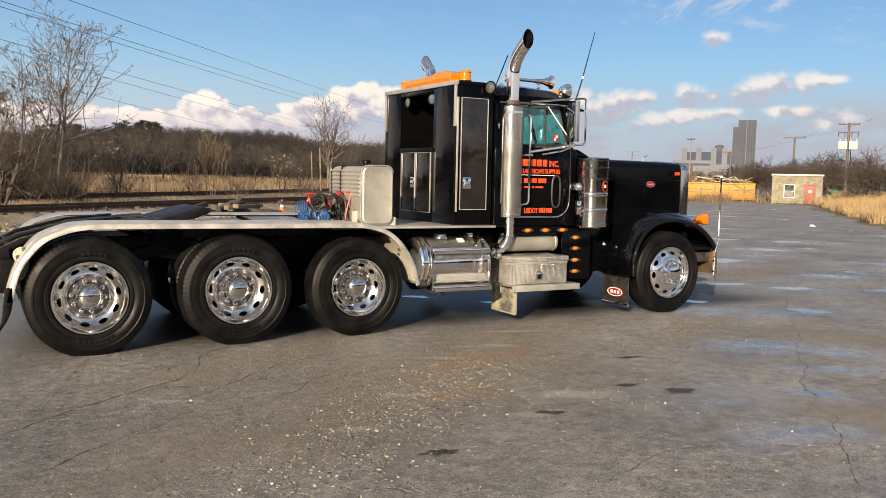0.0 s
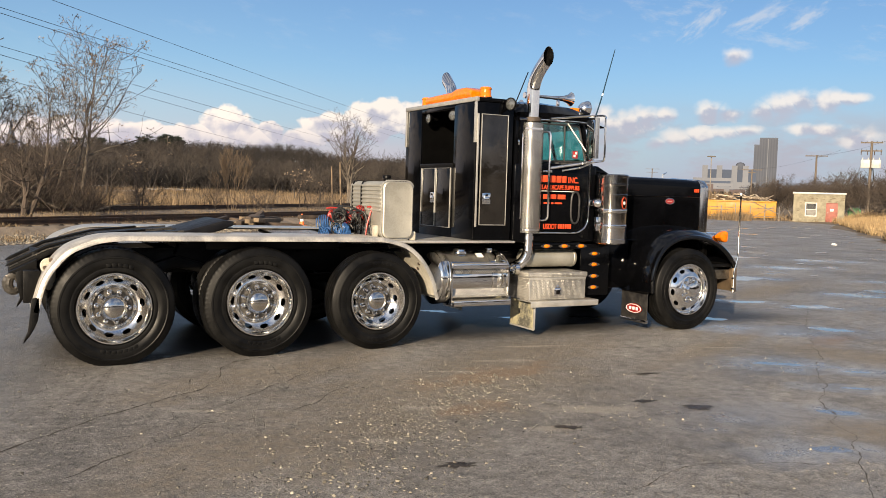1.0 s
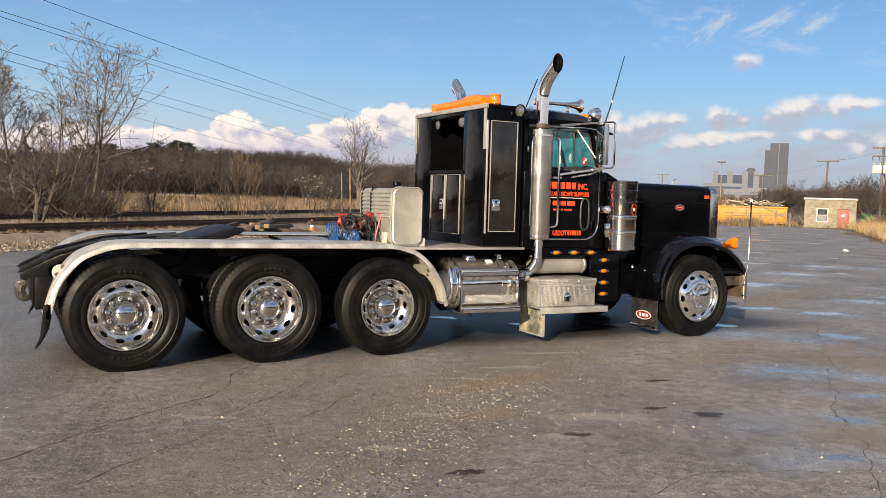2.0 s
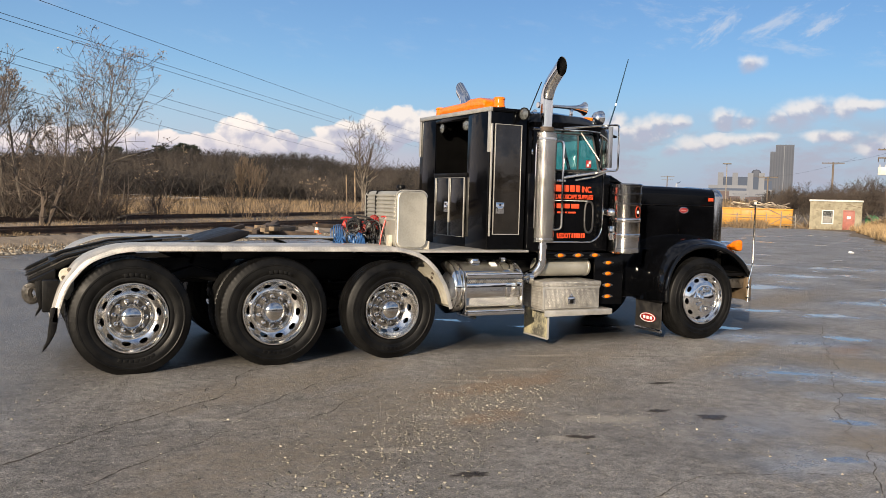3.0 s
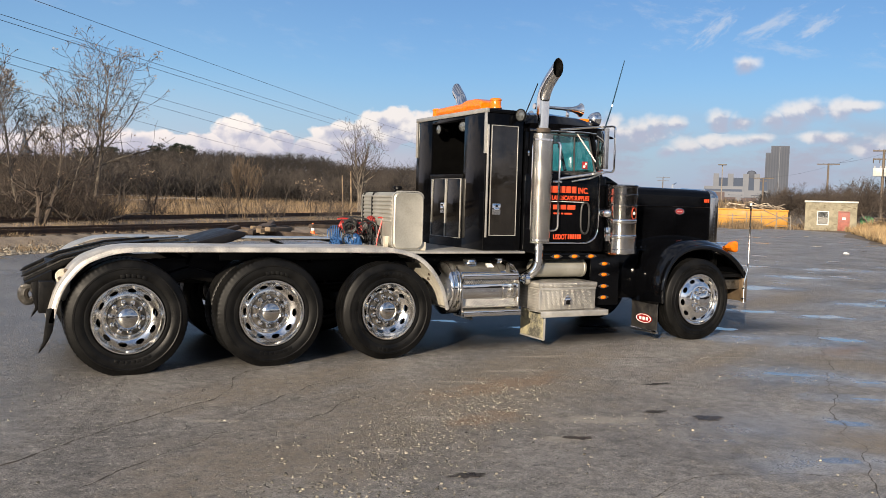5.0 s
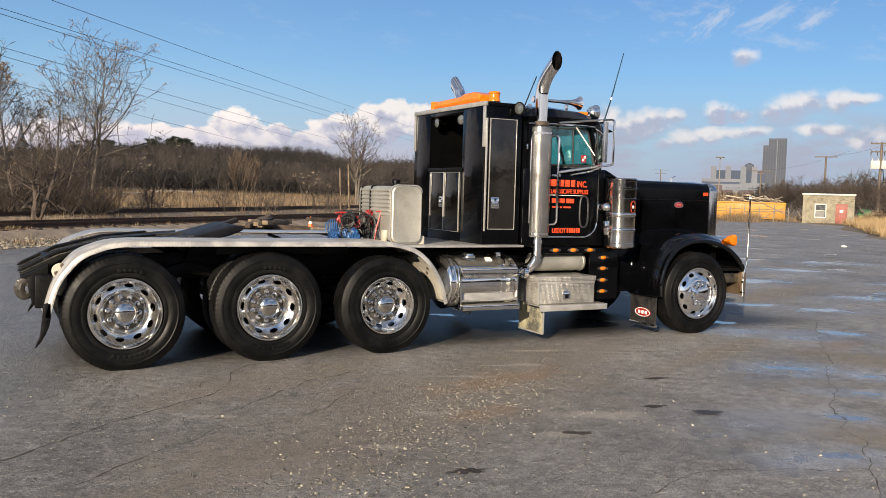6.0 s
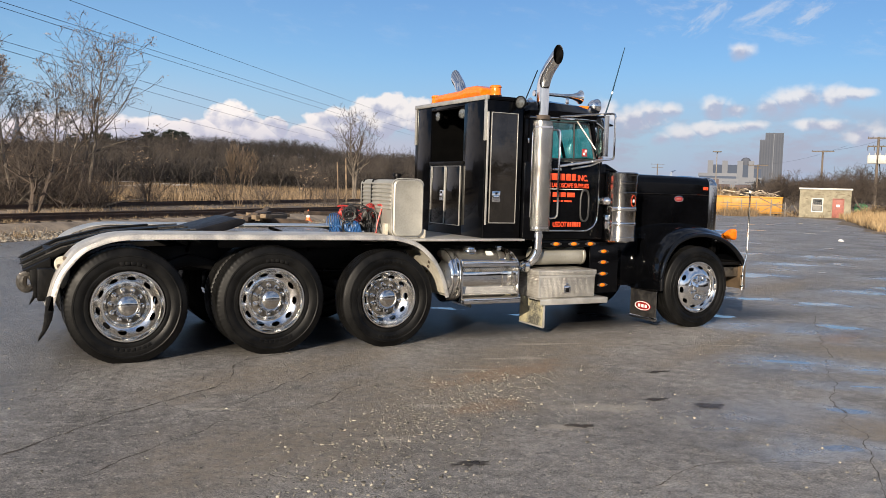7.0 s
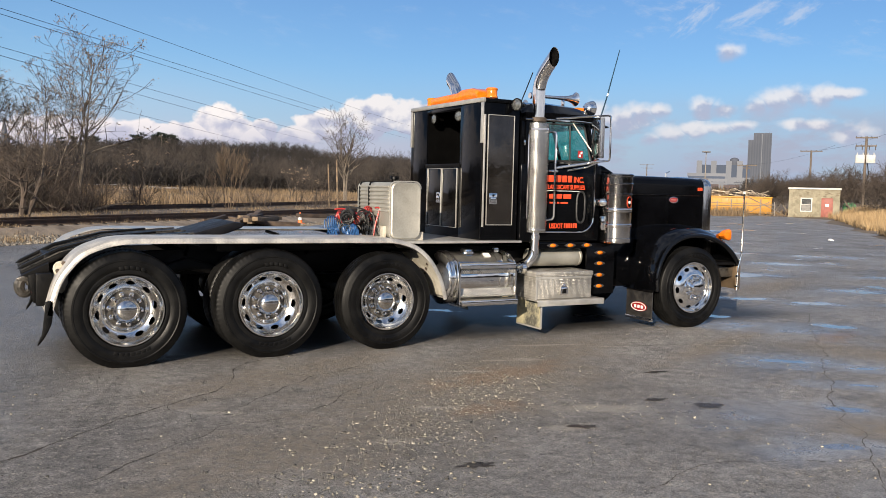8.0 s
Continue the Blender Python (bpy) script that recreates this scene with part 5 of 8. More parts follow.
    part("intake_elbow", sweep(arc([(AX - 0.1, ya + s * 0.0, 1.61), (AX - 0.2, ya + s * 0.02, 1.61), (AX - 0.215, ya + s * 0.14, 1.61)], 0.07), 0.06, 16), CHROME, ac)
    part("cleaner_mount", box(AX - 0.24, AX - 0.16, ya - 0.02, ya + 0.02, 1.27, 1.44, 0.008), CHROME, ac)
    # lamp panels below the cab
    ysk = 0.255 if near else flip(0.255)
    pan = part("cab_skirt", box(4.72, 5.46, min(ysk, ysk + s * 0.03), max(ysk, ysk + s * 0.03), 1.035, 1.118, 0.006), PAINT, truck, "black sill panel with amber lamps")
    pan2 = part("cowl_panel", box(5.46, 5.90, min(ysk, ysk + s * 0.03), max(ysk, ysk + s * 0.03), 0.46, 1.10, 0.01), PAINT, truck, "black cowl panel with four amber lamps")
    for x, z, par in ((4.94, 1.075, pan), (5.20, 1.075, pan), (5.45, 1.075, pan), (5.66, 0.98, pan2), (5.66, 0.845, pan2), (5.66, 0.70, pan2), (5.66, 0.56, pan2)):
        bm = lathe([(1.0, 0.0), (0.9, -0.014), (0.5, -0.026), (0.0005, -0.03)], 20, "y")
        bm.transform(Matrix.Translation((x, ysk - s * 0.003, z)) @ Matrix.Rotation(0 if near else math.pi, 4, "Z") @ Matrix.Diagonal((0.044, 1, 0.024, 1)))
        lm = part("side_marker", bm, AMBER, par, "amber teardrop marker lamp")
        bm = prism([(x - 0.085, z - 0.004), (x - 0.03, z - 0.026), (x + 0.03, z - 0.026), (x + 0.085, z - 0.004), (x + 0.085, z + 0.004), (x + 0.03, z + 0.026), (x - 0.03, z + 0.026), (x - 0.085, z + 0.004)], ysk - s * 0.008, ysk - s * 0.0, 0.002)
        part("marker_bezel", bm, HUBSTEEL, lm)

bumper = part("front_bumper", prism([(7.88, 0.03), (7.88, flip(0.03)), (7.76, flip(-0.03)), (7.75, flip(0.0)), (7.86, flip(0.06)), (7.86, 0.06), (7.75, 0.0), (7.76, -0.03)], 0.47, 0.79, 0.006, axis="z"), STEEL, truck, "chrome bumper with a bronze-brown inside")
part("bumper_step", box(7.45, 7.9, 0.06, 0.6, 0.80, 0.84, 0.006), CHASSIS, bumper)
part("bumper_step", box(7.45, 7.9, flip(0.6), flip(0.06), 0.80, 0.84, 0.006), CHASSIS, bumper)
for y in (0.4, flip(0.4)):
    part("bumper_bracket", box(7.5, 7.92, y - 0.25, y + 0.25, 0.63, 0.76, 0.01), HUBSTEEL, bumper)
rod = part("marker_rod", sweep(arc([(7.755, -0.035, 0.47), (7.755, -0.035, 0.76), (7.815, -0.035, 0.92), (7.815, -0.035, 1.77)], 0.08), 0.011, 8), CHROME, bumper, "slim chrome bumper guide rod")
for z in (0.52, 0.66):
    part("rod_clip", box(7.74, 7.775, -0.05, -0.01, z - 0.012, z + 0.012, 0.004), CHROME, rod)
part("rod_tip", sweep([(7.815, -0.035, 1.76), (7.815, -0.035, 1.79)], 0.015, 8), WHITE, rod)

# ---- truck: fuel tank with steps, tool box, splash flap, air tank ----
for near in (True, False):
    s = 1 if near else -1

    def Y(y, near=near):
        return y if near else flip(y)

    def bx(x0, x1, y0, y1, z0, z1, b=0.004, near=near):
        y0, y1 = sorted((Y(y0, near), Y(y1, near)))
        return box(x0, x1, y0, y1, z0, z1, b)
    R = 0.30
    tank = part("fuel_tank", lathe([(0.0005, 3.395), (0.12, 3.40), (0.22, 3.42), (0.275, 3.45), (0.295, 3.48), (0.30, 3.50), (0.30, 4.30), (0.285, 4.325), (0.2, 4.35), (0.0005, 4.36)], 56, "x", (0, Y(0.42), 0.71)), CHROME, truck, "polished round fuel tank with step plates")
    for x in (3.515, 4.15):
        part("tank_band", lathe([(0.301, x - 0.03), (0.308, x - 0.028), (0.308, x + 0.028), (0.301, x + 0.03)], 56, "x", (0, Y(0.42), 0.71)), CHROME, tank)
    out = [(0.05, 0.425), (0.05, 0.86), (0.10, 0.915), (0.20, 0.985), (0.34, 1.015), (0.42, 1.02), (0.42, 1.0), (0.3, 0.98), (0.19, 0.93), (0.12, 0.86), (0.10, 0.74), (0.11, 0.58), (0.17, 0.47), (0.2, 0.425)]
    for x in (3.545, 4.285):
        part("step_side", prism([(Y(a), b) for a, b in out], x, x + 0.018, 0.002, axis="x"), CHROME, tank, "polished step side plate")
    part("step_plate", bx(3.563, 4.285, 0.05, 0.17, 0.875, 0.895), BOXPLATE, tank, "tread-plate step")
    part("step_lip", bx(3.563, 4.285, 0.045, 0.056, 0.835, 0.893), CHROME, tank)
    part("step_plate", bx(3.563, 4.285, 0.10, 0.112, 0.775, 0.825), GUARDBOX, tank)
    part("step_plate", bx(3.563, 4.285, 0.06, 0.20, 0.515, 0.53), BOXPLATE, tank)
    part("step_kick", prism([(Y(0.10), 0.505), (Y(0.112), 0.505), (Y(0.145), 0.60), (Y(0.133), 0.60)], 3.563, 4.285, 0.002, axis="x"), BOXPLATE, tank)
    part("step_plate", bx(3.563, 4.31, 0.02, 0.22, 0.462, 0.478), BOXPLATE, tank)
    part("step_lip", bx(3.563, 4.31, 0.015, 0.026, 0.418, 0.477), CHROME, tank)
    part("filler_cap", lathe([(0.0005, 1.052), (0.05, 1.052), (0.075, 1.045), (0.08, 1.025), (0.09, 1.02), (0.09, 1.0), (0.06, 0.99), (0.0005, 0.99)], 24, "z", (3.80, Y(0.36), -0.01)), CHROME, tank, "chrome filler cap")
    part("tank_fitting", bx(4.16, 4.22, 0.33, 0.39, 1.0, 1.05, 0.008), CHROME, tank)
    part("tank_label", prism([(Y(0.24), 0.955), (Y(0.30), 0.99), (Y(0.30), 0.994), (Y(0.238), 0.958)], 3.98, 4.06, axis="x"), WHITE, tank)
    for x, z in ((3.553, 0.44), (3.553, 0.47)):
        part("bolt", disc((x - 0.01 + (0.03 if z > 0.45 else 0.0), Y(0.042), 0.445), 0.01, 0.012, "y", 8), CHROME, tank)

    tb = part("tool_box", bx(4.60, 5.42, 0.09, 0.62, 0.445, 0.75, 0.008), BOXPLATE, truck, "aluminium tread-plate tool box")
    part("box_lid", bx(4.585, 5.435, 0.078, 0.63, 0.715, 0.775, 0.008), BOXPLATE, tb)
    part("box_rim", bx(4.60, 5.42, 0.083, 0.092, 0.685, 0.713, 0.002), ALU, tb)
    part("box_rim", bx(4.60, 4.625, 0.083, 0.092, 0.446, 0.684, 0.002), ALU, tb)
    lt = part("box_latch", bx(4.95, 5.05, 0.07, 0.092, 0.50, 0.585, 0.008), CHROME, tb, "chrome box latch")
    part("latch_paddle", bx(4.975, 5.025, 0.058, 0.072, 0.51, 0.56, 0.006), CHASSIS, lt)
    part("latch_peak", prism([(4.955, 0.583), (5.045, 0.583), (5.0, 0.625)], *sorted((Y(0.075), Y(0.09))), 0.002), CHROME, lt)
    stp = part("box_step", bx(4.58, 5.56, 0.01, 0.30, 0.428, 0.442, 0.003), BOXPLATE, tb, "tread-plate step under the box")
    part("step_lip", bx(4.58, 5.56, 0.005, 0.016, 0.372, 0.441, 0.003), ALU, stp)
    fl = part("splash_flap", bx(4.66, 4.672, 0.06, 0.58, 0.10, 0.43, 0.004), SPLASH, truck, "dark splash flap smeared with pale and yellow dirt")
    part("flap_frame", bx(4.655, 4.677, 0.045, 0.065, 0.1, 0.44, 0.004), ALU, fl)
    part("flap_frame", bx(4.655, 4.677, 0.06, 0.58, 0.09, 0.11, 0.004), ALU, fl)
    at_ = part("air_tank", lathe([(0.0005, 4.70), (0.095, 4.705), (0.112, 4.725), (0.112, 5.42), (0.117, 5.425), (0.117, 5.45), (0.1, 5.47), (0.0005, 5.475)], 32, "x", (0, Y(0.45), 0.92)), TANKALU, truck, "polished aluminium air tank")
    part("frame_step", bx(4.35, 5.45, 0.62, 0.78, 0.6, 1.0, 0.02), CHASSIS, truck)


# ---- the yard and its surroundings ----
U = Vector((0.743, 0.669, 0))       # along the yard
N = Vector((-0.669, 0.743, 0))      # across it, towards the railway


def un(u, n, z=0.0):
    p = U * u + N * n
    return Vector((p.x, p.y, z))


def smooth(a, b, x):
    t = min(1.0, max(0.0, (x - a) / (b - a)))
    return t * t * (3 - 2 * t)


def ground_at(azimuth, dist):
    """A place at an azimuth in degrees and a distance from the viewpoint."""
    return -1.0 + dist * math.cos(radians(azimuth)), -8.4 + dist * math.sin(radians(azimuth))


# height of the wooded ridge by direction
RIDGE_AT = (58, 62, 65, 69.5, 71.2, 72.8, 75.5, 79, 81.5, 84, 87.5, 90.5, 100, 120)
RIDGE_HIGH = (7.5, 9.0, 9.6, 10.2, 13.0, 14.2, 13.2, 13.4, 13.6, 12.2, 9.2, 9.4, 10, 8)


def terrain(x, y):
    u, n = x * U.x + y * U.y, x * N.x + y * N.y
    r = math.hypot(x, y)
    z = -0.02 + 0.22 * smooth(13, 16, n) * (1 - smooth(27, 33, n)) - 0.45 * smooth(28, 40, n)
    z += 0.25 * smooth(-10.5, -14, n) * smooth(20, 34, u) * (1 - smooth(150, 300, r))
    if r > 60:
        z += noise.noise((x * 0.01, y * 0.01, 0)) * 1.2 * smooth(60, 160, r)
    th = math.degrees(math.atan2(y + 8.4, x + 1.0))
    ridge = smooth(50, 62, th) * (1 - smooth(118, 150, th))
    hill = (float(np.interp(th, RIDGE_AT, RIDGE_HIGH)) + 0.8 * noise.noise((th * 0.9, 1.3, 0))) * ridge
    z += hill * smooth(210, 400, r)
    z += 7.0 * (1 - ridge) * smooth(330, 900, r)
    return z


def sheet(name, verts, faces, material, label, category, kind, smoothed=True):
    me = bpy.data.meshes.new(name)
    me.from_pydata(verts, [], faces)
    me.materials.append(material)
    if smoothed:
        me.polygons.foreach_set("use_smooth", [True] * len(me.polygons))
    return tagged(new(name, me), label, category, "", kind)


EARTH = surface("dry_earth", (0.085, 0.064, 0.042), (0.19, 0.145, 0.095), 0.35, (0.8, 0.95), bump=0.5, fine=8)
verts, faces = [], []
SEC_, radii = 120, [0.0]
r = 1.5
while r < 4200:
    radii.append(r)
    r *= 1.055
for r in radii[1:]:
    for i in range(SEC_):
        t = 2 * math.pi * i / SEC_
        x, y = r * math.cos(t), r * math.sin(t)
        verts.append((x, y, terrain(x, y)))
verts.append((0, 0, -0.02))
for k in range(len(radii) - 2):
    for i in range(SEC_):
        j = (i + 1) % SEC_
        faces.append((k * SEC_ + i, (k + 1) * SEC_ + i, (k + 1) * SEC_ + j, k * SEC_ + j))
for i in range(SEC_):
    faces.append((len(verts) - 1, i, (i + 1) % SEC_))
sheet("ground", verts, faces, EARTH, "dry brown earth and winter grass", "ground", "structure")


def asphalt():
    m = bpy.data.materials.new("worn_asphalt")
    m.use_nodes = True
    T = Tree(m.node_tree)
    pos = T.node("ShaderNodeNewGeometry").outputs["Position"]
    s = T.node("ShaderNodeSeparateXYZ", Vector=pos)
    X, Yp = s.outputs[0], s.outputs[1]
    rag = T.math("SUBTRACT", T.noise(pos, 2.4, 8, 0.68), 0.5)
    slow = T.math("SUBTRACT", T.noise(pos, 0.7, 6, 0.62), 0.5)

    def patches(spots, turn, ragged, lo, hi, slow_=0.0):
        """Uneven patches: centre x, y and half sizes along and across the turned axis."""
        f = -3.0
        cs, sn = math.cos(turn), math.sin(turn)
        for px_, py_, rx_, ry_ in spots:
            ex, ey = T.math("SUBTRACT", X, px_), T.math("SUBTRACT", Yp, py_)
            a_ = T.math("DIVIDE", T.math("ADD", T.math("MULTIPLY", ex, cs), T.math("MULTIPLY", ey, sn)), rx_)
            b_ = T.math("DIVIDE", T.math("SUBTRACT", T.math("MULTIPLY", ey, cs), T.math("MULTIPLY", ex, sn)), ry_)
            f = T.math("MAXIMUM", f, T.math("SUBTRACT", 1.0, T.math("SQRT", T.math("ADD", T.math("MULTIPLY", a_, a_), T.math("MULTIPLY", b_, b_)))))
        f = T.math("ADD", f, T.math("MULTIPLY", rag, ragged))
        if slow_:
            f = T.math("ADD", f, T.math("MULTIPLY", slow, slow_))
        return T.ramp(f, lo, hi)

    mid = T.noise(pos, 1.7, 6, 0.65)
    clump = T.noise(pos, 14, 5, 0.7)
    grit = T.noise(pos, 75, 4, 0.75)
    fine = T.noise(pos, 240, 2, 0.6)
    chips = T.node("ShaderNodeTexVoronoi", Vector=pos, Scale=105.0)
    chip_rand = T.node("ShaderNodeSeparateXYZ", Vector=chips.outputs["Color"]).outputs[0]
    # stone chips in dark binder
    base = T.mix(T.ramp(T.math("ADD", T.math("MULTIPLY", grit, 0.75), T.math("MULTIPLY", clump, 0.25)), 0.38, 0.62), (0.078, 0.074, 0.07, 1), (0.34, 0.32, 0.295, 1))
    base = T.mix(T.ramp(T.noise(pos, 42, 3, 0.6), 0.60, 0.72, 0.0, 0.55), base, (0.46, 0.43, 0.39, 1))
    base = T.mix(T.ramp(T.noise(pos, 47, 3, 0.6), 0.38, 0.28, 0.0, 0.7), base, (0.03, 0.028, 0.026, 1))
    base = T.mix(T.ramp(fine, 0.60, 0.72, 0.0, 0.6), base, (0.42, 0.40, 0.36, 1))
    base = T.mix(T.ramp(fine, 0.40, 0.28, 0.0, 0.75), base, (0.022, 0.021, 0.02, 1))
    chip = T.math("MULTIPLY", T.ramp(chips.outputs["Distance"], 0.34, 0.18), T.ramp(chip_rand, 0.86, 0.9))
    base = T.mix(T.math("MULTIPLY", chip, 0.7), base, (0.40, 0.37, 0.33, 1))
    broad = T.ramp(T.noise(pos, 0.55, 7, 0.66), 0.3, 0.7, 0.55, 1.27, False)
    base = T.mix(1.0, base, T.node("ShaderNodeCombineXYZ", X=broad, Y=broad, Z=broad).outputs[0], "MULTIPLY")
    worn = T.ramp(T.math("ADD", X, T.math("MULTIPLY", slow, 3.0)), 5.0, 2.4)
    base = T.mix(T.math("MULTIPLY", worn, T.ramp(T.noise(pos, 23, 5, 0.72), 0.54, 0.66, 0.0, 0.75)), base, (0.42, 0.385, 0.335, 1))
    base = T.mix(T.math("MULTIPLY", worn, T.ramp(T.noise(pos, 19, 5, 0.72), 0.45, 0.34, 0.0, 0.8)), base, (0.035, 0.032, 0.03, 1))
    blotch = T.ramp(T.noise(pos, 6.5, 5, 0.68), 0.34, 0.66, 0.70, 1.28, False)
    base = T.mix(1.0, base, T.node("ShaderNodeCombineXYZ", X=blotch, Y=blotch, Z=blotch).outputs[0], "MULTIPLY")
    # base colour raised towards +X, painting in the brightness of reflected sky
    sky_lift = T.ramp(X, 3.0, 6.0, 1.0, 1.16)
    base = T.mix(1.0, base, T.node("ShaderNodeCombineXYZ", X=sky_lift, Y=sky_lift, Z=sky_lift).outputs[0], "MULTIPLY")
    # trodden-in dust and sand: a wide drift before the truck, its far edge and the seams at the side
    dust = patches(((2.4, -1.9, 2.8, 1.0), (3.6, -1.0, 2.2, 0.7), (0.6, -3.0, 1.6, 0.7), (6.2, -1.15, 2.2, 0.25), (7.6, -2.2, 0.5, 1.2), (5.0, -4.6, 0.4, 1.4), (1.2, -0.9, 1.6, 0.5), (12.0, 3.2, 3.0, 0.5), (16.0, 1.0, 3.0, 0.8)), 0.42, 1.9, -0.35, 0.75, 1.6)
    base = T.mix(T.math("MULTIPLY", dust, T.ramp(clump, 0.3, 0.62, 0.1, 0.75)), base, (0.215, 0.178, 0.134, 1))
    rusty = patches(((3.1, -1.55, 1.1, 0.35), (2.3, -2.6, 0.5, 0.25), (8.3, -1.2, 0.9, 0.3)), 0.35, 2.4, 0.0, 0.8)
    base = T.mix(T.math("MULTIPLY", rusty, T.ramp(grit, 0.35, 0.6, 0.15, 0.7)), base, (0.27, 0.165, 0.09, 1))
    # pale worn-through mortar, and last in the list one larger pale patch
    scuff = patches(((4.2, -0.35, 0.40, 0.07), (3.73, -1.0, 0.24, 0.13), (4.65, -0.45, 0.32, 0.05), (3.45, -0.95, 0.22, 0.06), (5.0, -0.7, 0.5, 0.04), (6.3, -1.1, 0.9, 0.04), (2.0, -2.4, 0.35, 0.08), (1.3, -3.1, 0.3, 0.10), (2.65, -3.3, 0.28, 0.10), (2.9, -1.3, 0.4, 0.06), (0.4, -1.9, 0.25, 0.04), (3.3, -2.95, 0.5, 0.16)), -0.35, 1.7, 0.0, 0.7)
    base = T.mix(T.math("MULTIPLY", scuff, T.ramp(grit, 0.3, 0.65, 0.25, 0.7)), base, (0.42, 0.38, 0.32, 1))
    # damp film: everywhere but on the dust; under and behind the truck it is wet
    wet_shade = T.math("MULTIPLY", T.math("MULTIPLY", T.ramp(Yp, 0.0, 0.7), T.ramp(Yp, 5.5, 3.5)), T.math("MULTIPLY", T.ramp(X, 10.5, 8.5), T.ramp(T.math("ADD", X, T.math("MULTIPLY", rag, 1.0)), -0.9, 0.3)))
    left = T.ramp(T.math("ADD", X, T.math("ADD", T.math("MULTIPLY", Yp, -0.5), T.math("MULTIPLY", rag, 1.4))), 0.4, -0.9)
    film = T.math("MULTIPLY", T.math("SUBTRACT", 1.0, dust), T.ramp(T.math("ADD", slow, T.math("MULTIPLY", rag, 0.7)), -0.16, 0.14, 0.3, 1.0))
    film = T.math("MAXIMUM", film, T.math("MAXIMUM", wet_shade, left))
    # the truck's shade is painted here too: near-black base over the wet zone
    base = T.mix(T.math("MULTIPLY", T.math("MAXIMUM", wet_shade, T.math("MULTIPLY", left, 0.12)), 0.9), base, (0.007, 0.007, 0.008, 1))
    rough = T.math("ADD", T.ramp(film, 0, 1, 0.8, 0.46, False), T.ramp(grit, 0.3, 0.7, -0.07, 0.07, False))
    rough = T.math("SUBTRACT", rough, T.math("MULTIPLY", left, 0.17))
    # wet sheen round the puddles, then the shallow puddles themselves
    near_pools = ((6.23, -2.14, 0.75, 0.34), (6.7, -2.65, 0.45, 0.22), (6.0, -3.19, 0.40, 0.16), (5.11, -3.77, 0.26, 0.17), (4.13, -4.47, 0.36, 0.22), (3.66, -3.72, 0.17, 0.07), (4.3, -3.5, 0.7, 0.3), (3.61, -4.43, 0.3, 0.2), (7.9, -0.35, 0.9, 0.35))
    far_pools = ((10.9, 1.15, 0.5, 0.3), (10.2, 2.05, 0.5, 0.25), (13.6, 5.2, 0.8, 0.4), (17.0, 7.2, 0.9, 0.5), (9.0, -0.6, 0.4, 0.2), (13.2, 2.2, 0.6, 0.3), (16.5, 3.6, 0.8, 0.4), (20.5, 8.8, 1.1, 0.5), (12.3, 0.3, 0.5, 0.2))
    under_pools = ((5.3, 1.6, 0.3, 0.14), (6.4, 1.3, 0.35, 0.14), (8.0, 0.7, 0.5, 0.2), (4.6, 2.4, 0.3, 0.15))
    sheen = patches(near_pools + far_pools, -0.55, 2.0, -1.0, 0.45)
    pool = T.math("MAXIMUM", patches(((6.28, -2.1, 0.30, 0.10), (6.75, -2.68, 0.22, 0.07), (5.11, -3.77, 0.20, 0.11), (4.15, -4.45, 0.18, 0.10), (6.05, -3.2, 0.2, 0.07)), -0.55, 2.2, 0.05, 0.5), patches(far_pools + under_pools, -0.75, 3.0, 0.15, 0.5))
    ripple = T.noise(pos, 2.6, 8, 0.68)
    scatter = T.math("MULTIPLY", T.ramp(T.math("ADD", T.noise(pos, 0.62, 6, 0.62), T.math("MULTIPLY", T.math("SUBTRACT", ripple, 0.5), 0.22)), 0.60, 0.645), T.ramp(T.math("ADD", X, Yp), 9.5, 13.0))
    pool = T.math("MAXIMUM", pool, scatter)
    base = T.mix(T.math("MULTIPLY", sheen, 0.08), base, (0.05, 0.05, 0.053, 1))
    base = T.mix(T.math("MULTIPLY", pool, 0.35), base, (0.05, 0.049, 0.048, 1))
    rough = T.math("SUBTRACT", rough, T.math("MULTIPLY", sheen, 0.26))
    rough = T.math("ADD", T.math("MULTIPLY", rough, T.math("SUBTRACT", 1.0, pool)), T.math("MULTIPLY", pool, 0.06))
    # net of fine cracks
    warp = T.node("ShaderNodeVectorMath", i0=pos, i1=T.node("ShaderNodeVectorMath", i0=T.noise(pos, 1.3, 4, 0.6, True), i1=(-0.5, -0.5, -0.5)).outputs[0]).outputs[0]
    cell = T.node("ShaderNodeTexVoronoi", Vector=warp, Scale=1.25)
    cell.feature = "DISTANCE_TO_EDGE"
    crack = T.math("MULTIPLY", T.ramp(cell.outputs["Distance"], 0.009, 0.001), T.math("MULTIPLY", T.ramp(X, 2.6, 1.2), T.ramp(T.noise(pos, 0.5, 3, 0.5), 0.44, 0.56)))
    base = T.mix(T.math("MULTIPLY", crack, 0.5), base, (0.02, 0.018, 0.016, 1))
    h = T.math("SUBTRACT", T.math("ADD", T.math("MULTIPLY", clump, 1.1), T.math("ADD", T.math("MULTIPLY", grit, 1.0), T.math("MULTIPLY", fine, 0.5))), T.math("MULTIPLY", crack, 1.2))
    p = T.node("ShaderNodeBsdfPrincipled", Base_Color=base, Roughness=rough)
    calm = T.math("MULTIPLY", T.math("SUBTRACT", 1.0, T.math("MULTIPLY", T.math("MAXIMUM", wet_shade, sheen), 0.8)), T.math("SUBTRACT", 1.0, T.math("MULTIPLY", pool, 0.95)))
    T.put(p.inputs["Normal"], T.node("ShaderNodeBump", Strength=T.math("MULTIPLY", T.ramp(film, 0, 1, 1.0, 0.7, False), calm), Distance=0.014, Height=h).outputs[0])
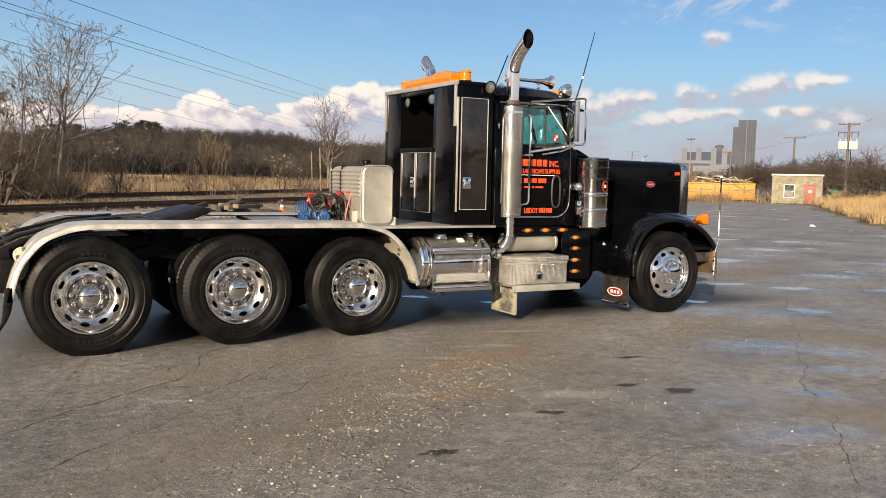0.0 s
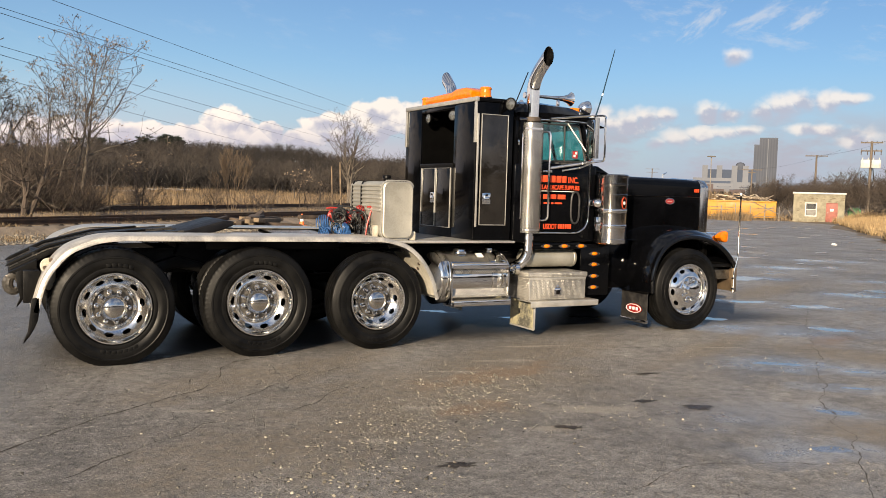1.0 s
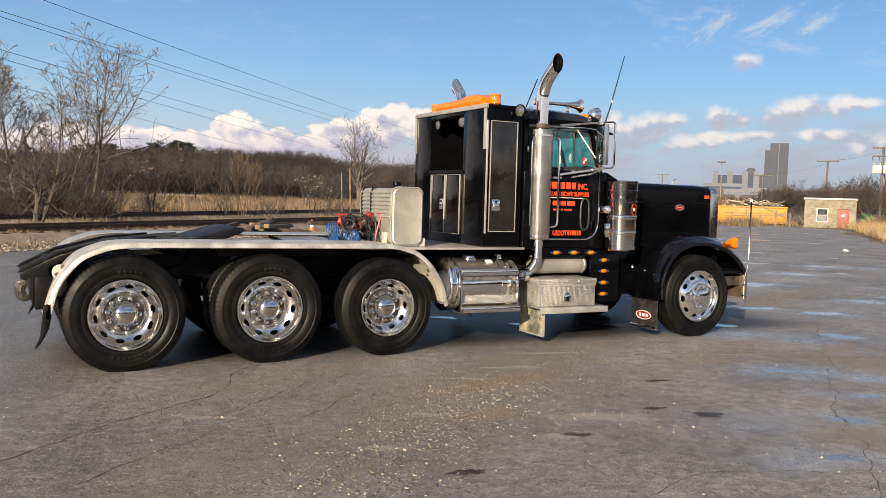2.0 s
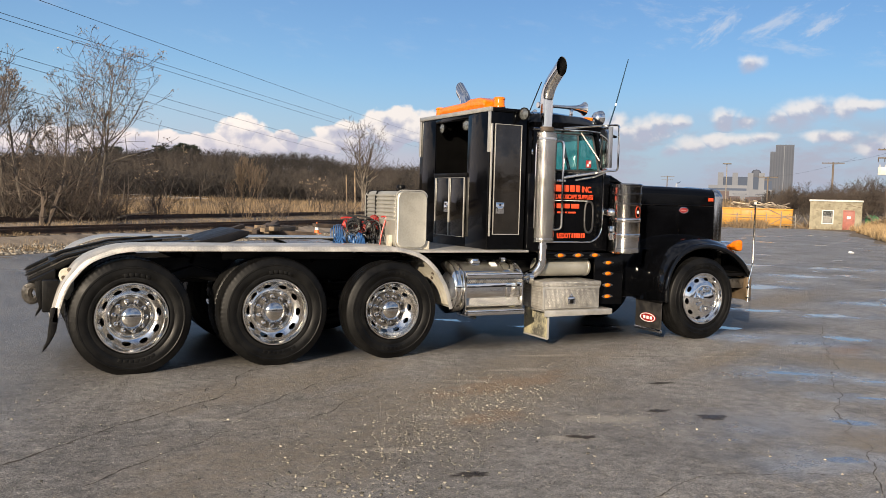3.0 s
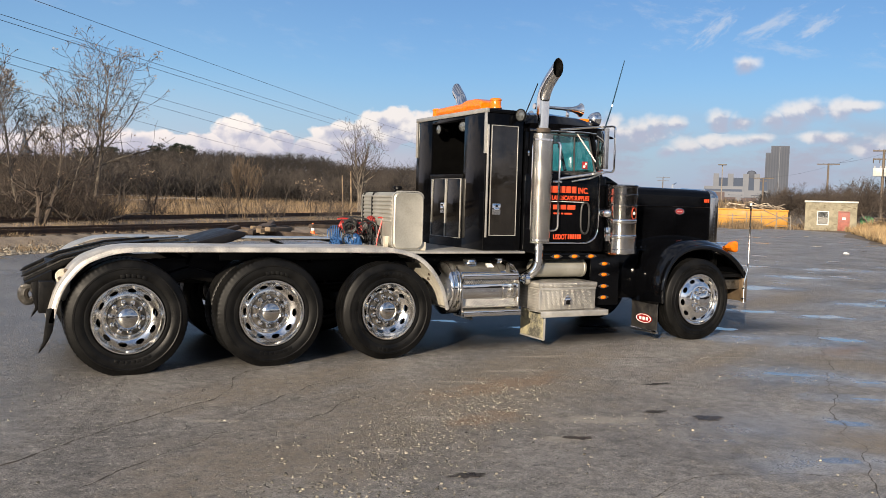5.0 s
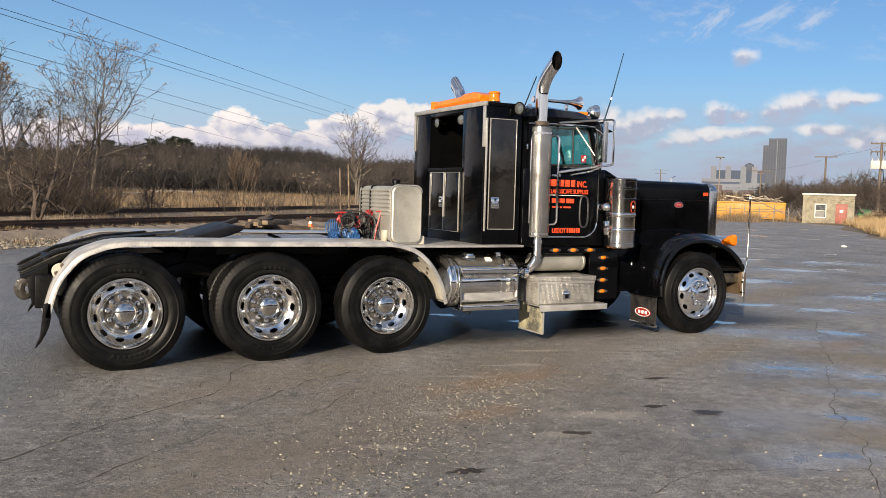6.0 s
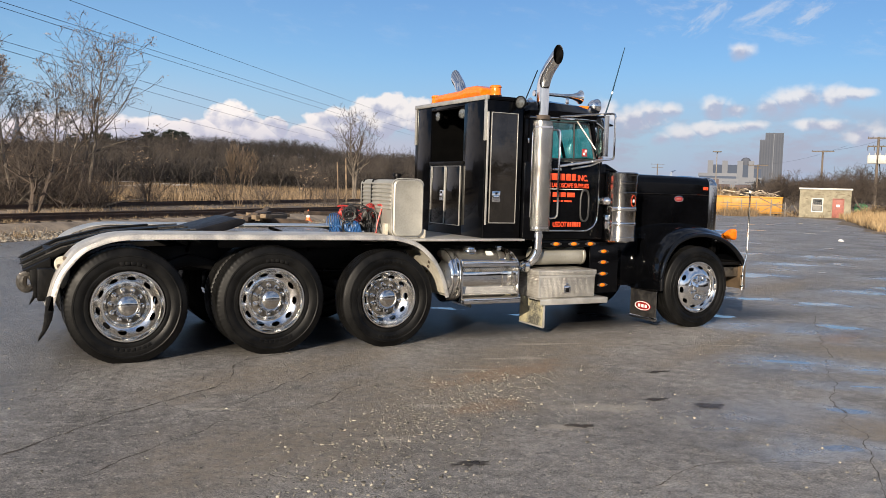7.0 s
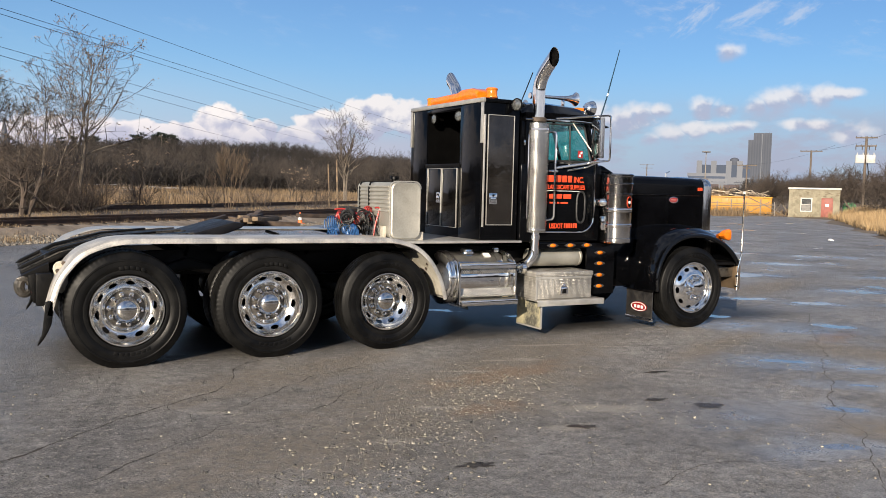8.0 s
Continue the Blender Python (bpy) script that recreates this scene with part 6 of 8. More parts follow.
    # reflection is cut in the painted shade, except in puddles
    T.put(p.inputs["Specular IOR Level"], T.math("ADD", T.math("SUBTRACT", 0.5, T.math("MULTIPLY", T.math("MULTIPLY", wet_shade, 0.42), T.math("SUBTRACT", 1.0, pool))), T.math("MULTIPLY", T.math("MAXIMUM", sheen, pool), 0.25)))
    T.t.links.new(p.outputs[0], T.node("ShaderNodeOutputMaterial").inputs[0])
    return m


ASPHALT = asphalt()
MUD = surface("wet_mud", (0.018, 0.015, 0.012), (0.055, 0.045, 0.035), 14, (0.25, 0.5), bump=0.3, fine=60)
# yard surface with an uneven edge
random.seed(11)


def edge_line(n0, u0, u1, amp, step=2.0):
    out = []
    k = int(abs(u1 - u0) / step)
    for i in range(k + 1):
        u = u0 + (u1 - u0) * i / k
        out.append(un(u, n0 + amp * noise.noise((u * 0.35, n0, 0)) + 0.4 * amp * noise.noise((u * 1.3, n0, 4))))
    return out


yard_far = 75.0
ring = edge_line(12.4, -60, yard_far, 0.5) + [un(yard_far + 0.6 * noise.noise((n * 0.4, 0, 9)), n) for n in range(11, -10, -1)] + edge_line(-10.6, yard_far, 34, 0.8) + [un(33, -14), un(30, -30), un(-60, -40)]
bm = bmesh.new()
bm.faces.new([bm.verts.new((p.x, p.y, 0.0)) for p in ring])
bmesh.ops.recalc_face_normals(bm, faces=bm.faces)
if list(bm.faces)[0].normal.z < 0:
    bmesh.ops.reverse_faces(bm, faces=bm.faces)
bmesh.ops.triangulate(bm, faces=bm.faces)
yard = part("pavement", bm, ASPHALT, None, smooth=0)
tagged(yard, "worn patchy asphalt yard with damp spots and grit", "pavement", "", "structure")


def blob(name, cx, cy, rx, ry, turn, material, label, z=0.004, seed=0, n=40, rag=0.35):
    bm = bmesh.new()
    vs = []
    for i in range(n):
        a = 2 * math.pi * i / n
        k = 1 + rag * (noise.noise((math.cos(a) * 1.2 + seed * 3.1, math.sin(a) * 1.2, seed * 1.7)) + 0.8 * noise.noise((math.cos(a) * 3.5, math.sin(a) * 3.5, seed + 5)) + 0.5 * noise.noise((math.cos(a) * 9, math.sin(a) * 9, seed + 5)))
        x, y = rx * k * math.cos(a), ry * k * math.sin(a)
        vs.append(bm.verts.new((cx + x * math.cos(turn) - y * math.sin(turn), cy + x * math.sin(turn) + y * math.cos(turn), z)))
    f = bm.faces.new(vs)
    if f.normal.z < 0:
        bmesh.ops.reverse_faces(bm, faces=[f])
    bm.faces.ensure_lookup_table()
    ob = part(name, bm, material, None, smooth=0)
    return tagged(ob, label, "puddle", "puddles on the yard", "stuff")


# small mud-filled holes
HOLES = ((4.11, -3.20, 0.13, 0.075), (2.73, -3.31, 0.13, 0.05), (1.57, -3.77, 0.11, 0.05), (3.83, -2.88, 0.09, 0.04), (4.62, -2.02, 0.12, 0.035))
for i, (x, y, rx, ry) in enumerate(HOLES):
    blob("mud_hole", x, y, rx, ry, -0.5 + 0.1 * i, MUD, "small dark mud-filled hole in the asphalt", 0.004, i + 1, n=64, rag=0.6)
# long cracks
CRACK = surface("crack_dirt", (0.045, 0.039, 0.033), (0.11, 0.095, 0.08), 30, (0.85, 0.95), bump=0.2)


def crack(points, w, seed):
    bm = bmesh.new()
    rows = []
    pts = [Vector((x, y, 0)) for x, y in points]
    fine_ = []
    for a, b in zip(pts, pts[1:]):
        k = max(2, int((b - a).length / 0.04))
        for i in range(k):
            fine_.append(a.lerp(b, i / k))
    for i, p in enumerate(fine_):
        d_ = (fine_[min(i + 1, len(fine_) - 1)] - fine_[max(i - 1, 0)]).normalized()
        o = Vector((-d_.y, d_.x, 0))
        c = p + o * (0.09 * noise.noise((i * 0.11, seed, 0)) + 0.014 * noise.noise((i * 0.6, seed, 3)))
        ww = w * (0.35 + abs(noise.noise((i * 0.25, seed, 7))) * 1.8) * min(1, i / 8, (len(fine_) - 1 - i) / 8 + 0.02)
        rows.append((bm.verts.new(c + o * ww + Vector((0, 0, 0.003))), bm.verts.new(c - o * ww + Vector((0, 0, 0.003)))))
    for a, b in zip(rows, rows[1:]):
        bm.faces.new((a[0], a[1], b[1], b[0]))
    for f in bm.faces:
        f.normal_update()
        if f.normal.z < 0:
            f.normal_flip()
    tagged(part("pavement_crack", bm, CRACK, None, smooth=0), "thin dark crack across the worn asphalt", "crack", "cracks in the yard", "stuff")


crack([(-2.2, -3.4), (-1.05, -2.53), (-0.15, -1.70), (0.35, -1.35), (0.70, -1.0)], 0.0086, 1)
crack([(0.70, -1.0), (0.85, -0.6), (1.05, -0.15), (1.5, -0.02), (1.9, 0.12)], 0.0067, 2)
crack([(0.2, -2.1), (0.9, -1.5), (1.6, -0.9), (2.3, -0.6)], 0.0058, 3)
crack([(0.9, -2.3), (1.5, -1.7), (2.2, -1.2)], 0.0048, 4)
crack([(-0.9, -3.4), (-0.2, -2.7), (0.4, -2.3), (1.0, -2.2)], 0.0048, 5)
crack([(3.3, -5.4), (4.05, -4.77), (4.66, -4.15), (5.05, -3.75), (5.25, -3.45), (5.82, -3.05), (6.4, -2.5), (7.13, -1.94), (8.0, -1.1), (8.96, -0.24), (11.0, 1.4)], 0.0048, 6)
crack([(4.2, -0.5), (5.45, -0.82), (6.55, -1.16), (7.16, -1.51), (8.4, -2.1), (9.6, -2.6)], 0.0045, 7)
crack([(5.25, -3.45), (5.9, -3.7), (6.8, -3.6)], 0.004, 8)
crack([(2.2, -4.6), (2.9, -4.35), (3.5, -4.5), (4.05, -4.77)], 0.0045, 9)

# loose grit and stones
GRIT = surface("loose_stones", (0.06, 0.055, 0.048), (0.30, 0.275, 0.24), 12, (0.7, 0.9), bump=0.2, island=0.85)
ICO = [(0, 0, 1), (0.894, 0, 0.447), (0.276, 0.851, 0.447), (-0.724, 0.526, 0.447), (-0.724, -0.526, 0.447), (0.276, -0.851, 0.447), (0.724, 0.526, -0.447), (-0.276, 0.851, -0.447), (-0.894, 0, -0.447), (-0.276, -0.851, -0.447), (0.724, -0.526, -0.447), (0, 0, -1)]
ICOF = [(0, 1, 2), (0, 2, 3), (0, 3, 4), (0, 4, 5), (0, 5, 1), (1, 6, 2), (2, 7, 3), (3, 8, 4), (4, 9, 5), (5, 10, 1), (6, 7, 2), (7, 8, 3), (8, 9, 4), (9, 10, 5), (10, 6, 1), (11, 7, 6), (11, 8, 7), (11, 9, 8), (11, 10, 9), (11, 6, 10)]


def stones(spots, name, material, label):
    verts, faces = [], []
    for x, y, z, s in spots:
        b = len(verts)
        sx, sy, sz, t = s * random.uniform(0.7, 1.4), s * random.uniform(0.7, 1.4), s * random.uniform(0.45, 0.8), random.uniform(0, 6.3)
        c, sn = math.cos(t), math.sin(t)
        for p in ICO:
            k = random.uniform(0.8, 1.15)
            px, py = p[0] * sx * k, p[1] * sy * k
            verts.append((x + px * c - py * sn, y + px * sn + py * c, z + sz * 0.5 + p[2] * sz * k))
        faces += [tuple(b + i for i in f) for f in ICOF]
    return sheet(name, verts, faces, material, label, "gravel", "stuff", False)


random.seed(21)
spots = []
while len(spots) < 12500:
    k = random.random()
    if k < 0.17:      # main drift in front of the truck
        t = random.random()
        x, y = 0.4 + 2.7 * t + random.gauss(0, 0.38), -4.1 + 2.5 * t + random.gauss(0, 0.32)
    elif k < 0.22:
        x, y = 2.9 + random.gauss(0, 0.5), -1.75 + random.gauss(0, 0.25)
    elif k < 0.25:
        x, y = 3.3 + random.gauss(0, 0.55), -3.0 + random.gauss(0, 0.35)
    else:
        x, y = random.uniform(-3, 9), random.uniform(-5.2, 0.2)
        if noise.noise((x * 0.7, y * 0.7, 1)) < -0.1:
            continue
    s = min(0.013, (0.0045 if k < 0.17 else 0.0026) * math.exp(random.gauss(0.05, 0.5)))
    spots.append((x, y, 0.0, s))
stones(spots, "loose_gravel", GRIT, "scattered pale stones and grit on the asphalt")
BALLAST = surface("track_ballast", (0.10, 0.09, 0.08), (0.30, 0.27, 0.23), 9, (0.8, 0.95), bump=0.2, island=0.5)
spots = []
for _ in range(5000):
    u, n = random.uniform(2, 34), 12.7 + abs(random.gauss(0, 1.4))
    p = un(u, n)
    spots.append((p.x, p.y, terrain(p.x, p.y), random.uniform(0.02, 0.06)))
stones(spots, "shoulder_gravel", BALLAST, "grey gravel shoulder beside the asphalt")

# ---- railway ----
RAIL = surface("rusty_rail", (0.035, 0.022, 0.016), (0.10, 0.06, 0.04), 4, (0.6, 0.8), bump=0.2, metal=0.2)
TIE = surface("old_sleeper_wood", (0.035, 0.028, 0.022), (0.10, 0.08, 0.06), 5, (0.8, 0.95), bump=0.4, random_ob=0.25, stretch=(1, 6, 6))
rail_prof = [(-0.07, 0.0), (0.07, 0.0), (0.07, 0.012), (0.012, 0.03), (0.012, 0.13), (0.036, 0.14), (0.036, 0.17), (-0.036, 0.17), (-0.036, 0.14), (-0.012, 0.13), (-0.012, 0.03), (-0.07, 0.012)]


def track(px, py, deg, label):
    ob = thing("railway_track", label, "railway track", "railway tracks", (0, 0, 0))
    d = Vector((math.cos(radians(deg)), math.sin(radians(deg)), 0))
    o = Vector((-d.y, d.x, 0))
    base = Vector((px, py, 0))
    z0 = 0.30
    for g in (-0.72, 0.72):
        part("rail", loft([[tuple(base + d * s + o * (g + a) + Vector((0, 0, z0 + b))) for a, b in rail_prof] for s in (-70, 160)]), RAIL, ob, "rusty steel rail", 30)
    me = mesh_of("sleeper", box(-0.11, 0.11, -1.25, 1.25, -0.06, 0.03, 0.01), TIE)
    for i in range(120):
        hang("sleeper", me, ob, m=Matrix.Translation(base + d * (-20 + i * 0.62) + Vector((0, 0, z0 - 0.025))) @ Matrix.Rotation(radians(deg), 4, "Z"))
    bm = loft([[tuple(base + d * s + o * a + Vector((0, 0, b))) for a, b in ((-2.3, 0.0), (-1.5, z0 - 0.02), (1.5, z0 - 0.02), (2.3, 0.0))] for s in (-70, -30, 10, 60, 160)])
    part("ballast_bed", bm, BALLAST2, ob, "gravel ballast bed", 0)
    return ob


BALLAST2 = surface("ballast_bed", (0.13, 0.104, 0.078), (0.31, 0.25, 0.185), 1.5, (0.85, 0.95), bump=0.8, fine=25)
track(-1.19, 31.0, 46.5, "rusty railway track on dark sleepers")
track(-1.15, 20.9, 40.5, "rusty siding track half buried in ballast")

# ---- dry grass and reeds ----
def blades(name, spots, material, label, lean=0.3, width=0.012, category="grass"):
    """spots: x, y, z, height. Each blade is a bent strip of two quads' worth of triangles."""
    verts, faces = [], []
    for x, y, z, h in spots:
        t = random.uniform(0, 2 * math.pi)
        w = width * random.uniform(0.6, 1.4)
        dx_, dy2 = math.cos(t) * w, math.sin(t) * w
        lt = random.uniform(0, 2 * math.pi)
        lx, ly = math.cos(lt) * h * lean * random.random(), math.sin(lt) * h * lean * random.random()
        b = len(verts)
        verts += [(x - dx_, y - dy2, z), (x + dx_, y + dy2, z), (x + dx_ * 0.8 + lx * 0.4, y + dy2 * 0.8 + ly * 0.4, z + h * 0.55), (x - dx_ * 0.8 + lx * 0.4, y - dy2 * 0.8 + ly * 0.4, z + h * 0.55), (x + lx, y + ly, z + h)]
        faces += [(b, b + 1, b + 2, b + 3), (b + 3, b + 2, b + 4)]
    return sheet(name, verts, faces, material, label, category, "stuff", False)


STRAW = surface("straw_grass", (0.27, 0.175, 0.085), (0.44, 0.32, 0.18), 1.0, (0.7, 0.9), bump=0.0, island=0.4)
DRYTUFT = surface("dull_dry_grass", (0.15, 0.105, 0.06), (0.27, 0.2, 0.125), 1.0, (0.7, 0.9), bump=0.0, island=0.4)
REED = surface("winter_reeds", (0.11, 0.076, 0.045), (0.245, 0.174, 0.106), 0.12, (0.75, 0.9), bump=0.0, island=0.4)
random.seed(31)
spots = []
for _ in range(45000):
    u, n = random.uniform(10, 150), 30 + 85 * random.random() ** 1.7
    p = un(u, n)
    th = math.degrees(math.atan2(p.y + 8.4, p.x + 1.0))
    if not 57 < th < 94:
        continue
    h = (0.95 + 0.5 * noise.noise((p.x * 0.06, p.y * 0.06, 0))) * random.uniform(0.6, 1.15)
    if noise.noise((p.x * 0.09, p.y * 0.09, 3)) < -0.28:
        h *= 0.45
    spots.append((p.x, p.y, terrain(p.x, p.y) - 0.05, h))
blades("reed_bed", spots, REED, "tall pale brown winter reeds beyond the railway", 0.4, 0.022, "reeds")
spots = []
for _ in range(26000):
    u, n = random.uniform(3, 60), random.choice((13.8, 15.0, 17.8, 19.6, 22.0, 28.5)) + random.gauss(0, 0.7)
    p = un(u, n)
    if noise.noise((p.x * 0.35, p.y * 0.35, 8)) < -0.05:
        continue
    spots.append((p.x, p.y, terrain(p.x, p.y) + (0.1 if 15 < n < 27 else 0), random.uniform(0.04, 0.17)))
for _ in range(16000):
    a, d = random.uniform(70, 93), random.uniform(23.0, 30.5)
    x, y = ground_at(a, d)
    k = noise.noise((x * 0.5, y * 0.5, 5))
    n = x * N.x + y * N.y
    if k < 0.02 or n < 13.2:
        continue
    spots.append((x, y, terrain(x, y), random.uniform(0.12, 0.3) * (0.6 + k)))
blades("track_side_grass", spots, DRYTUFT, "dry straw grass tufts along the railway", 0.9, 0.008)
spots = []
for _ in range(40000):
    u = 36 + 44 * random.random()
    n = -10.9 - 13 * random.random() ** 1.3
    p = un(u, n)
    k = noise.noise((p.x * 0.25, p.y * 0.25, 2))
    if k < -0.15 and n > -15:
        continue
    spots.append((p.x, p.y, terrain(p.x, p.y), (0.55 + 0.5 * max(0, k) + 0.35 * smooth(-11, -16, n)) * random.uniform(0.5, 1.2)))
blades("tall_dry_grass", spots, STRAW, "tall golden dry grass along the edge of the yard", 0.55, 0.010)
spots = []
for _ in range(5000):
    u, n = random.uniform(73, 92), random.uniform(-11, 14)
    p = un(u, n)
    spots.append((p.x, p.y, terrain(p.x, p.y), random.uniform(0.1, 0.42) * (1.6 if u > 84 else 1)))
for _ in range(5200):
    x, y = ground_at(random.uniform(42.8, 51), random.uniform(75.5, 79.5))
    if noise.noise((x * 0.5, y * 0.5, 6)) > -0.12:
        spots.append((x, y, terrain(x, y), random.uniform(0.25, 0.95)))
blades("weeds_by_fence", spots, REED, "brown weeds along the fence and containers", 0.7, 0.016)


# ---- trees ----
BARK = surface("grey_bark", (0.075, 0.063, 0.05), (0.19, 0.16, 0.128), 4, (0.8, 0.95), bump=0.4, fine=30, stretch=(1, 1, 0.3))
TWIG = surface("brown_twigs", (0.034, 0.026, 0.021), (0.08, 0.061, 0.047), 2, (0.8, 0.95), bump=0.0)
# sun on the one bright shrub is put into this lighter twig colour
SUNTWIG = surface("sunlit_twigs", (0.12, 0.085, 0.055), (0.22, 0.162, 0.108), 2, (0.8, 0.95), bump=0.0)
FOOTTWIG = surface("grey_brown_twigs", (0.034, 0.028, 0.024), (0.078, 0.064, 0.053), 2, (0.8, 0.95), bump=0.0)
LEAF = surface("withered_leaves", (0.15, 0.105, 0.072), (0.33, 0.25, 0.18), 1.5, (0.7, 0.9), bump=0.0, island=0.45)


class Wood:
    def __init__(self):
        self.v, self.f = [], []

    def bar(self, a, b, ra, rb, sides):
        t = b - a
        if t.length < 1e-6:
            return
        s = t.cross(Vector((0.3, 0.2, 0.93)))
        if s.length < 1e-4:
            s = t.cross(Vector((1, 0, 0)))
        s.normalize()
        u = s.cross(t).normalized()
        base = len(self.v)
        for p, r_ in ((a, ra), (b, rb)):
            for k in range(sides):
                c, n_ = math.cos(2 * math.pi * k / sides), math.sin(2 * math.pi * k / sides)
                self.v.append(tuple(p + (s * c + u * n_) * r_))
        for k in range(sides):
            j = (k + 1) % sides
            self.f.append((base + k, base + j, base + sides + j, base + sides + k))

    def leaf(self, p, size):
        d1 = Vector((random.gauss(0, 1), random.gauss(0, 1), random.gauss(0, 1))).normalized()
        d2 = d1.orthogonal().normalized()
        b = len(self.v)
        self.v += [tuple(p - d1 * size), tuple(p + d2 * size * 0.45), tuple(p + d1 * size), tuple(p - d2 * size * 0.45)]
        self.f.append((b, b + 1, b + 2, b + 3))


def grow(trunk, twigs, leaves, p, d, length, radius, depth, spread, leafy, droop=0.0, minr=0.006, first=False):
    steps = 5 if first else 4 if depth > 2 else 3
    tips = []
    for i in range(steps):
        d = (d + Vector((random.gauss(0, 0.10), random.gauss(0, 0.10), random.gauss(0.03, 0.07) - droop))).normalized()
        q = p + d * length / steps
        r2 = max(minr * 0.7, radius * (0.86 if depth > 0 else 0.75))
        (trunk if radius > 0.035 else twigs).bar(p, q, radius, r2, 7 if radius > 0.08 else (4 if radius > 0.025 else 3))
        p, radius = q, r2
        if depth > 0 and i >= (2 if first else 1 if depth > 1 else 0):
            tips.append((p, d, radius))
    if depth <= 0:
        if leafy and random.random() < leafy:
            for _ in range(random.randint(2, 6)):
                leaves.leaf(p + Vector((random.gauss(0, 0.09), random.gauss(0, 0.09), random.gauss(-0.03, 0.09))), random.uniform(0.05, 0.10))
        return
    for k, (q, dd, r_) in enumerate(tips):
        n_ = 2 if k == len(tips) - 1 else random.choice((1, 1, 2))
        for _ in range(n_):
            side = dd.cross(Vector((random.gauss(0, 1), random.gauss(0, 1), random.gauss(0, 1)))).normalized()
            nd = (dd * (1 - spread * 0.5) + side * spread * random.uniform(0.6, 1.2) + Vector((0, 0, 0.22))).normalized()
            grow(trunk, twigs, leaves, q, nd, length * random.uniform(0.55, 0.8), max(minr, r_ * random.uniform(0.45, 0.7)), depth - 1, spread, leafy, droop, minr)


def finish(ob, trunks, twigs, leaves, bark, twig):
    for nm, w, m in [("trunk", w, bark or BARK) for w in trunks] + [("crown", twigs, twig or TWIG), ("leaves", leaves, LEAF)]:
        if w.v:
            me = bpy.data.meshes.new(nm)
            me.from_pydata(w.v, [], w.f)
            me.materials.append(m)
            hang(nm, me, ob)


def limb(tr, tw, lv, p, d, length, radius, level, angle, leafy, minr, bare=0.38, up=0.09):
    """A branch that tapers and rises, with side branches along its outer part."""
    steps = (14, 9, 6, 4)[level]
    side0 = random.uniform(0, 6.3)
    full = radius
    for i in range(steps):
        t = (i + 1) / steps
        w = (0.045, 0.09, 0.13, 0.17)[level]
        d = (d + Vector((random.gauss(0, w), random.gauss(0, w), random.gauss(up if level else 0.02, w * 0.6)))).normalized()
        q = p + d * length / steps
        r2 = max(minr, full * (1 - t) ** 0.85)
        (tr if level == 0 or (level == 1 and t < 0.5) else tw).bar(p, q, max(radius, minr), r2, 7 if radius > 0.06 else 4 if radius > 0.025 else 3)
        p, radius = q, r2
        if level < 3 and t > (bare if level == 0 else 0.22) and t < 0.99 and (level < 2 or random.random() < 0.38):
            for _ in range(1 if level else random.choice((1, 2))):
                side0 += 2.4 + random.gauss(0, 0.4)
                s = d.orthogonal().normalized()
                s.rotate(Matrix.Rotation(side0, 3, d))
                a = radians(angle) * random.uniform(0.75, 1.25)
                nd = (d * math.cos(a) + s * math.sin(a) + Vector((0, 0, 0.12))).normalized()
                ln = length * ((0.5 if level == 0 else 0.45) * (1 - t) + 0.2) * random.uniform(0.7, 1.3)
                limb(tr, tw, lv, p, nd, ln, max(minr, min(radius * 0.6, full * 0.4)), level + 1, angle * 1.08, leafy, minr, bare, up)
    if level >= 2 and leafy and noise.noise(p * 0.9) > 0.42 - leafy:
        for _ in range(random.randint(4, 8)):
            lv.leaf(p + Vector((random.gauss(0, 0.09), random.gauss(0, 0.09), random.gauss(-0.05, 0.06))), random.uniform(0.03, 0.06))


def upright_tree(name, az_, dist, stems, label, seed, leafy=0.0, angle=40, bark=None, twig=None, minr=0.009, extra=(), bare=0.38, category="tree"):
    """Stems: offset along x, height, lean per metre, foot radius. Extra limbs: from a height, reach, rise, radius."""
    random.seed(seed)
    x, y = ground_at(az_, dist)
    z = terrain(x, y) - 0.08
    ob = thing(name, label, category, at=(0, 0, 0))
    trs, tw, lv = [], Wood(), Wood()
    for off, h, ln, r_ in stems:
        trs.append(Wood())
        limb(trs[-1], tw, lv, Vector((x + off, y + random.gauss(0, 0.15), z)), Vector((ln, random.gauss(0, 0.04), 1)).normalized(), h, r_, 0, angle, leafy, minr, bare)
    for (off, z0, reach, rise, r_), w in zip(extra, trs * 3):
        d = Vector((reach, random.gauss(0, 0.2), rise))
        c = min((sum((Vector(w.v[k + i]) for i in range(4)), Vector()) / 4 for k in range(0, 7 * 14, 14)), key=lambda p: abs(p.z - z - z0))
        limb(w, tw, lv, c, d.normalized(), d.length, r_, 1, angle, leafy, minr, bare, 0.015)
    finish(ob, trs, tw, lv, bark, twig)
    return ob


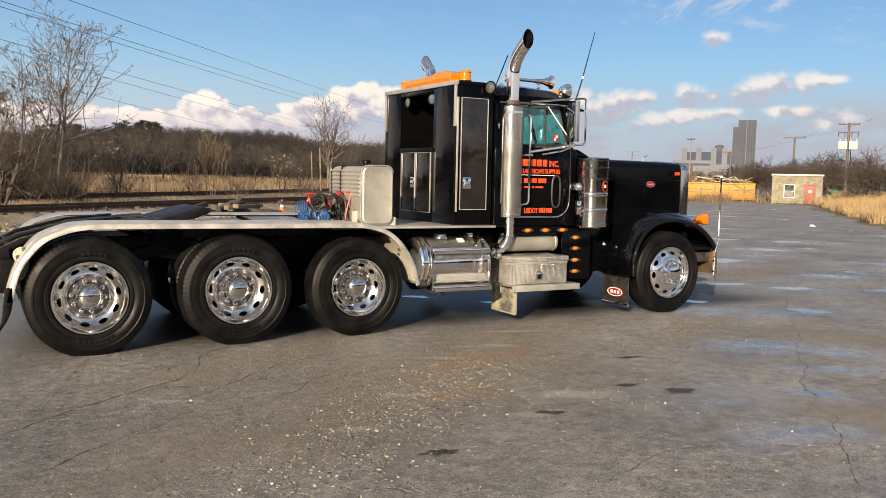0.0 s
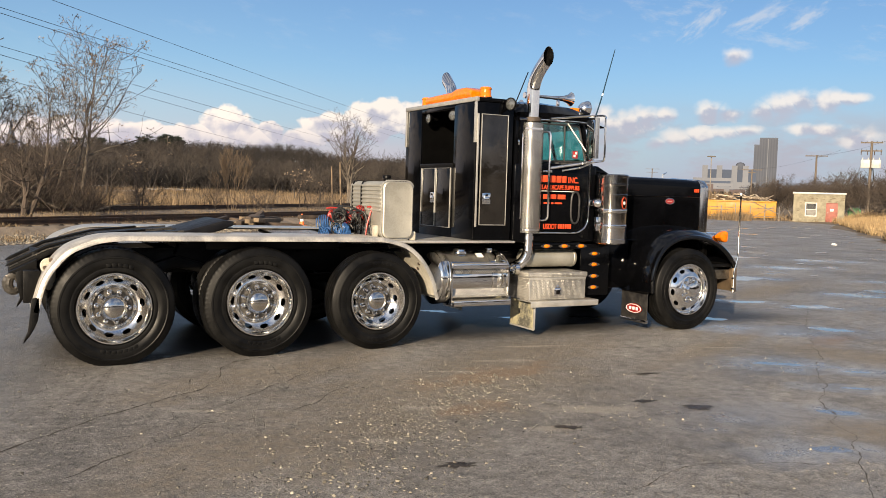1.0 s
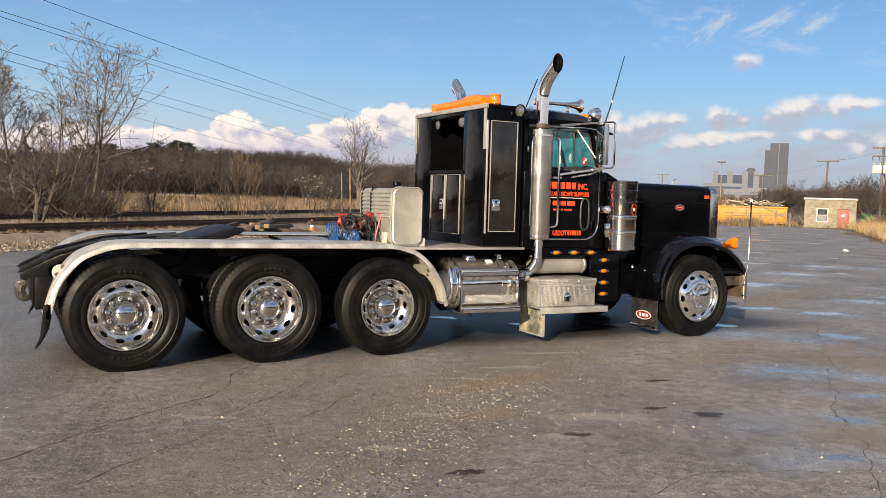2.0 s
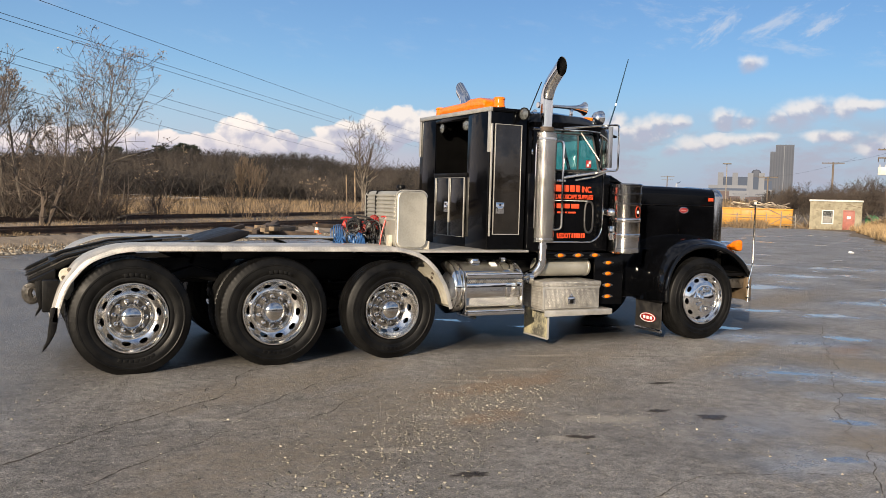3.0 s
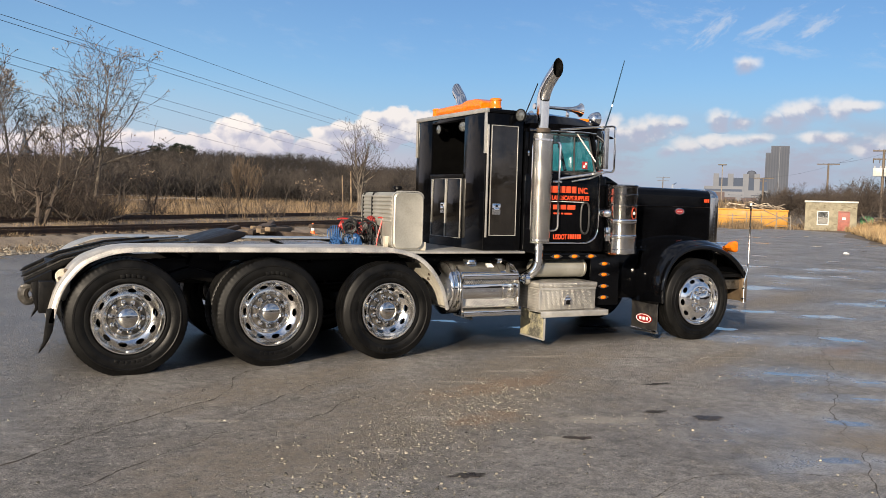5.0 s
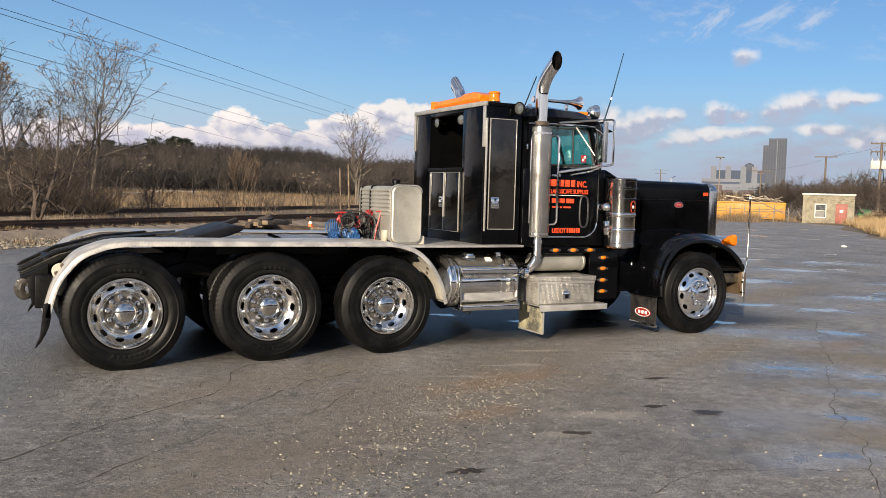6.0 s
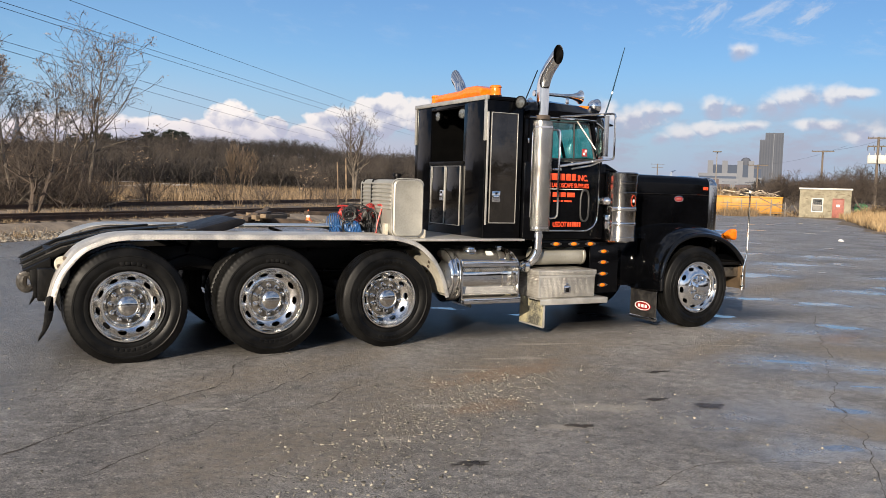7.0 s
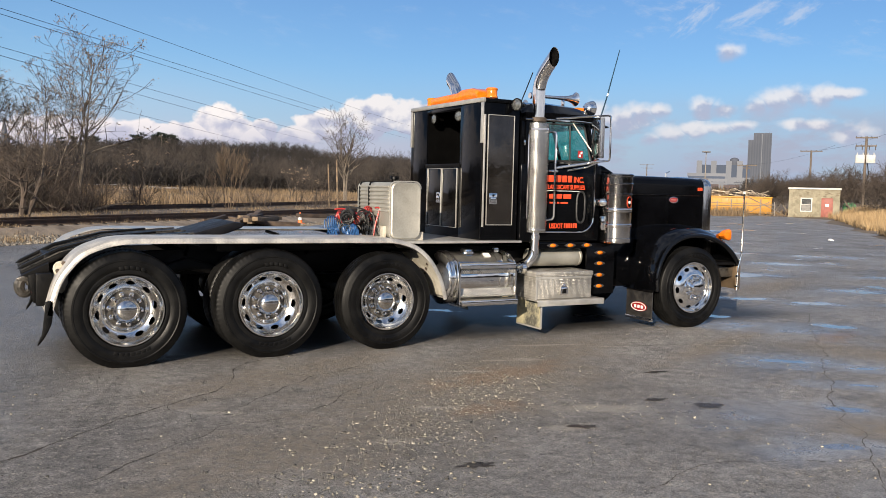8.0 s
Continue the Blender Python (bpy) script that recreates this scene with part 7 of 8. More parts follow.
def tree(name, x, y, height, stems, label, seed, spread=0.75, leafy=0.0, depth=4, radius=0.11, bark=None, twig=None, lean=0.12, minr=0.006, category="tree"):
    random.seed(seed)
    z = terrain(x, y) - 0.05
    ob = thing(name, label, category, at=(0, 0, 0))
    trs, tw, lv = [], Wood(), Wood()
    for i in range(stems):
        a = random.uniform(0, 6.3)
        d = Vector((math.cos(a) * lean, math.sin(a) * lean, 1)).normalized()
        start = Vector((x + 0.25 * math.cos(a) * (stems > 1), y + 0.25 * math.sin(a) * (stems > 1), z))
        trs.append(Wood())
        grow(trs[-1], tw, lv, start, d, height * 0.42 * random.uniform(0.85, 1.1), radius * random.uniform(0.75, 1.1), depth, spread, leafy, 0.0, minr, height > 5)
    # scale to the wanted height
    top = max(v[2] for w in trs + [tw] for v in w.v) - z
    k = height / top
    for w in trs + [tw, lv]:
        w.v = [(x + (a - x) * k, y + (b - y) * k, z + (c - z) * k) for a, b, c in w.v]
    finish(ob, trs, tw, lv, bark, twig)
    return ob


TREES = [
    (81.6, 50, 3.6, 3, "low tangled bare bush", 19, 0.95, 0.05, 3, 0.05),
    (88.4, 38, 3.8, 2, "gnarled low bare tree with twisted limbs", 23, 1.0, 0.0, 4, 0.12),
    (86.0, 46, 3.2, 4, "low tangled bare bush", 29, 1.0, 0.1, 3, 0.04),
    (84.9, 45, 2.6, 4, "low tangled bare bush", 30, 1.0, 0.1, 3, 0.04),
    (87.0, 46, 3.0, 4, "low tangled bare bush", 31, 1.0, 0.1, 3, 0.04),
    (89.8, 45, 2.8, 4, "low tangled bare bush", 32, 1.0, 0.1, 3, 0.04),
]
for a, d, h, st, lb, sd, sp, lf, dp, rad in TREES:
    x, y = ground_at(a, d)
    tree("bare_tree" if h > 5 else "bush", x, y, h, st, lb, sd, sp, lf, dp, rad, bark=TWIG, lean=0.1 if h > 5 else 0.25, category="tree" if h > 5 else "bush")
upright_tree("bare_tree", 87.3, 43, [(0.0, 5.9, 0.02, 0.09), (0.32, 5.3, 0.12, 0.07), (-0.3, 4.4, -0.25, 0.06)], "bare roadside tree with withered seed clusters", 5, 0.48, 56, extra=[(0.0, 2.6, -2.2, 1.9, 0.05), (0.3, 2.4, 1.4, 1.8, 0.045)])
upright_tree("bare_tree", 85.55, 43.5, [(-0.15, 7.2, 0.05, 0.095), (0.25, 7.7, 0.10, 0.10)], "tall twin-stemmed bare tree with withered seed clusters", 15, 0.48, 54, extra=[(0.35, 2.7, 3.7, 2.4, 0.06), (0.3, 4.2, 2.0, 2.2, 0.045), (-0.1, 3.6, -1.8, 2.4, 0.045)])
upright_tree("bare_tree", 89.1, 42, [(0.0, 5.9, -0.14, 0.10), (-0.9, 5.6, -0.05, 0.085)], "leaning bare roadside tree with withered seed clusters", 17, 0.48, 56, extra=[(-0.2, 3.0, 1.8, 2.6, 0.05)])
upright_tree("bare_tree", 92.4, 40, [(0.0, 6.4, 0.03, 0.12), (0.5, 5.8, 0.1, 0.10)], "bare roadside tree with a few withered leaves", 18, 0.45, 48)
upright_tree("bush", 76.1, 52, [(0.0, 3.3, 0.02, 0.04), (0.06, 3.1, 0.16, 0.034), (-0.08, 3.1, -0.14, 0.034), (0.1, 2.8, 0.32, 0.03), (-0.1, 2.8, -0.34, 0.03), (-0.12, 2.3, -0.62, 0.026)], "pale sunlit leafless shrub with slim upright stems", 37, 0.0, 22, SUNTWIG, SUNTWIG, 0.0065, bare=0.42, category="bush")
upright_tree("bare_tree", 68.75, 78, [(0.0, 7.6, 0.01, 0.17), (0.1, 7.0, 0.06, 0.11)], "broad bare tree with a rounded crown of fine twigs", 41, 0.0, 58, BARK, TWIG, 0.011, bare=0.3,
             extra=[(0.0, 2.0, 2.5, 2.6, 0.085), (0.0, 2.2, -2.5, 2.5, 0.085), (0.0, 2.6, 1.9, 3.6, 0.08), (0.0, 2.7, -1.9, 3.7, 0.08), (0.0, 3.2, 1.0, 4.0, 0.075), (0.0, 3.2, -1.1, 3.9, 0.075)])
x, y = ground_at(71.6, 60)
tree("bush", x, y, 3.0, 3, "small bush with withered orange leaves", 43, 0.8, 0.12, 3, 0.04, category="bush")
for i, (a, d, h) in enumerate(((66.2, 90, 6.0), (70.5, 95, 5.2), (64.5, 100, 6.6), (79.0, 130, 9.0), (83.5, 115, 7.0), (73.5, 135, 7.0), (77.6, 150, 10.5), (81.0, 140, 8.5), (75.2, 150, 8.5), (72.2, 120, 6.0), (86.0, 130, 8.0), (84.6, 150, 9.5), (88.2, 140, 8.5), (67.6, 120, 6.8))):
    x, y = ground_at(a, d)
    tree("bare_tree", x, y, h, 2, "bare grey-brown tree at the foot of the hill", 50 + i, 0.8, 0.0, 4, 0.11, FOOTTWIG, FOOTTWIG, minr=0.013)

def brush(name, spots, label):
    """Tangled undergrowth: arching stems with side twigs; spots: x, y, height, stems."""
    w = Wood()
    for x, y, h, n_ in spots:
        for _ in range(n_):
            p = Vector((x + random.gauss(0, 0.25), y + random.gauss(0, 0.25), terrain(x, y) - 0.05))
            a = random.uniform(0, 6.3)
            k = random.uniform(0.15, 0.9)
            d = Vector((math.cos(a) * k, math.sin(a) * k, 1)).normalized()
            ln, r_ = h * random.uniform(0.5, 1.15), random.uniform(0.008, 0.022)
            for i in range(6):
                d = (d + Vector((random.gauss(0, 0.13), random.gauss(0, 0.13), random.gauss(-0.06, 0.08)))).normalized()
                q = p + d * ln / 6
                w.bar(p, q, r_, r_ * 0.82, 3)
                p, r_ = q, max(0.005, r_ * 0.82)
                if i > 0:
                    for _ in range(2):
                        e = (d + Vector((random.gauss(0, 0.7), random.gauss(0, 0.7), random.gauss(0.15, 0.5)))).normalized()
                        m = p + e * random.uniform(0.15, 0.5)
                        w.bar(p, m, 0.006, 0.005, 3)
                        w.bar(m, m + (e + Vector((random.gauss(0, 0.5), random.gauss(0, 0.5), 0.3))).normalized() * random.uniform(0.1, 0.35), 0.005, 0.003, 3)
    return sheet(name, w.v, w.f, TWIG, label, "undergrowth", "stuff", False)


random.seed(47)
spots = []
for _ in range(95):
    a = random.uniform(83.6, 92)
    x, y = ground_at(a, random.uniform(40.5, 47))
    spots.append((x, y, random.uniform(1.0, 3.3) * (0.6 + 0.5 * smooth(83.5, 86, a)), random.randint(5, 9)))
for _ in range(26):
    x, y = ground_at(random.choice((81.5, 82.3, 74.6, 77.2, 70.3)) + random.gauss(0, 0.35), random.uniform(48, 55))
    spots.append((x, y, random.uniform(0.9, 1.9), random.randint(3, 6)))
brush("undergrowth", spots, "tangled dark leafless undergrowth beneath the roadside trees")
# fallen and leaning limbs among the trees
for a, d, ln, el_, tn in ((85.9, 42.3, 3.6, 24, 175), (87.9, 41.6, 2.8, 35, 160), (86.6, 42.6, 4.2, 16, 182), (84.8, 42.8, 2.4, 12, 10), (89.3, 41.0, 2.6, 40, 30)):
    x, y = ground_at(a, d)
    z = terrain(x, y) + 0.03
    end = Vector((math.cos(radians(tn)) * math.cos(radians(el_)), math.sin(radians(tn)) * math.cos(radians(el_)), math.sin(radians(el_)))) * ln
    log = thing("fallen_branch", "grey dead branch leaning among the undergrowth", "branch", "fallen branches")
    part("branch", sweep([Vector((x, y, z)) + end * t + Vector((0, 0, 0.10 * math.sin(3.1 * t))) for t in (0, 0.25, 0.5, 0.75, 1.0)], [0.06, 0.055, 0.045, 0.035, 0.02], 7), BARK, log)

# bare bushes beyond the shed and the grass
for i, (a, d, h) in enumerate(((41.3, 96, 4.6), (40.3, 98, 4.8), (37.9, 92, 4.6), (36.6, 84, 4.8), (35.6, 74, 4.4), (38.7, 104, 5.0), (34.2, 70, 4.5), (42.4, 104, 4.2), (37.1, 100, 5.2), (39.6, 110, 5.0), (36.0, 96, 5.0))):
    x, y = ground_at(a, d)
    tree("bush", x, y, h, 5, "dense leafless brown bush", 70 + i, 0.9, 0.0, 4, 0.06, BARK, TWIG, 0.5, 0.013, "bush")


def woods(name, spots, material, label, wide=0.16):
    """Far bare trees as bundles of thin tapering stems and twigs."""
    v, f = [], []
    for x, y, z, h in spots:
        n_ = 24
        lx, ly = random.gauss(0, 0.05) * h, random.gauss(0, 0.05) * h
        a0 = random.uniform(0, 3.14)
        def tri(p, q, w):
            dxx, dyy = math.cos(a0) * w, math.sin(a0) * w
            b = len(v)
            v.extend(((p[0] - dxx, p[1] - dyy, p[2]), (p[0] + dxx, p[1] + dyy, p[2]), q))
            f.append((b, b + 1, b + 2))
        tri((x, y, z), (x + lx, y + ly, z + h * 0.9), wide * 0.6)
        a0 += 1.57
        tri((x, y, z), (x + lx, y + ly, z + h * 0.9), wide * 0.6)
        for k in range(n_):
            t = random.uniform(0.25, 0.85)
            a0 = random.uniform(0, 6.3)
            s = h * (1.1 - t) * random.uniform(0.35, 0.9)
            a1 = random.uniform(0, 6.3)
            p = (x + lx * t, y + ly * t, z + h * t)
            q = (p[0] + math.cos(a1) * s * 0.7, p[1] + math.sin(a1) * s * 0.7, p[2] + s * random.uniform(0.3, 0.9))
            tri(p, q, wide * 0.55)
    return sheet(name, v, f, material, label, "woods", "stuff", False)


# twig colour lightened to carry the haze over the hill
WOODS = surface("hazy_winter_woods", (0.013, 0.011, 0.0104), (0.035, 0.0288, 0.0255), 0.02, (0.85, 0.95), bump=0.0, island=0.5)
random.seed(61)
spots = []
while len(spots) < 7500:
    th, r = random.uniform(58, 100), random.uniform(190, 430)
    x, y = ground_at(th, r)
    k = smooth(56, 64, th)
    if random.random() > k:
        continue
    spots.append((x, y, terrain(x, y) - 0.5, random.uniform(5.5, 9.5)))
woods("hillside_woods", spots, WOODS, "dark leafless woods on a low hill", 0.15)
spots = []
while len(spots) < 1800:
    th, r = random.uniform(26, 60), random.uniform(330, 620)
    x, y = ground_at(th, r)
    spots.append((x, y, terrain(x, y) - 0.5, random.uniform(7, 11) * (0.55 if 43 < th < 58 else 1.0)))
FARWOODS = surface("far_winter_woods", (0.016, 0.017, 0.020), (0.03, 0.03, 0.034), 0.02, (0.85, 0.95), bump=0.0, island=0.5)
woods("far_woods", spots, FARWOODS, "distant leafless woods", 0.28)
# ring of woods out of view, added to darken reflections on the truck
spots = []
while len(spots) < 2600:
    th, r = random.uniform(112, 380), 48 + 110 * random.random() ** 1.5
    x, y = ground_at(th, r)
    u_, n_ = x * U.x + y * U.y, x * N.x + y * N.y
    if -62 < u_ < 78 and -42 < n_ < 14:
        continue
    spots.append((x, y, terrain(x, y) - 0.5, random.uniform(4.5, 8)))
woods("surrounding_woods", spots, WOODS, "unseen leafless woods added round the yard for reflections", 0.3)
# pines on the ridge
PINE = surface("pine_green", (0.008, 0.014, 0.009), (0.02, 0.03, 0.016), 0.5, (0.8, 0.95), bump=0.0, island=0.4)
random.seed(67)
for i in range(20):
    a, d = random.choice((80.2, 81.4, 81.9, 79.4)) + random.gauss(0, 0.35) if i < 15 else random.uniform(83.2, 87), random.uniform(395, 425)
    x, y = ground_at(a, d)
    z = terrain(x, y)
    ob = thing("pine_tree", "dark green pine on the ridge", "tree", "pines on the ridge")
    tr, lv = Wood(), Wood()
    h = random.uniform(7.5, 10.5)
    tr.bar(Vector((x, y, z - 0.5)), Vector((x, y, z + h)), 0.3, 0.08, 6)
    for b in range(random.randint(9, 13)):
        t = random.uniform(0.45, 1.0)
        a1, reach = random.uniform(0, 6.3), h * random.uniform(0.16, 0.42) * (1.25 - 0.55 * t)
        tip = Vector((x + reach * math.cos(a1), y + reach * math.sin(a1), z + h * t + 0.12 * reach))
        tr.bar(Vector((x, y, z + h * t - 0.3)), tip, 0.09, 0.03, 4)
        for k in range(46):
            f = random.uniform(0.35, 1.1)
            c = Vector((x, y, z + h * t)).lerp(tip, f)
            lv.leaf(c + Vector((random.gauss(0, 0.55), random.gauss(0, 0.55), random.gauss(0.1, 0.28))), random.uniform(0.25, 0.6))
    for nm, w, m in (("trunk", tr, BARK), ("crown", lv, PINE)):
        me = bpy.data.meshes.new(nm)
        me.from_pydata(w.v, [], w.f)
        me.materials.append(m)
        hang(nm, me, ob)

# snow-covered patches at the hill's foot
SNOW = surface("old_snow", (0.55, 0.58, 0.62), (0.8, 0.82, 0.85), 0.4, (0.6, 0.8), bump=0.2, fine=5)
random.seed(71)
for i in range(14):
    a, d = random.uniform(78.5, 92), random.uniform(125, 180)
    x, y = ground_at(a, d)
    ob = blob("snow_patch", x, y, random.uniform(1.2, 4.5), random.uniform(0.8, 1.6), radians(a - 90), SNOW, "old snow lying at the foot of the hill", terrain(x, y) + 0.75, i + 40)
    ob["category"] = "snow"
    ob["group"] = "snow patches"


# ---- things beside the railway ----
WOOD = surface("weathered_timber", (0.10, 0.075, 0.05), (0.26, 0.19, 0.125), 3, (0.75, 0.9), bump=0.4, fine=25, random_ob=0.3, stretch=(1, 1, 1))
DARKWOOD = surface("tarred_timber", (0.03, 0.022, 0.018), (0.10, 0.07, 0.05), 3, (0.75, 0.9), bump=0.4, fine=25, random_ob=0.3)
pile = thing("timber_pile", "untidy pile of old railway sleepers", "timber pile")
random.seed(81)
for i in range(17):
    c = Vector((8.6, 25.4, 0)) + Vector((random.gauss(0, 1.0), random.gauss(0, 0.55), 0))
    z = 0.2 + (i // 8) * 0.15
    bm = box(-1.15, 1.15, -0.11, 0.11, -0.08, 0.08, 0.012)
    bm.transform(Matrix.Translation((c.x, c.y, z)) @ Matrix.Rotation(radians(random.gauss(38, 24)), 4, "Z") @ Matrix.Rotation(radians(random.gauss(0, 6)), 4, "Y"))
    part("timber", bm, DARKWOOD if i % 3 else WOOD, pile)
CONE = surface("traffic_cone_orange", (0.75, 0.13, 0.03), (0.9, 0.22, 0.06), 8, (0.5, 0.7), bump=0.05)
x, y = ground_at(71.68, 38.8)
cz = terrain(x, y)
cone = thing("traffic_cone", "orange traffic cone with a white band beside the track", "traffic cone")
part("cone_shell", lathe([(0.14, cz + 0.03), (0.115, cz + 0.04), (0.088, cz + 0.19), (0.065, cz + 0.32), (0.025, cz + 0.52), (0.0005, cz + 0.525)], 20, "z", (x, y, 0)), CONE, cone)
part("cone_base", box(x - 0.17, x + 0.17, y - 0.17, y + 0.17, cz - 0.02, cz + 0.035, 0.01), CONE, cone)
part("white_band", lathe([(0.09, cz + 0.19), (0.068, cz + 0.31)], 20, "z", (x, y, 0)), WHITE, cone)
for a, d, top, r_, lb in ((69.72, 60, 3.2, 0.055, "thin weathered wooden post"), (69.17, 60, 3.5, 0.065, "pale weathered wooden post")):
    x, y = ground_at(a, d)
    post = thing("wooden_post", lb, "post", "posts by the railway")
    part("post", sweep([(x, y, terrain(x, y) - 0.2), (x - 0.05, y, 1.5), (x - 0.12, y + 0.02, top)], [r_, r_ * 0.95, r_ * 0.85], 8), WOOD, post)

# ---- shed, containers, fence at the end of the yard ----
SHEDWALL = surface("peeling_block_wall", (0.17, 0.152, 0.105), (0.29, 0.262, 0.19), 2.2, (0.8, 0.95), bump=0.4, fine=14)
SHEDTRIM = surface("white_shed_trim", (0.42, 0.41, 0.38), (0.56, 0.545, 0.51), 4, (0.5, 0.7), bump=0.1)
SHEDDOOR = surface("faded_red_door", (0.20, 0.06, 0.045), (0.32, 0.11, 0.085), 4, (0.5, 0.75), bump=0.15)
DARKGLASS = surface("dark_window_glass", (0.012, 0.015, 0.018), (0.03, 0.036, 0.04), 2, (0.05, 0.12), bump=0.01)
shed = thing("shed", "small flat-roofed block shed with peeling pale paint", "shed", at=(60.55, 44.0, 0.0))
shed.rotation_euler = (0, 0, radians(-49.5))
SW, SD, SH = 4.05, 3.2, 2.42
# front face lies at local y = 0 and looks towards -y
WX0, WX1, WZ0, WZ1 = 1.02, 1.82, 0.55, 1.62
DX0, DX1, DZ1 = 2.66, 3.46, 1.64
wall = part("wall", box(0, WX0, 0, 0.2, -0.1, SH), SHEDWALL, shed)
part("wall", box(WX1, DX0, 0, 0.2, -0.1, SH), SHEDWALL, shed)
part("wall", box(DX1, SW, 0, 0.2, -0.1, SH), SHEDWALL, shed)
part("wall", box(WX0, WX1, 0, 0.2, -0.1, WZ0), SHEDWALL, shed)
part("wall", box(WX0, WX1, 0, 0.2, WZ1, SH), SHEDWALL, shed)
part("wall", box(DX0, DX1, 0, 0.2, DZ1, SH), SHEDWALL, shed)
part("wall", box(0, 0.2, 0.2, SD, -0.1, SH), SHEDWALL, shed)
part("wall", box(SW - 0.2, SW, 0.2, SD, -0.1, SH), SHEDWALL, shed)
part("wall", box(0.2, SW - 0.2, SD - 0.2, SD, -0.1, SH), SHEDWALL, shed)
part("roof", box(-0.08, SW + 0.08, -0.1, SD + 0.08, SH, SH + 0.14, 0.01), SHEDTRIM, shed, "white-edged flat roof")
wn = part("window", box(WX0, WX1, 0.06, 0.075, WZ0, WZ1), DARKGLASS, shed, "dark sash window with a white frame")
for x0, x1, z0, z1 in ((WX0 - 0.07, WX0 + 0.02, WZ0 - 0.07, WZ1 + 0.07), (WX1 - 0.02, WX1 + 0.07, WZ0 - 0.07, WZ1 + 0.07), (WX0, WX1, WZ0 - 0.07, WZ0 + 0.03), (WX0, WX1, WZ1 - 0.02, WZ1 + 0.07), (WX0, WX1, 1.06, 1.12)):
    part("window_frame", box(x0, x1, -0.03, 0.058, z0, z1, 0.006), SHEDTRIM, wn)
part("window_sash", box(WX0 + 0.07, WX1 - 0.07, 0.05, 0.058, WZ0 + 0.07, 1.06, 0.002), surface("drawn_blind", (0.16, 0.16, 0.15), (0.24, 0.235, 0.22), 3, (0.7, 0.9)), wn)
dr = part("door", box(DX0, DX1, 0.04, 0.09, 0.0, DZ1, 0.006), SHEDDOOR, shed, "faded red door")
part("notice", box(2.93, 3.2, 0.025, 0.04, 0.98, 1.18, 0.002), WHITE, dr)
part("door_handle", box(DX0 + 0.08, DX0 + 0.13, 0.0, 0.04, 0.78, 0.84, 0.005), CHROME, dr)
part("door_frame", box(DX0 - 0.06, DX0, -0.015, 0.08, -0.05, DZ1 + 0.06, 0.005), SHEDDOOR, dr)
part("door_frame", box(DX1, DX1 + 0.06, -0.015, 0.08, -0.05, DZ1 + 0.06, 0.005), SHEDDOOR, dr)
part("door_frame", box(DX0, DX1, -0.015, 0.08, DZ1, DZ1 + 0.06, 0.005), SHEDDOOR, dr)
PATCH = surface("flaked_paint", (0.09, 0.075, 0.05), (0.2, 0.16, 0.11), 8, (0.85, 0.95), bump=0.3)
random.seed(91)
for i in range(34):
    x = random.choice((random.uniform(0.1, 1.9), random.uniform(1.9, 3.9)))
    z = random.uniform(1.7, 2.3) if i % 3 else random.uniform(0.1, 2.2)
    if WX0 - 0.1 < x + 0.2 and x < WX1 + 0.1 and WZ0 - 0.12 < z < WZ1 + 0.12 or DX0 - 0.4 < x < DX1 + 0.1 and z < DZ1 + 0.1:
        continue
    w_ = random.uniform(0.08, 0.4)
    part("peeled_patch", prism([(x, z), (x + w_ * 0.5, z - 0.02), (x + w_, z + 0.01), (x + w_ * 0.9, z + 0.05), (x + w_ * 0.4, z + 0.035)], -0.004, 0.002), PATCH, wall)

YELLOW = surface("yellow_container", (0.33, 0.155, 0.012), (0.46, 0.23, 0.022), 1.2, (0.45, 0.7), bump=0.1)
cont = thing("skip_container", "long yellow steel container heaped with scrap", "container", at=(58.6, 52.9, 0))
cont.rotation_euler = (0, 0, radians(-50))
body_c = part("container_body", box(-6.0, 6.6, 0, 2.4, 0.12, 1.62, 0.03), YELLOW, cont)
for i in range(18):
    xx = -5.8 + i * 0.72
    part("container_rib", box(xx - 0.05, xx + 0.05, -0.07, 0.0, 0.2, 1.55, 0.01), YELLOW, cont)
part("container_rail", box(-6.05, 6.65, -0.09, 0.0, 1.55, 1.68, 0.015), YELLOW, cont)
part("container_skid", box(-6.0, 6.6, 0.2, 0.4, 0.0, 0.13), CHASSIS, cont)
part("container_skid", box(-6.0, 6.6, 2.0, 2.2, 0.0, 0.13), CHASSIS, cont)
SCRAP = surface("scrap_boards", (0.14, 0.10, 0.07), (0.5, 0.44, 0.36), 1.5, (0.7, 0.9), bump=0.2, random_ob=0.5)
scrap = thing("scrap_heap", "heap of broken boards and scrap on the container", "scrap heap", at=(58.6, 52.9, 0))
scrap.rotation_euler = (0, 0, radians(-50))
random.seed(95)
for i in range(46):
    xx = random.uniform(1.2, 6.2)
    ln = random.uniform(0.4, 1.6)
    bm = box(-ln / 2, ln / 2, -0.08, 0.08, -0.03, 0.03, 0.004)
    bm.transform(Matrix.Translation((xx, random.uniform(0.2, 2.0), 1.7 + random.uniform(0, 0.62) * (1.1 - abs(xx - 3.2) / 4))) @ Matrix.Rotation(radians(random.gauss(0, 30)), 4, "Z") @ Matrix.Rotation(radians(random.gauss(4, 12)), 4, "Y"))
    part("board", bm, SCRAP, scrap)
spots = []
for _ in range(2600):
    x, y = ground_at(random.uniform(44.0, 52), random.uniform(92, 104))
    spots.append((x, y, terrain(x, y), random.uniform(1.5, 2.9)))
blades("reeds_behind_container", spots, REED, "brown reeds behind the yellow container", 0.2, 0.05, "reeds")
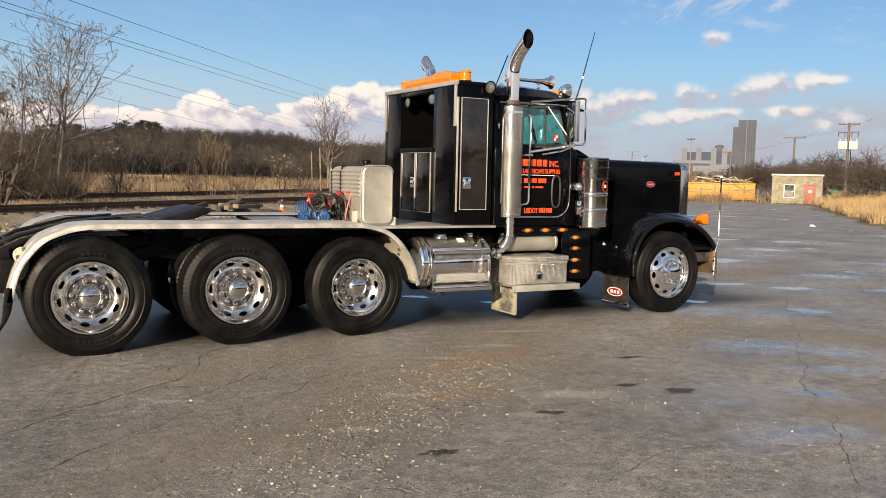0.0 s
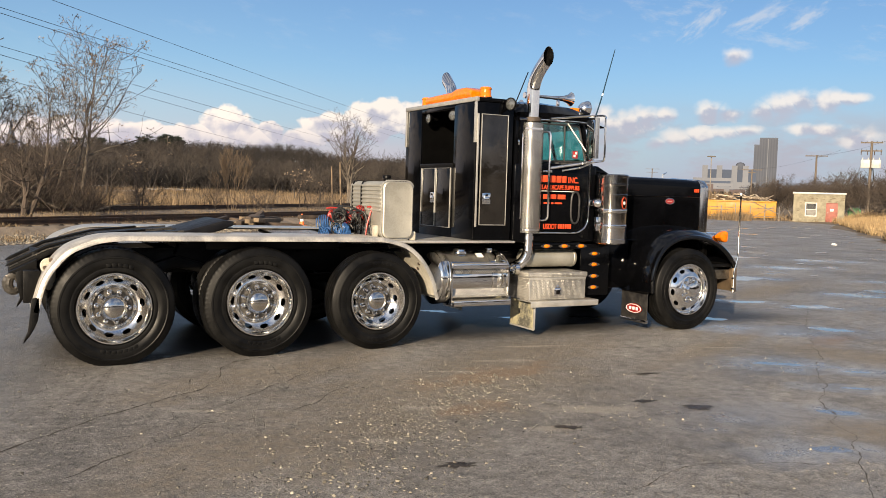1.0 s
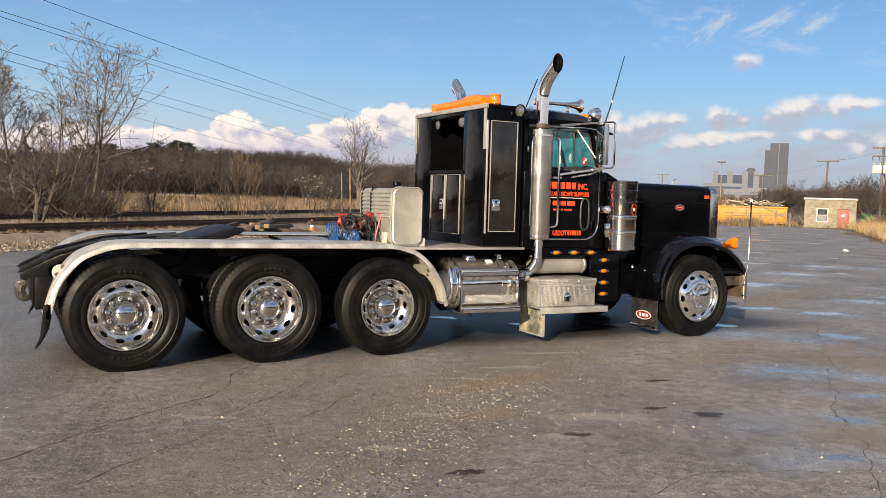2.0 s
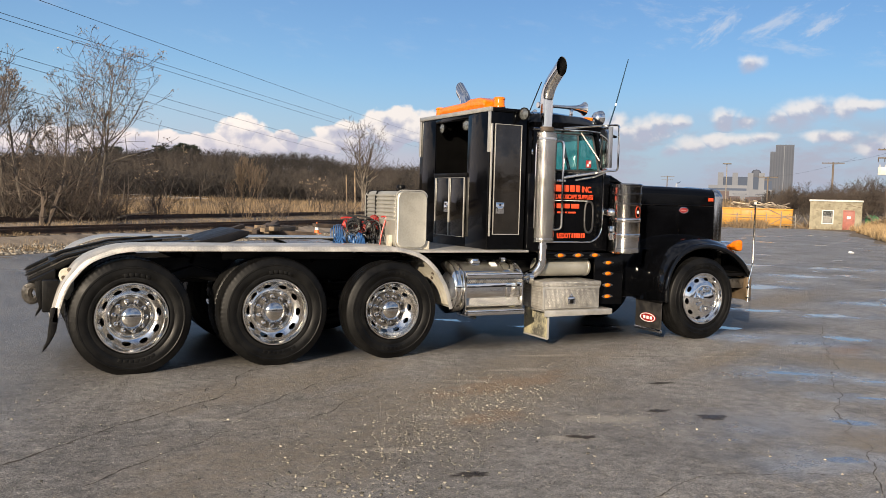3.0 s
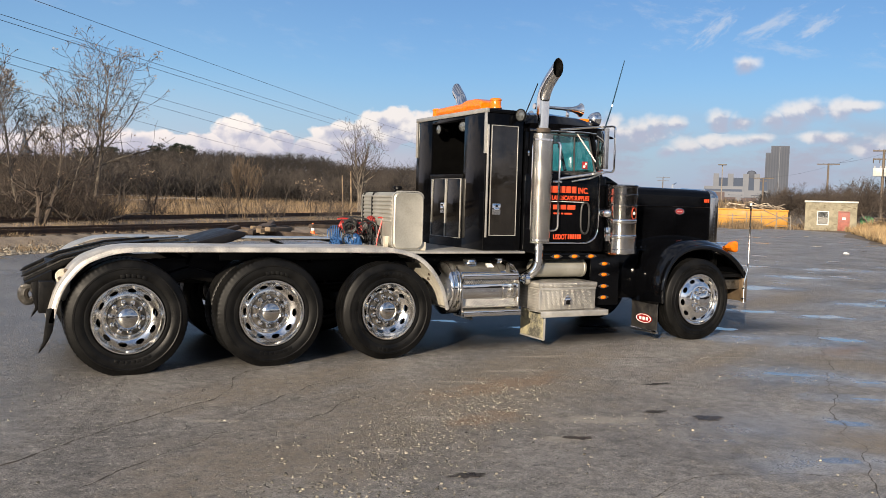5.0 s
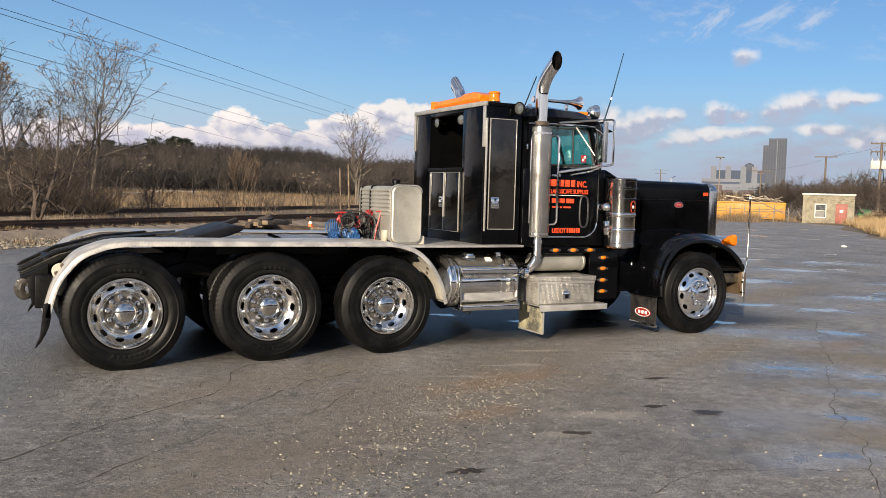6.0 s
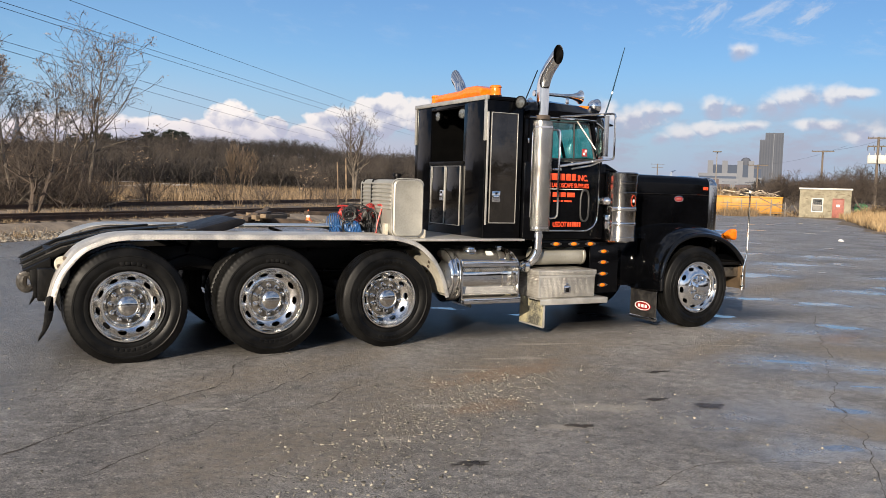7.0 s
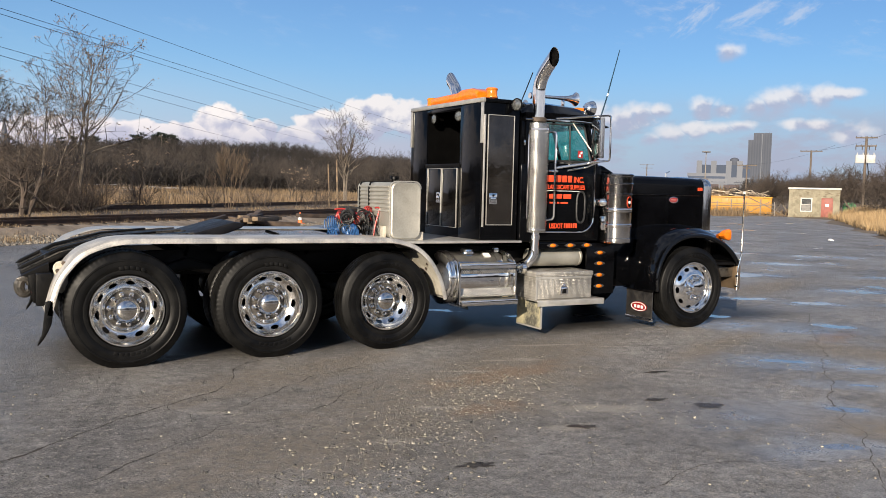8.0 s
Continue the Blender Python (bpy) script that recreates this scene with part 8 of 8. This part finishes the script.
GREEN = surface("green_bin", (0.03, 0.14, 0.05), (0.06, 0.24, 0.09), 3, (0.45, 0.65), bump=0.1)
x, y = ground_at(37.0, 88)
bin_ = thing("waste_bin", "dark green steel waste container", "waste container", at=(x, y, terrain(x, y)))
bin_.rotation_euler, bin_.scale = (0, 0, radians(-50)), (0.55, 0.7, 0.75)
part("bin_body", prism([(-0.9, 0.08), (0.9, 0.08), (1.0, 1.15), (0.6, 1.45), (-0.6, 1.45), (-1.0, 1.15)], 0, 1.4, 0.03), GREEN, bin_)
part("bin_lid", box(-0.62, 0.62, -0.05, 1.45, 1.45, 1.5, 0.01), surface("bin_lid", (0.03, 0.07, 0.04), (0.05, 0.1, 0.06), 3, (0.5, 0.7)), bin_)
part("bin_foot", box(-0.8, -0.6, 0.1, 1.3, 0.0, 0.09), CHASSIS, bin_)
part("bin_foot", box(0.6, 0.8, 0.1, 1.3, 0.0, 0.09), CHASSIS, bin_)

# pipe gates and a low wire fence before the container
FENCE = surface("weathered_pipe", (0.13, 0.115, 0.1), (0.28, 0.25, 0.215), 5, (0.5, 0.75), metal=0.3, bump=0.1)
fence = thing("pipe_fence", "low grey pipe fence with leaning gates", "fence")
p0, p1 = Vector((52.6, 47.9, 0)), Vector((59.9, 44.9, 0))
for i in range(7):
    p = p0.lerp(p1, i / 6)
    part("fence_post", sweep([(p.x, p.y, -0.1), (p.x + 0.04 * (i % 3 - 1), p.y, 1.25 + 0.2 * (i % 2))], 0.045, 8), FENCE, fence)
for z, z2 in ((0.45, 0.35), (0.85, 0.95), (1.15, 1.05)):
    part("fence_rail", sweep([(p0.x, p0.y, z), (p0.lerp(p1, 0.5).x, p0.lerp(p1, 0.5).y, (z + z2) / 2 - 0.05), (p1.x, p1.y, z2)], 0.022, 6), FENCE, fence)
part("gate_brace", sweep([p0.lerp(p1, 0.66) + Vector((0, 0, 0.1)), p0.lerp(p1, 0.95) + Vector((0, 0, 1.3))], 0.03, 6), FENCE, fence)
part("gate_brace", sweep([p1 + Vector((-2.2, 1.0, 1.6)), p1 + Vector((0.5, -0.3, 0.3))], 0.035, 6), FENCE, fence)
q = p0.lerp(p1, 0.08)
sign = thing("notice_board", "small white notice on the fence", "sign")
part("board", box(q.x - 0.22, q.x + 0.22, q.y - 0.4, q.y - 0.37, 0.75, 1.15, 0.004), WHITE, sign)
part("sign_post", sweep([(q.x, q.y - 0.36, -0.05), (q.x, q.y - 0.36, 1.1)], 0.03, 6), FENCE, sign)

# ---- poles and wires ----
POLE = surface("utility_pole_wood", (0.075, 0.06, 0.048), (0.17, 0.138, 0.108), 2, (0.8, 0.95), bump=0.3, stretch=(4, 4, 0.4))
GREYBOX = surface("transformer_paint", (0.36, 0.36, 0.335), (0.48, 0.475, 0.45), 3, (0.4, 0.6), bump=0.05)


def utility_pole(x, y, top, arms, label, turn, r_=0.14, transformers=0, lean=(0, 0)):
    z = terrain(x, y)
    ob = thing("utility_pole", label, "utility pole", "utility poles")
    tip = Vector((x + lean[0], y + lean[1], top))
    part("pole", sweep([(x, y, z - 0.3), tip], [r_, r_ * 0.7], 10), POLE, ob)
    c, s = math.cos(radians(turn)), math.sin(radians(turn))
    for dz_, half in arms:
        t = 1 - dz_ / (top - z)
        bx_, by_ = x + lean[0] * t, y + lean[1] * t
        bm = box(-half, half, -0.06, 0.06, -0.06, 0.06, 0.01)
        bm.transform(Matrix.Translation((bx_, by_, top - dz_)) @ Matrix.Rotation(radians(turn), 4, "Z"))
        arm = part("cross_arm", bm, POLE, ob)
        for k in (-0.92, -0.45, 0.45, 0.92):
            part("insulator", lathe([(0.0005, 0.06), (0.035, 0.06), (0.025, 0.09), (0.035, 0.11), (0.02, 0.14), (0.0005, 0.15)], 10, "z", (bx_ + c * half * k, by_ + s * half * k, top - dz_)), HUBSTEEL, arm)
    for i in range(transformers):
        o = (i - (transformers - 1) / 2) * 0.92
        bxx, byy = x + lean[0] * 0.7 + c * o + s * 0.3, y + lean[1] * 0.7 + s * o - c * 0.3
        bm = box(-0.4, 0.4, -0.22, 0.22, top - 2.55, top - 1.75, 0.05)
        bm.transform(Matrix.Translation((bxx, byy, 0)) @ Matrix.Rotation(radians(turn), 4, "Z"))
        tf = part("switch_box", bm, GREYBOX, ob, "pale grey pole switch box")
        for k in (-0.25, 0.25):
            part("bushing", sweep([(bxx + c * k, byy + s * k, top - 1.76), (bxx + c * k, byy + s * k, top - 1.55)], 0.05, 6), GREYBOX, tf)
    if transformers:
        for k in (-0.85, -0.3, 0.3, 0.85):
            part("hanging_insulator", sweep([(x + c * k, y + s * k, top - 0.95), (x + c * k, y + s * k, top - 1.3)], [0.05, 0.035], 6), DARKWOOD, ob)
        part("riser_cable", sweep([(x + 0.1, y - 0.2, top - 2.5), (x + 0.25, y - 0.25, top - 3.5), (x + 0.1, y - 0.2, top - 4.3), (x + 0.05, y - 0.18, 0.2)], 0.045, 6), CHASSIS, ob)
    return ob


x, y = ground_at(36.3, 92)
utility_pole(x, y, 7.65, ((0.12, 0.95), (0.9, 0.92)), "weathered utility pole with two switch boxes and cross arms", -54, 0.16, 2, (0.05, 0.0))
x2, y2 = ground_at(39.25, 118)
utility_pole(x2, y2, 7.6, ((0.1, 1.3),), "distant wooden utility pole", -52, 0.15)
x3, y3 = ground_at(42.9, 135)
utility_pole(x3, y3, 6.3, ((0.1, 1.4), (0.5, 0.5)), "distant wooden utility pole", -52, 0.14)
x4, y4 = ground_at(48.95, 320)
utility_pole(x4, y4, 12.2, ((0.2, 2.4), (1.4, 2.0)), "far utility pole with two cross arms", -52, 0.22)
x5, y5 = ground_at(45.35, 210)
lamp_pole = thing("street_lamp", "tall slim yard lamp pole", "street lamp")
part("lamp_mast", sweep([(x5, y5, 0), (x5, y5, 11.6)], [0.16, 0.09], 8), FENCE, lamp_pole)
part("lamp_head", box(x5 - 0.7, x5 + 0.7, y5 - 0.7, y5 + 0.7, 11.5, 11.75, 0.04), FENCE, lamp_pole)
x6, y6 = ground_at(35.35, 74)
prop = thing("leaning_timber", "long weathered timber leaning in the grass", "timber")
part("timber", sweep([(x6 - 0.4, y6 + 0.5, 0.3), (x6 + 0.4, y6 - 0.5, 2.0)], 0.06, 6), WOOD, prop)
WIRE = surface("power_line", (0.03, 0.03, 0.033), (0.05, 0.05, 0.055), 2, (0.6, 0.8), bump=0.0)


def wire(a, b, sag, r_, label):
    a, b = Vector(a), Vector(b)
    a2 = a + (a - b) * 0.3
    pts = [a2.lerp(b, t) - Vector((0, 0, sag * 4 * t * (1 - t))) for t in [k / 24 for k in range(25)]]
    tagged(part("power_line", sweep(pts, r_, 5), WIRE, None), label, "cable", "overhead wires")


for a, b, sg in (((0.8, 31.54, 9.62), (70.7, 145.7, 14.6), 0.5), ((-1.4, 31.6, 9.15), (69.7, 146.2, 13.2), 0.5), ((-1.4, 31.6, 8.92), (69.2, 146.4, 12.4), 0.5), ((-1.5, 36.6, 8.22), (49.3, 132.9, 10.6), 0.4), ((-1.5, 36.6, 7.83), (45.7, 134.1, 10.1), 0.4), ((-1.5, 36.6, 6.68), (40.3, 135.8, 8.5), 0.3)):
    # carried on, in the same line, to the far side of the woods
    far = Vector(b) + (Vector(b) - Vector(a)) * 0.5
    wire(a, far, sg, 0.013, "thin dark overhead power line")
wire((x, y, 7.5), (x2, y2, 7.6), 0.35, 0.009, "thin dark overhead power line")
wire((x2, y2, 7.6), (x3, y3, 6.3), 0.5, 0.009, "thin dark overhead power line")

# ---- far city ----
# haze of distance is mixed into these blue-grey base colours
TOWER = surface("hazy_tower_stone", (0.083, 0.092, 0.115), (0.104, 0.114, 0.14), 0.01, (0.9, 1.0), bump=0.0, spec=0.02)
TOWERDARK = surface("hazy_tower_windows", (0.072, 0.081, 0.103), (0.09, 0.1, 0.125), 0.01, (0.9, 1.0), bump=0.0, spec=0.02)
PALESTONE = surface("hazy_pale_stone", (0.14, 0.151, 0.176), (0.18, 0.19, 0.213), 0.01, (0.9, 1.0), bump=0.0, spec=0.02)
FARGLASS = surface("hazy_dark_windows", (0.06, 0.075, 0.11), (0.075, 0.092, 0.13), 0.01, (0.9, 1.0), bump=0.0, spec=0.02)


def block(parent, az_, dist, w, d_, z1, material, name, z0=-5.0, label=""):
    x, y = ground_at(az_, dist)
    bm = box(-w / 2, w / 2, -d_ / 2, d_ / 2, z0, z1)
    bm.transform(Matrix.Translation((x, y, 0)) @ Matrix.Rotation(radians(az_ - 90), 4, "Z"))
    return part(name, bm, material, parent, label, 0)


tower = thing("tower_block", "tall grey office tower on the skyline", "tower")
block(tower, 42.005, 1500, 27.5, 30, 103, TOWER, "tower_shaft")
block(tower, 42.68, 1500, 8.2, 28, 92, TOWER, "tower_side")
block(tower, 42.03, 1484, 1.2, 2, 101, PALESTONE, "corner_strip", 5)
for i in range(9):
    block(tower, 42.75 - i * 0.15, 1484.5, 1.6, 1.5, 90 if i < 2 else 101, TOWERDARK, "window_strip", 12)
for a, w_, c0, c1 in ((45.3, 20, 45.7, 44.83), (44.4, 18, 44.83, 43.93), (43.6, 14, 43.93, 43.27), (42.95, 13, 43.27, 42.7)):
    ab = thing("office_building", "pale stone office block with dark window walls", "building", "office blocks on the skyline")
    block(ab, a, 1300, w_, 20, 44.5, FARGLASS, "window_wall")
    block(ab, c0, 1294, 7.5, 22, 50, PALESTONE, "end_wall")
    block(ab, a, 1292, w_ + 2, 16, 27, PALESTONE, "base")
egg = thing("domed_hall", "small domed building on the skyline", "building")
x, y = ground_at(43.6, 1310)
part("dome", lathe([(6.5, -5), (6.5, 50), (6, 53), (4, 55), (0.0005, 56)], 24, "z", (x, y, 0)), TOWER, egg)
museum = thing("museum_building", "long low pale building on the skyline", "building")
block(museum, 45.25, 1200, 48, 30, 30, PALESTONE, "upper_storey", 26)
block(museum, 45.25, 1196, 46, 30, 26, FARGLASS, "window_band", 23)
block(museum, 45.25, 1194, 52, 30, 23, PALESTONE, "lower_storey")
# brick colour greyed by the same haze
BRICKFAR = surface("hazy_brick", (0.085, 0.07, 0.072), (0.125, 0.10, 0.10), 0.02, (0.7, 0.9), bump=0.0, spec=0.02)
random.seed(99)
for i in range(16):
    a = 50.5 - i * 0.5 + random.gauss(0, 0.1)
    fb = thing("far_building", "low distant brick building", "building", "low buildings before the skyline")
    hh = random.uniform(12, 19)
    block(fb, a, 950 + random.uniform(-60, 60), random.uniform(8, 16), 10, hh, BRICKFAR if i % 3 else PALESTONE, "wall")
    block(fb, a, 950, 14, 11, hh + 0.8, TOWER, "roof", hh)
steeple = thing("church_steeple", "far church steeple above the trees", "church")
x, y = ground_at(88.95, 900)
part("spire", lathe([(4.5, 10), (4.5, 38), (3.2, 40), (0.0005, 58)], 8, "z", (x, y, 0)), TOWER, steeple)

# a scrap of white paper on the asphalt
x, y = 29.04, 15.08
paper = tagged(part("paper_scrap", loft([[(x + a, y + b, z) for a, b in ((-0.12 * w, -0.06 * w), (0.05 * w, -0.1 * w), (0.12 * w, -0.02), (0.07, 0.08 * w), (-0.08 * w, 0.07))] for z, w in ((0.003, 1.0), (0.03, 1.15), (0.06, 0.6), (0.085, 0.25))]), WHITE), "crumpled white paper on the asphalt", "litter")
